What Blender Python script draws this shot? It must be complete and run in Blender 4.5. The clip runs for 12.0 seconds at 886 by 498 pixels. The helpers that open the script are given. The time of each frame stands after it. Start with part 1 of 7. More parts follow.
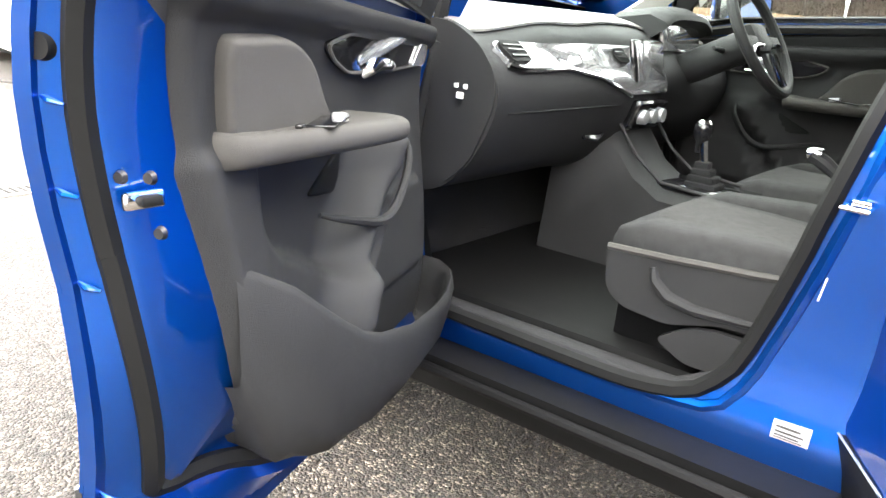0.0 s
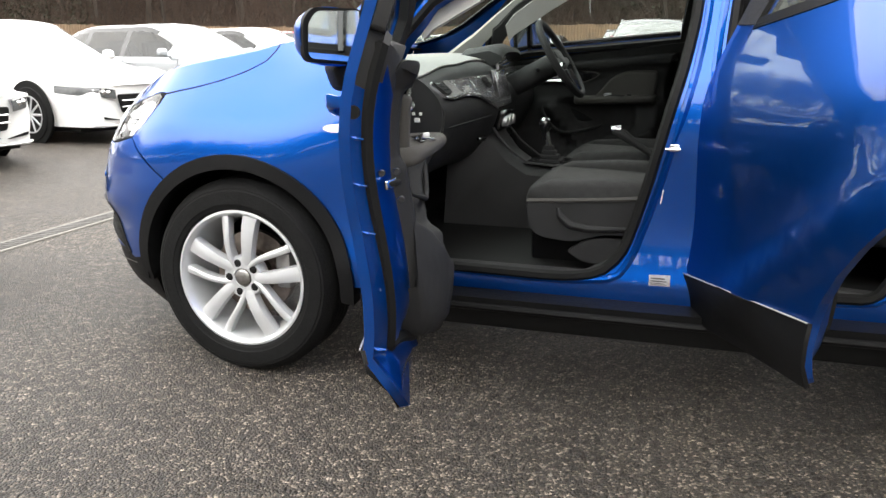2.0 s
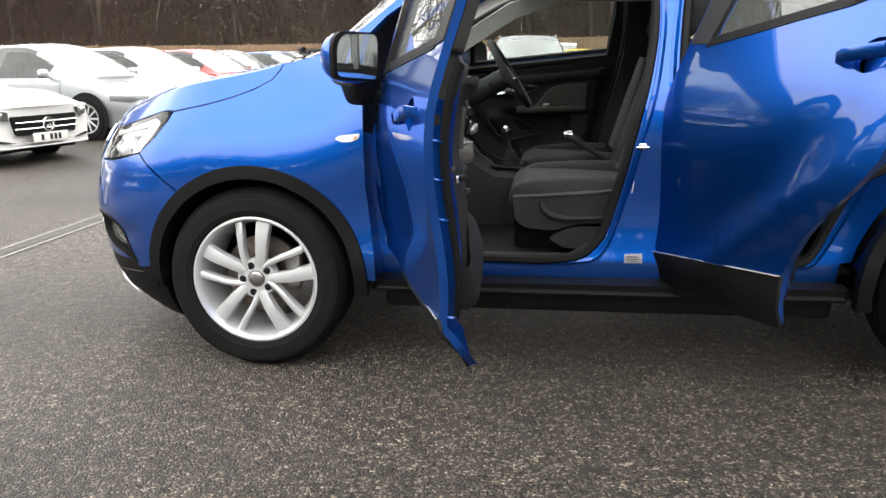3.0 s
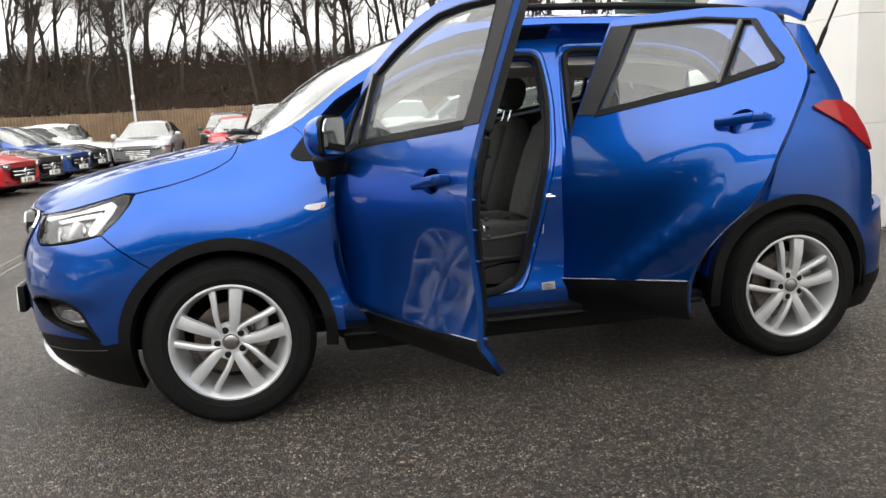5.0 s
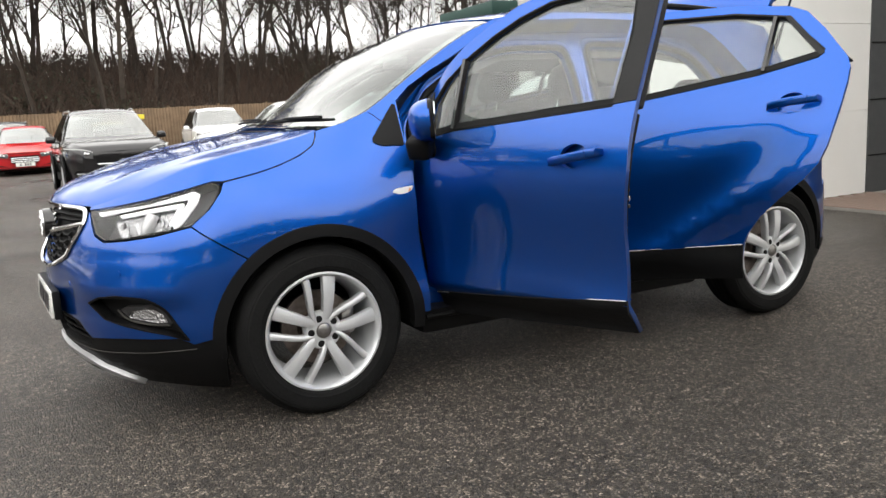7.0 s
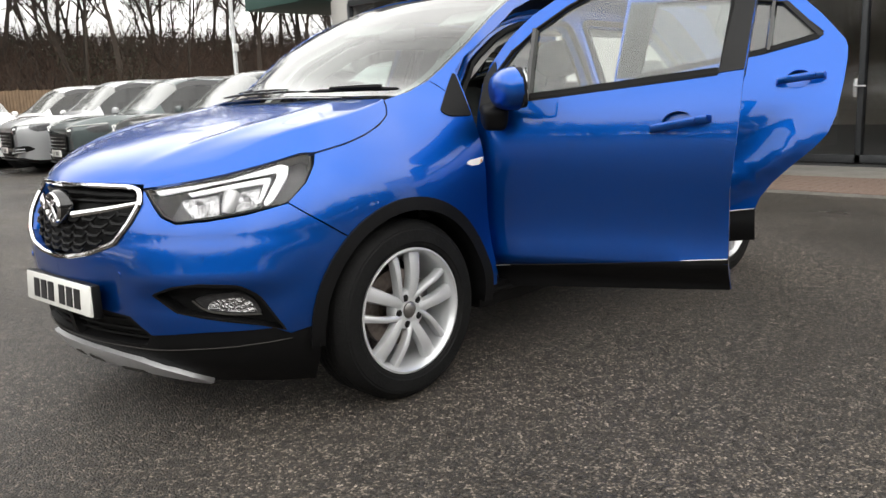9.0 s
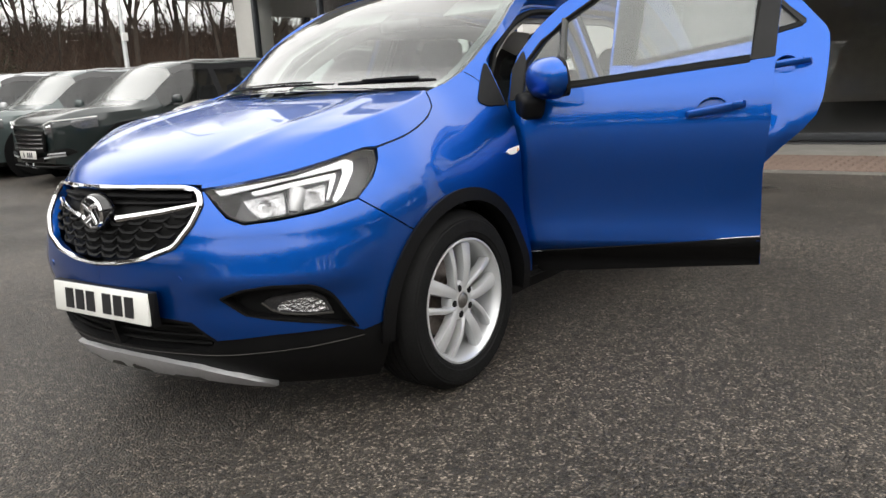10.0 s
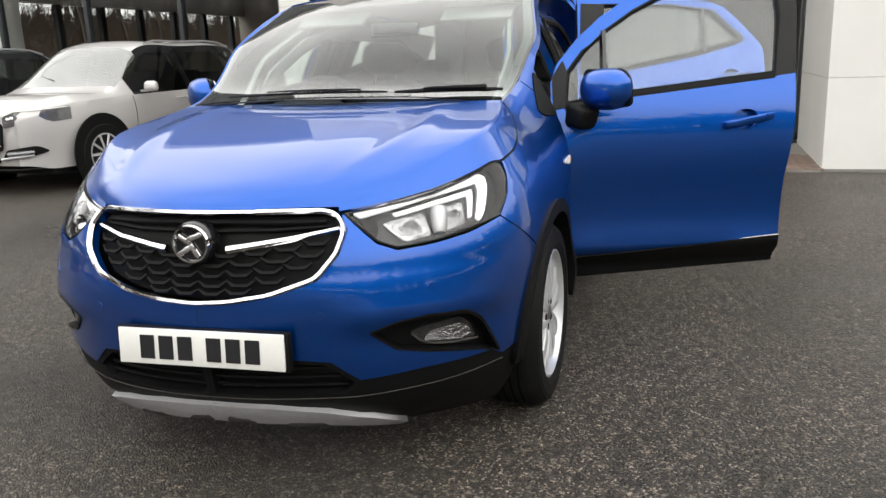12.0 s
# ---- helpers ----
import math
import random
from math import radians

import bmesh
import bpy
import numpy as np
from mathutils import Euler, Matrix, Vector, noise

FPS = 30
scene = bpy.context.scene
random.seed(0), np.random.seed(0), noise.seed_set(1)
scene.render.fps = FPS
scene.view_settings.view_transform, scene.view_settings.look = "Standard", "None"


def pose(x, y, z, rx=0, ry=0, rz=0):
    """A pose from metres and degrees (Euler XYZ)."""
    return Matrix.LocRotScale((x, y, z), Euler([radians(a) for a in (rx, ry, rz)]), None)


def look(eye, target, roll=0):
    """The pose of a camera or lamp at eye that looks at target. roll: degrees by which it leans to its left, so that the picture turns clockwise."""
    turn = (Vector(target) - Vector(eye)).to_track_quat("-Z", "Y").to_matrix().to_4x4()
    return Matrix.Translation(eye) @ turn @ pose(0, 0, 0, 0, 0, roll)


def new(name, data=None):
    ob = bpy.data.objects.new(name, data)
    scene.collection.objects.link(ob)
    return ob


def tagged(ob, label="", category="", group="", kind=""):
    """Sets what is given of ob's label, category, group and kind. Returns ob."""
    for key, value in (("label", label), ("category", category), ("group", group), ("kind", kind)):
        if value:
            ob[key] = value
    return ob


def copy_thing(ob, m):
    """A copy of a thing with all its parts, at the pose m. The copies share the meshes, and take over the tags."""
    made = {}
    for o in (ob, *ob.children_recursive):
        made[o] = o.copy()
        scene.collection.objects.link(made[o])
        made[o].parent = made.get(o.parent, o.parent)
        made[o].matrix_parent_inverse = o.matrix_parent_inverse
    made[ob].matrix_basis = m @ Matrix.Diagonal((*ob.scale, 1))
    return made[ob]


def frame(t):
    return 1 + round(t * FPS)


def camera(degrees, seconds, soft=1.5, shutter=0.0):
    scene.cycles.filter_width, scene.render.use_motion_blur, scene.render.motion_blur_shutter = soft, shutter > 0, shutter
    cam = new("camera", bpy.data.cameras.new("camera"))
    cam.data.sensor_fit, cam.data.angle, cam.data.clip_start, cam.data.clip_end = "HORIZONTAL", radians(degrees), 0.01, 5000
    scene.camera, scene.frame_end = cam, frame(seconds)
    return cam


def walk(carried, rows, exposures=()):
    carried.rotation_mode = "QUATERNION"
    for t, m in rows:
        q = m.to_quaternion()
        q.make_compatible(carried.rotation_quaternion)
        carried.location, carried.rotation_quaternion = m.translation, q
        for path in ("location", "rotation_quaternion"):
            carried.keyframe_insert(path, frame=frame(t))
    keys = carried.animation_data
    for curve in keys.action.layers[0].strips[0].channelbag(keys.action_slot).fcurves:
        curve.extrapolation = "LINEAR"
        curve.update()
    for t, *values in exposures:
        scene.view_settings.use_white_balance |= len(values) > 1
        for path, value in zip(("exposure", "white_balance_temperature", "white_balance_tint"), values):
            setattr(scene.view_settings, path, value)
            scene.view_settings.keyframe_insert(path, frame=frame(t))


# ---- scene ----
cam = camera(58.0, 12.0)
PATH = [
    (0, (1.598, -2.135, 1.082), (0.491, -0.577, 0.493), 5.8),
    (0.5, (1.659, -2.391, 1.085), (0.568, -0.812, 0.522), 5.1),
    (1, (1.611, -2.64, 1.109), (0.706, -0.938, 0.575), 3.3),
    (1.5, (1.558, -2.903, 1.105), (0.807, -1.121, 0.597), 1.3),
    (2, (1.465, -3.193, 1.134), (0.883, -1.345, 0.637), 0.0),
    (2.5, (1.285, -3.413, 1.132), (0.845, -1.524, 0.644), -0.7),
    (3, (1.108, -3.636, 1.144), (0.833, -1.709, 0.682), -0.7),
    (3.2, (1.026, -3.747, 1.16), (0.813, -1.806, 0.725), -0.6),
    (4.8, (0.326, -4.093, 1.221), (0.663, -2.152, 0.874), -2.9),
    (5, (0.233, -4.118, 1.221), (0.627, -2.186, 0.887), -2.8),
    (5.5, (-0.066, -4.087, 1.211), (0.472, -2.187, 0.894), -3.3),
    (6, (-0.37, -4.053, 1.209), (0.298, -2.195, 0.889), -3.3),
    (6.5, (-0.684, -4.002, 1.204), (0.123, -2.203, 0.87), -2.8),
    (7, (-0.969, -3.842, 1.18), (-0.074, -2.086, 0.844), -3.1),
    (7.5, (-1.228, -3.666, 1.159), (-0.228, -1.971, 0.807), -2.6),
    (7.7, (-1.369, -3.584, 1.131), (-0.32, -1.917, 0.784), -2.5),
    (9.3, (-2.059, -2.953, 1.161), (-0.631, -1.611, 0.759), -2.5),
    (9.5, (-2.152, -2.873, 1.19), (-0.685, -1.58, 0.775), -2.5),
    (10, (-2.361, -2.616, 1.195), (-0.82, -1.415, 0.768), -3.5),
    (10.5, (-2.505, -2.343, 1.24), (-0.872, -1.283, 0.783), -3.2),
    (11, (-2.686, -2.046, 1.273), (-0.957, -1.164, 0.792), -1.5),
    (11.5, (-2.816, -1.724, 1.27), (-1.019, -0.984, 0.795), -2.0),
    (12, (-2.864, -1.388, 1.299), (-1.016, -0.78, 0.834), -2.1),
]
walk(cam, [(t, look(eye, target, roll)) for t, eye, target, roll in PATH], [(0, 2.0), (0.5, 1.28), (1, .38), (1.5, .2), (2, .15), (3, -.05), (5, -.65), (7, -.65), (7.5, -.62), (9.5, -.72), (12, -.78)])

# ---- world and light: a bright overcast sky ----
world = bpy.data.worlds.new("overcast_sky")
scene.world = world
world.use_nodes = True
wn, wl = world.node_tree.nodes, world.node_tree.links
sky = wn.new("ShaderNodeTexSky")
sky.sky_type, sky.sun_disc = "NISHITA", False
sky.sun_elevation, sky.sun_rotation = radians(38), radians(200)
sky.dust_density, sky.air_density, sky.ozone_density = 4.0, 1.0, 1.0
# a cloud layer over it, brighter overhead than at the horizon
cloud = wn.new("ShaderNodeTexNoise")
cloud.inputs["Scale"].default_value, cloud.inputs["Detail"].default_value = 2.4, 6
spread = wn.new("ShaderNodeMapRange")
spread.inputs[1].default_value, spread.inputs[2].default_value, spread.inputs[3].default_value, spread.inputs[4].default_value = .3, .7, 24.0, 38.0
wl.new(cloud.outputs[0], spread.inputs[0])
tint = wn.new("ShaderNodeMix")
tint.data_type, tint.blend_type = "RGBA", "MULTIPLY"
tint.inputs[0].default_value, tint.inputs[6].default_value = 1.0, (1.0, .985, .955, 1)
wl.new(spread.outputs[0], tint.inputs[7])
layer = wn.new("ShaderNodeMix")
layer.data_type = "RGBA"
layer.inputs[0].default_value = .95
wl.new(sky.outputs[0], layer.inputs[6])
wl.new(tint.outputs[2], layer.inputs[7])
wn["Background"].inputs["Strength"].default_value = 0.145
wl.new(layer.outputs[2], wn["Background"].inputs["Color"])
sun_data = bpy.data.lights.new("sun", "SUN")
sun_data.energy, sun_data.angle, sun_data.color = 0.8, radians(150), (1, .96, .9)
sun = new("sun", sun_data)
sun.matrix_world = look((-6, -16, 14), (0, 0, 0))


# ---- materials ----
def material(name, colour, rough=0.5, metal=0.0, vary=0.12, scale=8.0, bump=0.0, fine=60.0, coat=0.0, spec=0.5, **more):
    """A surface with its colour, two scales of variation and a fine relief."""
    m = bpy.data.materials.new(name)
    m.use_nodes = True
    n, l = m.node_tree.nodes, m.node_tree.links
    b = n["Principled BSDF"]
    b.inputs["Roughness"].default_value, b.inputs["Metallic"].default_value = rough, metal
    b.inputs["Coat Weight"].default_value, b.inputs["Coat Roughness"].default_value, b.inputs["Coat IOR"].default_value = coat, 0.02, 1.5
    b.inputs["Specular IOR Level"].default_value = spec
    for key, value in more.items():
        b.inputs[key.replace("_", " ")].default_value = value
    at = n.new("ShaderNodeTexCoord")
    big, small, both = n.new("ShaderNodeTexNoise"), n.new("ShaderNodeTexNoise"), n.new("ShaderNodeMath")
    big.inputs["Scale"].default_value, big.inputs["Detail"].default_value = scale, 4
    small.inputs["Scale"].default_value, small.inputs["Detail"].default_value = fine, 3
    both.operation = "ADD"
    l.new(at.outputs["Object"], big.inputs["Vector"])
    l.new(at.outputs["Object"], small.inputs["Vector"])
    l.new(big.outputs[0], both.inputs[0])
    l.new(small.outputs[0], both.inputs[1])
    ramp_ = n.new("ShaderNodeMapRange")
    ramp_.inputs[1].default_value, ramp_.inputs[2].default_value = 0.7, 1.3
    ramp_.inputs[3].default_value, ramp_.inputs[4].default_value = 1 - vary, 1 + vary
    l.new(both.outputs[0], ramp_.inputs[0])
    mix = n.new("ShaderNodeMix")
    mix.data_type, mix.blend_type = "RGBA", "MULTIPLY"
    mix.inputs[0].default_value, mix.inputs[6].default_value = 1.0, (*colour, 1)
    l.new(ramp_.outputs[0], mix.inputs[7])
    l.new(mix.outputs[2], b.inputs["Base Color"])
    if bump:
        bn = n.new("ShaderNodeBump")
        bn.inputs["Strength"].default_value, bn.inputs["Distance"].default_value = bump, 0.01
        l.new(small.outputs[0], bn.inputs["Height"])
        l.new(bn.outputs[0], b.inputs["Normal"])
    return m


def glass(name, tint=(.86, .93, .90), rough=0.0, see=0.85, ior=2.2, pale_film=0.0, steepness=4.0):
    """Thin glazing: a sheet that lets light straight through and mirrors by its angle, under a pale film for misting
    and painted sky sheen.
    """
    m = bpy.data.materials.new(name)
    m.use_nodes = True
    n, l = m.node_tree.nodes, m.node_tree.links
    n.remove(n["Principled BSDF"])
    clear, shine, mix, fres = n.new("ShaderNodeBsdfTransparent"), n.new("ShaderNodeBsdfGlossy"), n.new("ShaderNodeMixShader"), n.new("ShaderNodeLayerWeight")
    clear.inputs[0].default_value = (*[c * see for c in tint], 1)
    shine.inputs["Roughness"].default_value = rough
    fres.inputs[0].default_value = .5
    steep, level = n.new("ShaderNodeMath"), n.new("ShaderNodeMapRange")
    steep.operation = "POWER"
    steep.inputs[1].default_value = steepness
    l.new(fres.outputs["Facing"], steep.inputs[0])
    level.inputs[3].default_value, level.inputs[4].default_value = ((ior - 1) / (ior + 1)) ** 2, 1.0
    l.new(steep.outputs[0], level.inputs[0])
    l.new(level.outputs[0], mix.inputs[0])
    l.new(clear.outputs[0], mix.inputs[1])
    l.new(shine.outputs[0], mix.inputs[2])
    film_, dull = n.new("ShaderNodeMixShader"), n.new("ShaderNodeBsdfDiffuse")
    film_.inputs[0].default_value, dull.inputs[0].default_value = pale_film, (.72, .76, .74, 1)
    l.new(mix.outputs[0], film_.inputs[1])
    l.new(dull.outputs[0], film_.inputs[2])
    l.new(film_.outputs[0], n["Material Output"].inputs[0])
    return m


def paint(name, colour, metal=0.0, rough=0.35):
    return material(name, colour, rough, metal, vary=.03, scale=1.5, fine=900, coat=1.0, spec=.2, Coat_Roughness=.025)


BLUE = paint("blue_metallic_paint", (.0012, .073, .375), .95, .42)
PLASTIC = material("black_moulded_plastic", (.0045, .0045, .0048), .55, vary=.2, bump=.15, fine=400, spec=.16)
GLOSS = material("gloss_black", (.008, .008, .009), .12, coat=.6, vary=.05)
RUBBER = material("tyre_rubber", (.008, .008, .008), .7, vary=.3, bump=.2, fine=120, spec=.12)
SEAL = material("rubber_seal", (.005, .005, .005), .65, spec=.2)
LAMPBACK = material("grey_lamp_housing", (.045, .045, .048), .30, .4, vary=.3, scale=30)
FACET = material("faceted_reflector", (.50, .50, .51), .16, 1.0, vary=.35, scale=60, bump=1.0, fine=90)
CHROME = material("chrome", (.82, .82, .83), .08, 1.0, vary=.02)
ALLOY = material("silver_painted_alloy", (.60, .61, .62), .34, .45, vary=.04, fine=500, coat=.5)
SATIN = material("satin_silver_plastic", (.52, .52, .53), .4, .6, vary=.06)
STEEL = material("bare_steel", (.35, .34, .33), .35, 1.0, vary=.2)
DISC = material("brake_disc_steel", (.20, .17, .15), .4, 1.0, vary=.3)
CLOTH = material("charcoal_seat_cloth", (.027, .027, .027), .95, vary=.3, scale=40, bump=.5, fine=900)
CLOTH2 = material("ribbed_grey_seat_cloth", (.042, .041, .040), .95, vary=.3, scale=60, bump=.6, fine=700)
TRIM = material("charcoal_interior_plastic", (.022, .022, .0225), .6, vary=.15, bump=.25, fine=700, spec=.22)
TRIM2 = material("grey_soft_trim", (.055, .052, .048), .75, spec=.3, vary=.12, bump=.3, fine=800)
CARPET = material("black_carpet", (.010, .010, .011), 1.0, vary=.4, bump=.8, fine=500)
LINER = material("pale_grey_headliner", (.42, .41, .39), .95, vary=.06, bump=.2, fine=600)
# dash skin with the windscreen's sky light put into its paler base
DASHTOP = material("sky_lit_dash_skin", (.20, .195, .185), .36, vary=.12, bump=.3, fine=700)
# pale gloss; on the displays, mirrored sky put into the base colour
SCREEN = material("sky_paled_gloss", (.42, .43, .44), .10, .7, coat=1.0, vary=.02)
GLASS = glass("tinted_car_glass", (.88, .96, .93), ior=1.9, pale_film=.065)
SCREEN_GLASS = glass("windscreen_glass", (.82, .93, .89), ior=1.65, pale_film=.010, steepness=3.2)
LENS = glass("clear_lamp_lens", (1, 1, 1), .0, .97, 1.5)
MIRROR = material("mirror_glass", (.72, .76, .76), .02, 1.0, vary=.01)
REDLENS = material("red_tail_lens", (.30, .004, .006), .12, coat=1.0, vary=.08, scale=30)
AMBER = material("amber_lens", (.72, .38, .18), .2, coat=.5)
WHITE = material("white_plastic", (.78, .78, .76), .4, vary=.03)
PLATE = material("white_plate_acrylic", (.78, .78, .74), .25, coat=.5, vary=.02)
LABEL = material("grey_printed_label", (.36, .36, .37), .5, vary=.25, scale=60, fine=300)
INK = material("black_ink", (.012, .012, .014), .4)
LED = material("led_light_guide", (.85, .86, .88), .25, vary=.02)
LED.node_tree.nodes["Principled BSDF"].inputs["Emission Color"].default_value = (1, 1, 1, 1)
LED.node_tree.nodes["Principled BSDF"].inputs["Emission Strength"].default_value = 1.2


# ---- mesh helpers ----
def part(name, bm, mat, parent=None, label="", smooth=35.0):
    """Links a bmesh as one mesh object, under a thing or under a part."""
    me = bpy.data.meshes.new(name)
    bm.to_mesh(me)
    bm.free()
    me.materials.append(mat)
    if smooth:
        me.shade_smooth()
        me.set_sharp_from_angle(angle=radians(smooth))
    ob = new(name, me)
    if parent:
        ob.parent = parent
    return tagged(ob, label=label)


def thing(name, label, category, m=None, group="", kind=""):
    """An Empty at a thing's base, to parent its parts."""
    ob = new(name)
    if m is not None:
        ob.matrix_basis = m
    return tagged(ob, label, category, group, kind)


def mesh(name, verts, faces, mat, parent=None, label="", normals=None, smooth=40.0):
    me = bpy.data.meshes.new(name)
    me.from_pydata([tuple(map(float, v)) for v in verts], [], faces)
    me.materials.append(mat)
    me.shade_smooth()
    if normals is not None:
        me.normals_split_custom_set_from_vertices([tuple(map(float, v)) for v in normals])
    elif smooth:
        me.set_sharp_from_angle(angle=radians(smooth))
    ob = new(name, me)
    if parent:
        ob.parent = parent
    return tagged(ob, label=label)


def box(bm, size, at=(0, 0, 0), bevel=0.0, turn=(0, 0, 0), seg=2, taper=None):
    """A block with rounded edges, joined to bm. taper: how much narrower (x, y) its top is."""
    out = bmesh.ops.create_cube(bm, size=1.0)["verts"]
    for v in out:
        k = (taper if taper and v.co.z > 0 else (1, 1))
        v.co = Vector((v.co.x * size[0] * k[0], v.co.y * size[1] * k[1], v.co.z * size[2]))
    edges = list({e for v in out for e in v.link_edges})
    if bevel:
        made = bmesh.ops.bevel(bm, geom=edges, offset=bevel, segments=seg, profile=0.5, affect="EDGES")
        out = list({v for f in made["faces"] for v in f.verts} | {v for v in out if v.is_valid})
    m = pose(*at, *turn)
    for v in out:
        v.co = m @ v.co
    return bm


def block(size, at=(0, 0, 0), bevel=0.0, turn=(0, 0, 0), seg=2, taper=None):
    return box(bmesh.new(), size, at, bevel, turn, seg, taper)


def lathe(profile, n=48, axis="y", at=(0, 0, 0)):
    """Turns a profile of (radius, along) round an axis."""
    bm = bmesh.new()
    rings = []
    for i in range(n):
        c, s = math.cos(2 * math.pi * i / n), math.sin(2 * math.pi * i / n)
        ring = []
        for r, h in profile:
            p = {"y": (r * c, h, r * s), "z": (r * c, r * s, h), "x": (h, r * c, r * s)}[axis]
            ring.append(bm.verts.new((p[0] + at[0], p[1] + at[1], p[2] + at[2])))
        rings.append(ring)
    for i in range(n):
        a, b = rings[i], rings[(i + 1) % n]
        for j in range(len(profile) - 1):
            if profile[j][0] < 1e-6 and profile[j + 1][0] < 1e-6:
                continue
            bm.faces.new((a[j], b[j], b[j + 1], a[j + 1]))
    bmesh.ops.remove_doubles(bm, verts=bm.verts, dist=1e-5)
    bmesh.ops.recalc_face_normals(bm, faces=bm.faces)
    return bm


def tube(bm, pts, radius, n=8, flat=1.0, caps=True):
    """A round bar along pts, joined to bm; radius: one, or one for each point."""
    pts = [Vector(p) for p in pts]
    rad = [radius] * len(pts) if isinstance(radius, (int, float)) else radius
    up, rings = None, []
    for i, p in enumerate(pts):
        d = (pts[min(i + 1, len(pts) - 1)] - pts[max(i - 1, 0)]).normalized()
        if up is None:
            up = Vector((0, 0, 1)) if abs(d.z) < .9 else Vector((0, 1, 0))
        side = d.cross(up).normalized()
        up = side.cross(d).normalized()
        rings.append([bm.verts.new(p + rad[i] * (side * math.cos(2 * math.pi * k / n) + up * flat * math.sin(2 * math.pi * k / n))) for k in range(n)])
    for a, b in zip(rings, rings[1:]):
        for k in range(n):
            bm.faces.new((a[k], a[(k + 1) % n], b[(k + 1) % n], b[k]))
    if caps:
        bm.faces.new(rings[0][::-1])
        bm.faces.new(rings[-1])
    return bm


def rounded(pts, r=0.02, k=4):
    """A closed outline with rounded corners. pts: (x, y) or (x, y, radius)."""
    out, n = [], len(pts)
    for i, p in enumerate(pts):
        rr = p[2] if len(p) > 2 else r
        a, b, c = np.array(pts[i - 1][:2]), np.array(p[:2]), np.array(pts[(i + 1) % n][:2])
        u, v = a - b, c - b
        lu, lv = np.linalg.norm(u), np.linalg.norm(v)
        q = min(rr, lu * .48, lv * .48)
        if q < 1e-4:
            out.append(tuple(b))
            continue
        s, e = b + u / lu * q, b + v / lv * q
        out += [tuple((1 - t) ** 2 * s + 2 * t * (1 - t) * b + t * t * e) for t in np.linspace(0, 1, k + 1)]
    return out


def arc(cx, cz, r, a0, a1, n=20):
    return [(cx + r * math.cos(radians(a)), cz + r * math.sin(radians(a))) for a in np.linspace(a0, a1, n)]


def lay(outline, holes=(), step=0.06):
    """A flat sheet inside outline, without holes, cut into a grid of about step: points, faces and open edges."""
    bm = bmesh.new()
    for loop in (outline, *holes):
        vs = [bm.verts.new((p[0], p[1], 0)) for p in loop]
        for i in range(len(vs)):
            bm.edges.new((vs[i - 1], vs[i]))
    bmesh.ops.remove_doubles(bm, verts=bm.verts, dist=1e-4)
    bmesh.ops.triangle_fill(bm, edges=bm.edges[:], use_beauty=True, normal=(0, 0, 1))
    lo = [min(v.co[i] for v in bm.verts) for i in (0, 1)]
    hi = [max(v.co[i] for v in bm.verts) for i in (0, 1)]
    for i in (0, 1):
        k = math.ceil(lo[i] / step + .05) * step
        while k < hi[i] - 1e-3:
            co, no = [0, 0, 0], [0, 0, 0]
            co[i], no[i] = k + 1.7e-4, 1
            bmesh.ops.bisect_plane(bm, geom=bm.verts[:] + bm.edges[:] + bm.faces[:], plane_co=co, plane_no=no, dist=1e-5)
            k += step
    bmesh.ops.recalc_face_normals(bm, faces=bm.faces[:])
    bm.verts.index_update()
    pts = [(v.co.x, v.co.y) for v in bm.verts]
    faces = [[v.index for v in (f.verts if f.normal.z > 0 else reversed(f.verts))] for f in bm.faces]
    rim = []
    for e in bm.edges:
        if len(e.link_faces) == 1:
            f, (a, b) = e.link_faces[0], e.verts
            order = [v.index for v in f.verts] if f.normal.z > 0 else [v.index for v in reversed(f.verts)]
            i = order.index(a.index)
            rim.append((a.index, b.index) if order[(i + 1) % len(order)] == b.index else (b.index, a.index))
    bm.free()
    return pts, faces, rim


def shell(name, outline, mat, parent, holes=(), form=None, off=0.0, thick=0.02, step=0.06, side=1, label=""):
    """A plate of that outline laid on a form (default: the car's flank), off below its surface and thick deep. side -1: its mirror image."""
    form = form or skin
    pts, faces, rim = lay(outline, holes, step)
    verts, normals, out = [], [], []
    both = [form(*p) for p in pts]
    front = [p - n * off for p, n in both]
    back = [p - n * (off + thick) for p, n in both]
    # which way round the faces go
    f = faces[0]
    turn = np.dot(np.cross(front[f[1]] - front[f[0]], front[f[2]] - front[f[0]]), both[f[0]][1]) < 0
    k = len(pts)
    verts += front
    normals += [n for _, n in both]
    out += [fc[::-1] if turn else fc for fc in faces]
    if thick:
        verts += back
        normals += [-n for _, n in both]
        out += [[i + k for i in (fc if turn else fc[::-1])] for fc in faces]
        wall = {}
        for a, b in rim:
            p, q = front[a], front[b]
            w = np.cross(q - p, both[a][1])
            w = w / (np.linalg.norm(w) + 1e-9) * (-1 if turn else 1)
            ids = []
            for i in (a, b):
                if i not in wall:
                    wall[i] = [len(verts), np.zeros(3)]
                    verts += [front[i], back[i]]
                    normals += [None, None]
                wall[i][1] += w
                ids.append(wall[i][0])
            fc = [ids[0], ids[0] + 1, ids[1] + 1, ids[1]]
            out.append(fc[::-1] if turn else fc)
        for i, (at, w) in wall.items():
            w = w / (np.linalg.norm(w) + 1e-9)
            normals[at] = normals[at + 1] = w
    if side < 0:
        verts = [np.array((v[0], -v[1], v[2])) for v in verts]
        normals = [np.array((v[0], -v[1], v[2])) for v in normals]
        out = [fc[::-1] for fc in out]
    return mesh(name, verts, out, mat, parent, label, normals)


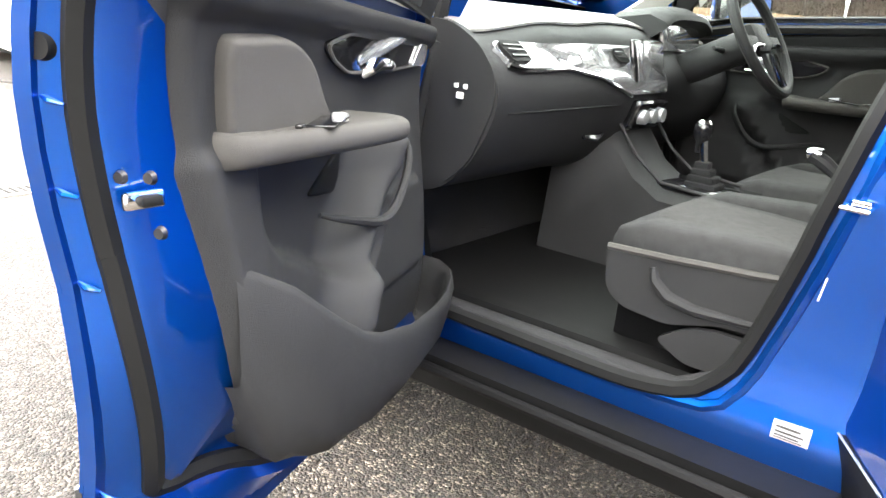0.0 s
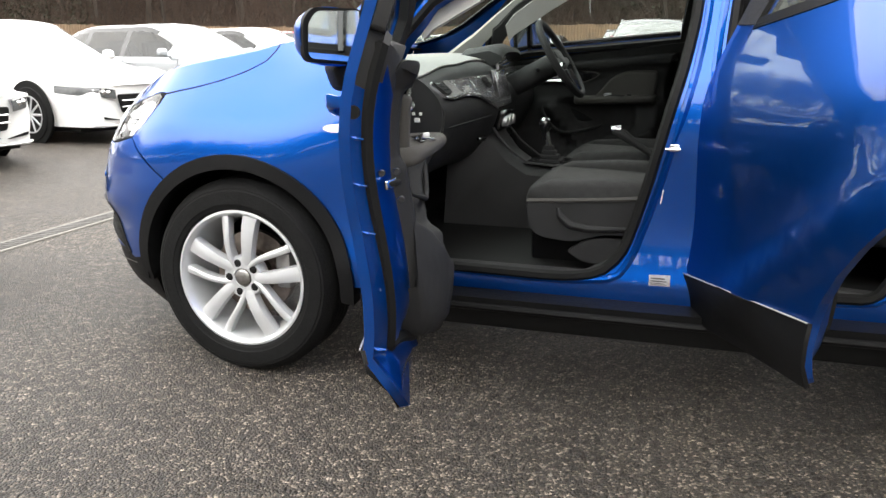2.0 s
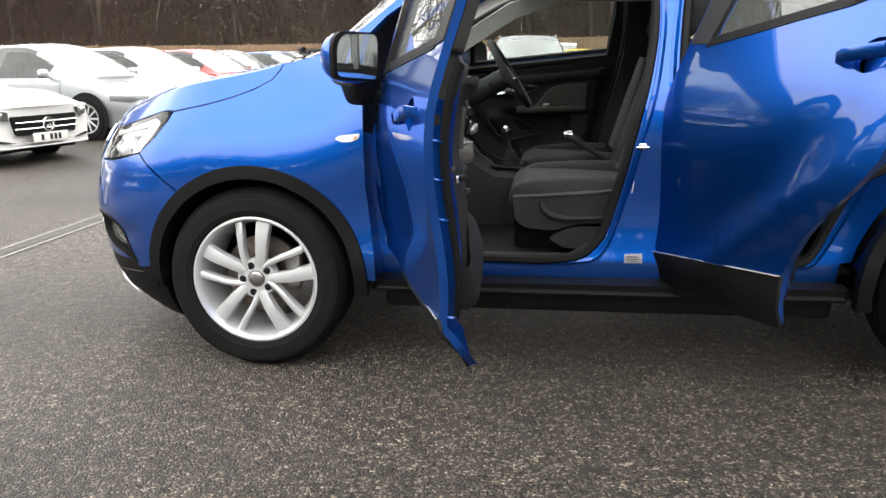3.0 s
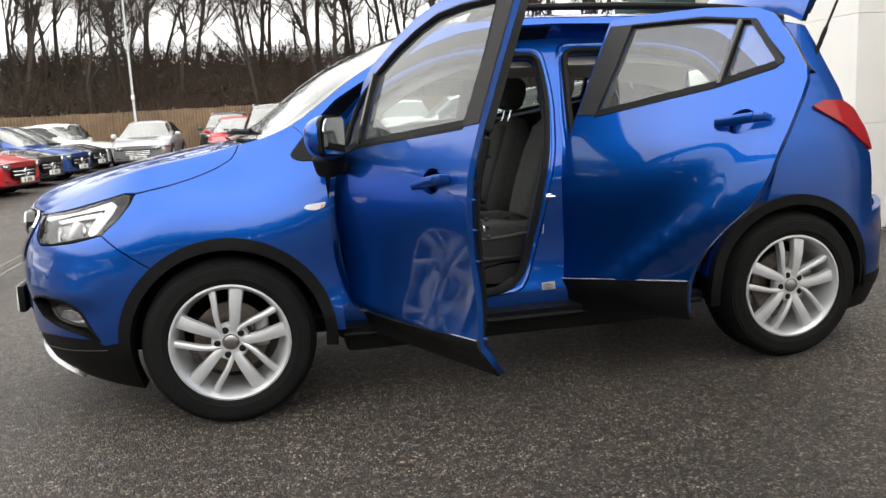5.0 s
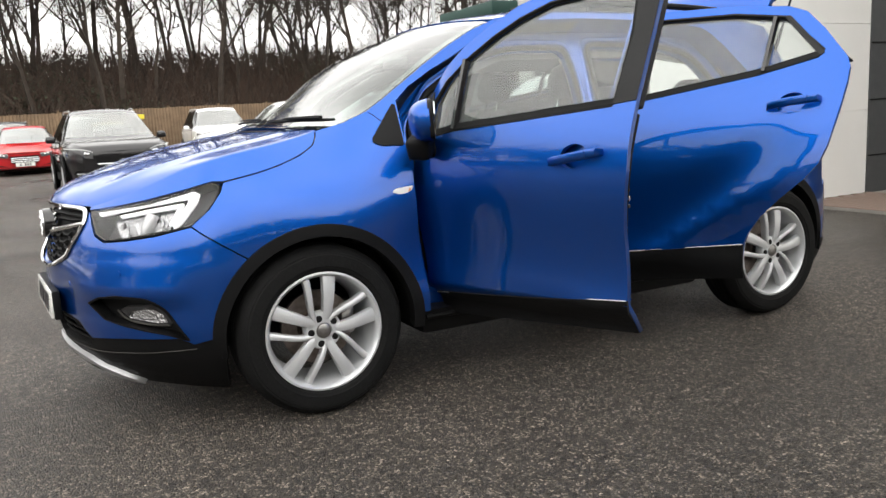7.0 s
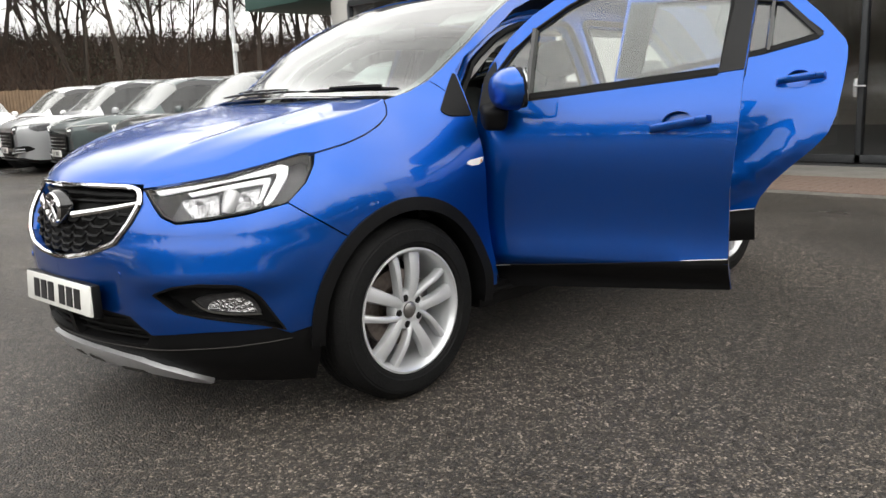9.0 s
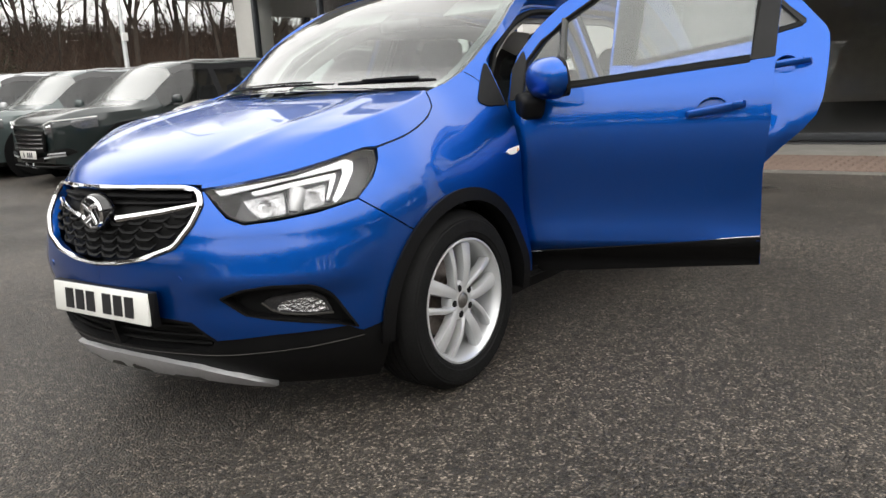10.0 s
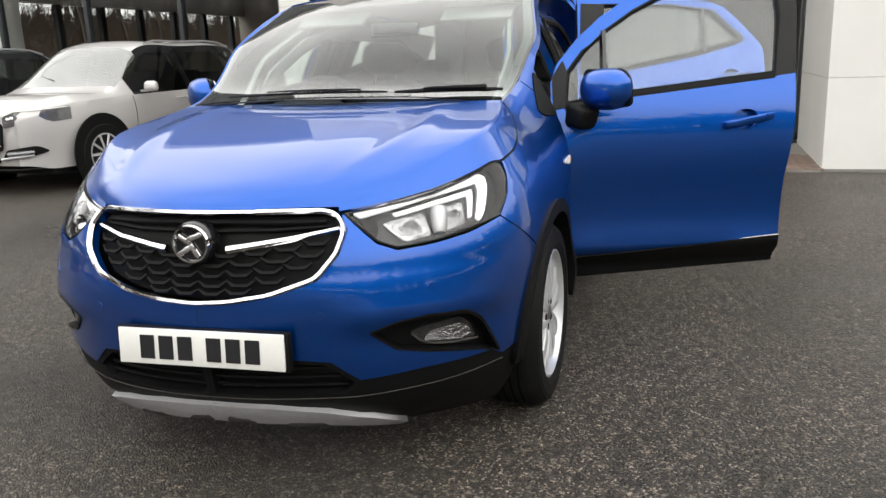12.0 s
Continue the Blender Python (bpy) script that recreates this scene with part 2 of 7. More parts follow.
def ribbon(bm, pts, form, radius, off=0.0, n=6, closed=False, flat=1.0):
    """A bar that runs along a line on a form."""
    ps = [form(*p)[0] - form(*p)[1] * off for p in pts]
    if closed:
        ps = ps + ps[:1]
    return tube(bm, ps, radius, n, flat)


def mirrored(bm):
    for v in bm.verts:
        v.co.y = -v.co.y
    bmesh.ops.reverse_faces(bm, faces=bm.faces[:])
    return bm


# ---- the blue car's outer form: a plan line, and how far the flank leans in from it at each height ----
def spline(pts, n=400):
    """Dense points of a smooth line through pts."""
    p = np.array(pts, float)
    d = np.r_[0, np.cumsum(np.linalg.norm(np.diff(p, axis=0), axis=1) ** 0.5)]
    m = np.empty_like(p)
    m[1:-1] = (p[2:] - p[:-2]) / (d[2:] - d[:-2])[:, None]
    m[0] = 2 * (p[1] - p[0]) / (d[1] - d[0]) - m[1]
    m[-1] = 2 * (p[-1] - p[-2]) / (d[-1] - d[-2]) - m[-2]
    out = []
    for q in np.linspace(0, d[-1], n):
        i = min(max(np.searchsorted(d, q) - 1, 0), len(p) - 2)
        h = d[i + 1] - d[i]
        u = (q - d[i]) / h
        out.append((2*u**3 - 3*u*u + 1)*p[i] + (u**3 - 2*u*u + u)*h*m[i] + (3*u*u - 2*u**3)*p[i+1] + (u**3 - u*u)*h*m[i+1])
    return np.array(out)


def table(*pts):
    """A smooth function through the points (input, output)."""
    t = spline(pts, 300)
    return lambda q: np.interp(q, t[:, 0], t[:, 1])


PLAN = spline([(-.93, .30), (-.945, 0), (-.93, -.20), (-.875, -.40), (-.775, -.57), (-.62, -.735), (-.42, -.842), (-.2, -.878), (.1, -.888), (.5, -.89), (1.4, -.892),
               (2.2, -.888), (2.6, -.876), (2.9, -.84), (3.12, -.74), (3.26, -.56), (3.32, -.3), (3.335, 0), (3.33, .3)], 3000)
_i0 = np.argmin(np.hypot(PLAN[:, 0] + .945, PLAN[:, 1]))
_i1 = np.argmin(np.hypot(PLAN[:, 0] - 3.335, PLAN[:, 1]))
_len = np.r_[0, np.cumsum(np.linalg.norm(np.diff(PLAN, axis=0), axis=1))]
_f, _r = np.interp(-.42, PLAN[:2000, 0][_i0:], _len[:2000][_i0:]), np.interp(2.9, PLAN[:_i1, 0][_i0:], _len[_i0:_i1])
PLAN_A = np.where(_len < _f, -.42 - (_f - _len), np.where(_len > _r, 2.9 + (_len - _r), PLAN[:, 0]))
A0, A1 = PLAN_A[_i0], PLAN_A[_i1]
_tan = np.gradient(PLAN, axis=0)
_tan /= np.linalg.norm(_tan, axis=1)[:, None]
PLAN_N = np.c_[_tan[:, 1], -_tan[:, 0]]
PLAN_N *= np.sign((PLAN_N * (PLAN - np.array((1.2, 0)))).sum(1))[:, None]

in_nose = table((.12, .20), (.19, .115), (.25, .06), (.33, .028), (.42, .012), (.52, .004), (.62, .0), (.70, .01), (.78, .038), (.86, .085), (.94, .145), (1.05, .24))
in_wing = table((.12, .10), (.22, .05), (.34, .012), (.45, .0), (.70, .0), (.80, .008), (.88, .032), (.95, .072), (1.02, .122), (1.08, .170), (1.14, .225), (1.3, .38))
in_door = table((.12, .06), (.25, .018), (.36, .004), (.43, .001), (.50, .015), (.56, .024), (.64, .027), (.74, .0225), (.82, .0178), (.88, .0170), (.94, .0205), (1.0, .0295), (1.05, .042), (1.10, .060), (1.2, .103), (1.4, .19), (1.6, .285), (1.75, .36))
in_tail = table((.12, .10), (.25, .03), (.36, .004), (.55, .0), (.70, .006), (.82, .006), (.91, .014), (.98, .028), (1.04, .048), (1.10, .076), (1.2, .122), (1.4, .215), (1.6, .31), (1.75, .40))


def ramp(q, a, b):
    u = np.clip((q - a) / (b - a), 0, 1)
    return u * u * (3 - 2 * u)


def inset(a, z):
    w = ramp(a, .05, .62)
    k = ramp(a, -.75, -.15)
    t = ramp(a, 1.9, 2.6)
    mid = ramp(a, A0, A0 + .55)
    nose = in_nose(z) * (.55 + .45 * mid) if z > .6 else in_nose(z)
    front = nose * (1 - k) + in_wing(z) * k
    brow = ramp(a, -1.15, -.92) * (1 - ramp(a, -.62, -.44))
    front = front - brow * (.012 * math.exp(-((z - .565) / .050) ** 2) - .006 * math.exp(-((z - .50) / .07) ** 2)) + .003 * math.exp(-((z - .70) / .03) ** 2) * (1 - k)
    side = in_door(z) * (1 - t) + in_tail(z) * t
    # the blade that rises along the rear door, and the hollow above it
    line = .40 + .62 * (a - 1.62)
    blade = ramp(a, 1.55, 1.95) * (1 - ramp(a, 2.15, 2.5)) if a > 1.5 else 0
    side = side - blade * (.022 * math.exp(-((z - line) / .07) ** 2) - .012 * math.exp(-((z - line - .17) / .10) ** 2))
    return front * (1 - w) + side * w


def skin(a, z, off=0.0):
    """A place on the flank (off: metres below the surface) and the outward normal."""
    c = np.array((np.interp(a, PLAN_A, PLAN[:, 0]), np.interp(a, PLAN_A, PLAN[:, 1])))
    n = np.array((np.interp(a, PLAN_A, PLAN_N[:, 0]), np.interp(a, PLAN_A, PLAN_N[:, 1])))
    n /= np.linalg.norm(n)
    e = 0.006
    g = (inset(a, z + e) - inset(a, z - e)) / (2 * e)
    h = (inset(a + e, z) - inset(a - e, z)) / (2 * e)
    tan = np.array((-n[1], n[0]))
    tan *= np.sign(tan[0]) if abs(tan[0]) > .3 else (-np.sign(tan[1]) if a < 1 else np.sign(tan[1]))
    p = c - n * inset(a, z)
    q = np.array((n[0] + tan[0] * h, n[1] + tan[1] * h, g))
    q /= np.linalg.norm(q)
    return np.array((p[0], p[1], z)) - q * off, q


def leaf(a, z, off=0.0):
    """A door's skin: the flank, tucked under along its lower edge."""
    def at(a, z):
        return skin(a, z)[0] + np.array((0, (.075 if a < 1.43 else .03) * ramp(.485 - z, 0, .115), 0))
    h = .006
    n = np.cross(at(a + h, z) - at(a - h, z), at(a, z + h) - at(a, z - h))
    n /= np.linalg.norm(n)
    n = n if n[1] < 0 else -n
    return at(a, z) - n * off, n

# ---- the blue car ----
car = thing("car", "metallic blue compact SUV, doors and tailgate open, on damp asphalt", "car")
ARCH_F, ARCH_R, R_OUT, R_IN = (0.0, .345), (2.555, .345), .434, .386
BELT = lambda x: np.interp(x, [.40, .50, .70, 1.45, 1.62, 2.13, 2.37], [1.07, 1.082, 1.117, 1.188, 1.19, 1.277, 1.337])

HEAD = [(-1.035, .868), (-.88, .884), (-.70, .908), (-.52, .938), (-.385, .966), (-.352, .958), (-.36, .925), (-.41, .862), (-.475, .812), (-.62, .788), (-.76, .772), (-.875, .765), (-.935, .787)]
GRILLE = [(A0, .884), (-1.28, .882), (-1.10, .877), (-1.055, .866), (-1.034, .826), (-1.065, .762), (-1.13, .694), (-1.262, .651), (-1.38, .632), (A0, .625)]
FOG = rounded([(-.985, .522), (-.90, .552), (-.80, .563), (-.665, .556, .03), (-.60, .515, .03), (-.545, .425), (-.515, .378), (-.60, .405), (-.80, .438), (-.90, .458)], .012, 3)
SIDES = (1, -1)

for side in SIDES:
    # front bumper
    edge = [(A0, .618), (-1.38, .624), (-1.262, .643), (-1.125, .686), (-1.056, .757), (-1.024, .823), (-1.04, .866)]
    edge += [(-1.03, .862), (-.938, .780), (-.875, .757), (-.76, .764), (-.62, .780), (-.4765, .8085)]
    edge += arc(*ARCH_F, R_OUT - .02, 129.6, 176, 8) + [(-.43, .382), (-.505, .366), (-.56, .392), (-.80, .388), (-1.014, .372), (-1.06, .405), (-1.10, .436), (-1.244, .449), (A0, .450)]
    shell("front_bumper", edge, BLUE, car, [FOG[::-1]], thick=.03, step=.03, side=side)
    low = [(A0, .452), (-1.244, .451), (-1.10, .438), (-1.06, .407), (-1.014, .374), (-.80, .390), (-.56, .394), (-.505, .368), (-.43, .384), (-.39, .36), (-.40, .15), (-.84, .165), (A0, .19)]
    hole = [(A0 + .001, .437), (-1.25, .437), (-1.12, .424), (-1.075, .395), (-1.03, .362), (-1.06, .327), (A0 + .001, .322)]
    hole[0] = hole[0][0] + .012, hole[0][1]
    hole[-1] = hole[-1][0] + .012, hole[-1][1]
    shell("lower_bumper", low, PLASTIC, car, [hole], off=.006, thick=.04, step=.06, side=side)
    shell("skid_plate", [(A0, .290), (-1.30, .286), (-1.12, .266), (-.97, .232), (-.84, .178), (-.86, .168), (-.95, .182), (-1.08, .203), (-1.25, .218), (A0, .224)], SATIN, car, off=-.012, thick=.03, step=.07, side=side, label="satin silver skid plate")
    # wing and windscreen pillar
    wing = [(-.473, .8125), (-.40, .870), (-.35, .93), (-.335, .962), (-.30, .968), (-.20, .986), (-.10, 1.010), (-.008, 1.041), (.058, 1.077), (.081, 1.110), (.088, 1.133), (.12, 1.140), (.21, 1.160), (.31, 1.200), (.39, 1.250), (.45, 1.294), (.58, 1.386), (.72, 1.466), (.86, 1.536), (.99, 1.585),
            (1.06, 1.562), (.90, 1.510), (.735, 1.424), (.60, 1.36), (.50, 1.30), (.435, 1.24), (.425, 1.06), (.432, .90), (.436, .70), (.462, .45), (.466, .36)]
    wing += arc(*ARCH_F, R_OUT - .02, 2, 128.8, 20)
    shell("front_wing", wing, BLUE, car, thick=.02, step=.06, side=side)
    shell("corner_trim", rounded([(.292, 1.078, .02), (.33, 1.058, .02), (.42, 1.056), (.428, 1.222), (.418, 1.228), (.36, 1.158)], .008), PLASTIC, car, off=-.004, thick=.015, step=.1, side=side)
    bm = bmesh.new()
    ribbon(bm, [(.318, 1.198), (.335, 1.185), (.358, 1.158)], skin, .0018, .0006, 5)
    part("pillar_joint", bm if side > 0 else mirrored(bm), SEAL, car)
    # the return of the body side round the door openings
    edge = [(.466, .36), (.462, .45), (.436, .70), (.432, .90), (.425, 1.06), (.435, 1.24), (.50, 1.30), (.60, 1.36), (.735, 1.424), (.90, 1.51), (1.06, 1.562), (1.2, 1.585), (1.5, 1.594), (1.9, 1.586), (2.15, 1.566), (2.28, 1.55), (2.34, 1.52), (2.42, 1.445), (2.522, 1.322), (2.534, 1.28), (2.530, 1.20), (2.487, .97), (2.455, .90)]
    edge += arc(*ARCH_R, R_OUT - .02, 112, 170, 8)
    vs = [skin(a, z, off)[0] * (1, side, 1) for a, z in edge for off in (.004, .03, .135)]
    fs = [[i * 3 + k, i * 3 + k + 1, i * 3 + k + 4, i * 3 + k + 3] for i in range(len(edge) - 1) for k in (0, 1)]
    for nm, k0, k1, mt in (("door_return", 0, 3, BLUE), ("pillar_flange", 3, 12, SEAL), ("door_return", 12, len(edge) - 1, BLUE)):
        used = fs[k0 * 2:k1 * 2]
        mesh(nm, vs[k0 * 3:(k1 + 1) * 3], [[i - k0 * 3 for i in (f if side > 0 else f[::-1])] for f in used], mt, car, smooth=60)
    # arch mouldings, sill
    for (cx, cz), ends in ((ARCH_F, (-6, 186)), (ARCH_R, (-4, 187))):
        ring = arc(cx, cz, R_OUT, *ends, 40) + arc(cx, cz, R_IN, *ends[::-1], 40)
        shell("arch_moulding", ring, PLASTIC, car, off=-.012, thick=.05, step=.12, side=side)
        liner = [[(cx + r * math.cos(q), y, cz + r * math.sin(q)) for q in np.linspace(radians(-6), radians(186), 40)] for r, y in ((.405, -.84), (.41, -.5), (.12, -.48))]
        vs = [p for row in liner for p in row]
        fs = [[r * 40 + i, r * 40 + i + 1, r * 40 + 41 + i, r * 40 + 40 + i] for r in (0, 1) for i in range(39)]
        mesh("wheel_well", [(x, y * side, z) for x, y, z in vs], fs, SEAL, car)
    shell("sill_moulding", [(.455, .346), (2.11, .352), (2.12, .318), (2.09, .308), (.45, .304), (.43, .318)], PLASTIC, car, off=.045, thick=.06, step=.15, side=side)
    # rear quarter and rear bumper
    quarter = arc(*ARCH_R, R_OUT - .02, 112, 9, 18) + [(3.0, .40), (3.05, .62), (3.035, .80), (3.03, .94), (2.97, .995), (2.88, 1.075), (2.79, 1.127), (2.715, 1.17), (2.79, 1.192), (2.90, 1.19), (2.955, 1.183), (2.96, 1.25), (2.93, 1.36), (2.90, 1.47), (2.86, 1.555),
               (2.6, 1.585), (2.3, 1.606), (1.9, 1.617), (1.4, 1.62), (1.2, 1.613), (1.05, 1.60), (.99, 1.587), (1.06, 1.562), (1.2, 1.585), (1.5, 1.594), (1.9, 1.586), (2.15, 1.566), (2.28, 1.55), (2.34, 1.52), (2.42, 1.445), (2.522, 1.322), (2.534, 1.28), (2.530, 1.20), (2.487, .97), (2.455, .90)]
    shell("rear_quarter", quarter, BLUE, car, thick=.02, step=.07, side=side)
    bump = arc(*ARCH_R, R_OUT - .02, 12, 0, 4) + [(2.99, .34), (A1, .34), (A1, .70), (3.4, .70), (3.06, .66)]
    shell("rear_bumper", bump, BLUE, car, thick=.03, step=.08, side=side)
    shell("rear_lower_bumper", [(2.96, .35), (A1, .35), (A1, .18), (2.93, .18)], PLASTIC, car, off=-.006, thick=.04, step=.1, side=side)
    lamp = shell("tail_lamp", rounded([(2.715, 1.168), (2.79, 1.193), (2.93, 1.188), (3.0, 1.15), (3.03, 1.05), (3.035, .945), (2.97, .992), (2.88, 1.075), (2.79, 1.125)], .02), REDLENS, car, off=-.012, thick=.05, step=.05, side=side, label="red tail lamp lens")

# headlamps
def inner(outline, d):
    c = np.mean(outline, 0)
    return [tuple(c + (np.array(p) - c) * (1 - d / np.linalg.norm(np.array(p) - c))) for p in outline]


for side in SIDES:
    lamp = shell("headlamp", HEAD, LAMPBACK, car, off=.06, thick=.03, step=.08, side=side, label="headlamp with a bright light guide")
    shell("lens", inner(HEAD, .004), LENS, lamp, off=.0, thick=.0, step=.05, side=side).visible_shadow = False
    shell("bezel", HEAD, PLASTIC, lamp, [inner(HEAD, .010)[::-1]], off=.002, thick=.05, step=.1, side=side)
    outer = [(-1.0, .872), (-.74, .914), (-.475, .943), (-.450, .934), (-.462, .905), (-.525, .830), (-.552, .812), (-.560, .822), (-.502, .900), (-.496, .922), (-.74, .896), (-.975, .859)]
    shell("light_guide", outer, LED, lamp, off=.016, thick=.012, step=.05, side=side, label="white light guide")
    second = [(-.86, .866), (-.70, .889), (-.528, .907), (-.532, .892), (-.572, .830), (-.582, .827), (-.550, .893), (-.70, .880), (-.85, .859)]
    shell("inner_light_guide", second, LED, lamp, off=.026, thick=.012, step=.05, side=side, label="second white light guide")
    # reflector chambers, and the rounded pillar between them
    for cell in ([(-.90, .848), (-.745, .868), (-.735, .800), (-.835, .788)], [(-.655, .872), (-.572, .884), (-.590, .818), (-.672, .806)]):
        shell("reflector", rounded(cell, .012), FACET, lamp, off=.048, thick=.008, step=.02, side=side, label="faceted chrome reflector")
    for a, z, r in ((-.80, .822, .030), (-.622, .842, .026)):
        p, n = skin(a, z, .046)
        bm = lathe([(r, 0), (r * .96, .004), (r * .8, .014), (r * .45, .024), (.008, .028), (0, .028)], 24, "x")
        q = Vector((-.95, -.25, .02)).to_track_quat("X", "Z").to_matrix().to_4x4()
        for v in bm.verts:
            v.co = Matrix.Translation(p) @ q @ Vector((-v.co.x + .016, v.co.y, v.co.z))
        part("reflector_bowl", bm if side > 0 else mirrored(bm), CHROME, lamp)
    p0, p1 = skin(-.705, .800, .042)[0], skin(-.685, .872, .040)[0]
    bm = bmesh.new()
    tube(bm, [tuple(p0 + (p1 - p0) * t) for t in (0, .2, .5, .8, 1)], [.018, .024, .027, .028, .026], 14)
    part("chamber_pillar", bm if side > 0 else mirrored(bm), SATIN, lamp, "satin grey chamber pillar")
    # fog lamp pocket
    pocket = shell("fog_lamp", FOG, PLASTIC, car, off=.045, thick=.02, step=.07, side=side)
    lens = rounded([(-.845, .490), (-.80, .503), (-.67, .510), (-.625, .490), (-.598, .440), (-.66, .436), (-.79, .450)], .012)
    shell("reflector", lens, LAMPBACK, pocket, off=.036, thick=.01, step=.03, side=side)
    shell("bowl", rounded([(-.80, .462), (-.78, .488), (-.67, .497), (-.632, .480), (-.612, .446), (-.68, .448)], .012), FACET, pocket, off=.031, thick=.006, step=.02, side=side, label="bright faceted reflector")
    shell("lens", lens, LENS, pocket, off=.02, thick=0, step=.05, side=side).visible_shadow = False
    bm = bmesh.new()
    ribbon(bm, [(-.845, .492), (-.815, .468), (-.77, .452), (-.70, .443), (-.600, .438)], skin, .0035, .022, 6)
    part("lens_edge", bm if side > 0 else mirrored(bm), TRIM2, pocket)
    shell("rim", FOG, PLASTIC, pocket, [inner(FOG, .012)[::-1]], off=-.004, thick=.05, step=.1, side=side)
    for a, z in ((-.783, .645), (-1.12, .585)):
        p, n = skin(a, z)
        bm = lathe([(.0, .0), (.011, .0), (.012, -.004)], 14, "x")
        q = Vector(n).to_track_quat("X", "Z").to_matrix().to_4x4()
        for v in bm.verts:
            v.co = Matrix.Translation(p + n * .002) @ q @ v.co
        part("parking_sensor", bm if side > 0 else mirrored(bm), BLUE, car)

# fine line along the lower bumper; darker plates for the shade in the skid plate's recesses
for side in SIDES:
    bm = bmesh.new()
    ribbon(bm, [(a, float(np.interp(a, [A0, -1.26, -1.0, -.75, -.50], [.312, .312, .314, .328, .346]))) for a in np.linspace(A0, -.5, 16)], skin, .0016, .001, 5)
    part("bumper_line", bm if side > 0 else mirrored(bm), TRIM2, car)
    for a0, a1 in ((A0 + .02, -1.36), (-1.27, -1.12)):
        shell("skid_recess", rounded([(a0, .226 - .10 * max(0, a1 + 1.32)), (a0 + .012, .246 - .10 * max(0, a1 + 1.32)), (a1 - .03, .240 - .10 * max(0, a1 + 1.32)), (a1, .222 - .10 * max(0, a1 + 1.32))], .008), TRIM2, car, off=-.0135, thick=.004, step=.06, side=side)

# grille
full = GRILLE[1:-1] + [GRILLE[-1]] + [(2 * A0 - a, z) for a, z in GRILLE[1:-1]][::-1] + [GRILLE[0]]


def front(a, z, off=0.0):
    """The flank carried on across the nose to the other side."""
    if a >= A0:
        return skin(a, z, off)
    p, n = skin(2 * A0 - a, z, off)
    return p * (1, -1, 1), n * (1, -1, 1)


grille = shell("grille", full, SEAL, car, form=front, off=.045, thick=.02, step=.08)
bm = bmesh.new()
ribbon(bm, [p for p in rounded(full, .02, 3)], front, .0088, -.005, 6, True)
part("grille_frame", bm, CHROME, grille, "chrome grille surround")
for s_ in SIDES:
    bm = bmesh.new()
    wingline = [(-1.385, .782), (-1.33, .79), (-1.20, .808), (-1.05, .832)]
    ribbon(bm, wingline, skin, [.013, .0115, .010, .007], .012, 6)
    part("wing_bar", bm if s_ > 0 else mirrored(bm), CHROME, grille, "chrome wing bar")
    bm = bmesh.new()
    ribbon(bm, [(-1.46, .86), (-1.25, .858), (-1.09, .856)], skin, .009, .022, 5)
    ribbon(bm, [(-1.46, .835), (-1.25, .838), (-1.07, .845)], skin, .006, .03, 5)
    part("upper_slat", bm if s_ > 0 else mirrored(bm), PLASTIC, grille)
rows_ = [(.765, 1.10), (.735, 1.12), (.705, 1.16), (.677, 1.24), (.652, 1.34)]
for z0, a_end in rows_:
    bm = bmesh.new()
    reach = -A0 - a_end + .02
    k = max(4, int(reach * 2 / .085))
    for i in range(k):
        c0 = A0 - reach + (i + .5) * 2 * reach / k
        h = reach / k
        zz = z0 + .045 * min(1, abs(c0 - A0) / .45) ** 2 * 1.2
        ribbon(bm, [(c0 - h, zz + .010), (c0 - h * .5, zz - .006), (c0 + h * .5, zz - .006), (c0 + h, zz + .010)], front, [.004, .0075, .0075, .004], .020, 5)
    part("grille_slat", bm, PLASTIC, grille)
badge_at, badge_n = front(A0, .80)
bm = lathe([(.0, -.012), (.060, -.012), (.064, -.004), (.066, .03)], 40, "x", tuple(badge_at + np.array((-.004, 0, 0))))
badge = part("badge", bm, GLOSS, grille, "round chrome emblem")
bm = lathe([(.047, -.010), (.050, -.018), (.055, -.018), (.058, -.010)], 40, "x", tuple(badge_at + np.array((-.006, 0, 0))))
for q in ((.012, .012, 35), (-.012, -.016, 60), (.018, -.02, -30), (-.016, .022, -20)):
    box(bm, (.008, .05, .016), (badge_at[0] - .022, q[0], .80 + q[1]), .004, (q[2], 0, 0))
part("ring", bm, CHROME, badge)
# lower grille slats, plate
lower = shell("lower_grille", [(-1.03, .44), (A0, .45), (2 * A0 + 1.03, .44), (2 * A0 + 1.03, .315), (A0, .315), (-1.03, .315)], SEAL, car, form=front, off=.06, thick=.01, step=.1)
for z in (.345, .375, .405, .43):
    bm = bmesh.new()
    end = -1.05 - (z - .34) * .7
    ribbon(bm, [(a, z) for a in np.linspace(end, 2 * A0 - end, 12)], front, .006, .03, 5)
    part("slat", bm, PLASTIC, lower)
plate = part("number_plate", block((.012, .52, .111), (-.962, -.012, .489), .004, (0, 4, 0)), PLATE, car, "white front number plate")
for y, w in ((.155, .055), (.095, .055), (.035, .055), (-.055, .055), (-.115, .055), (-.175, .055)):
    part("mark", block((.003, w * .8, .072), (-.970, y - .002, .489), 0, (0, 4, 0)), INK, plate)
part("plate_holder", block((.03, .54, .12), (-.945, -.012, .487), .006), PLASTIC, car)

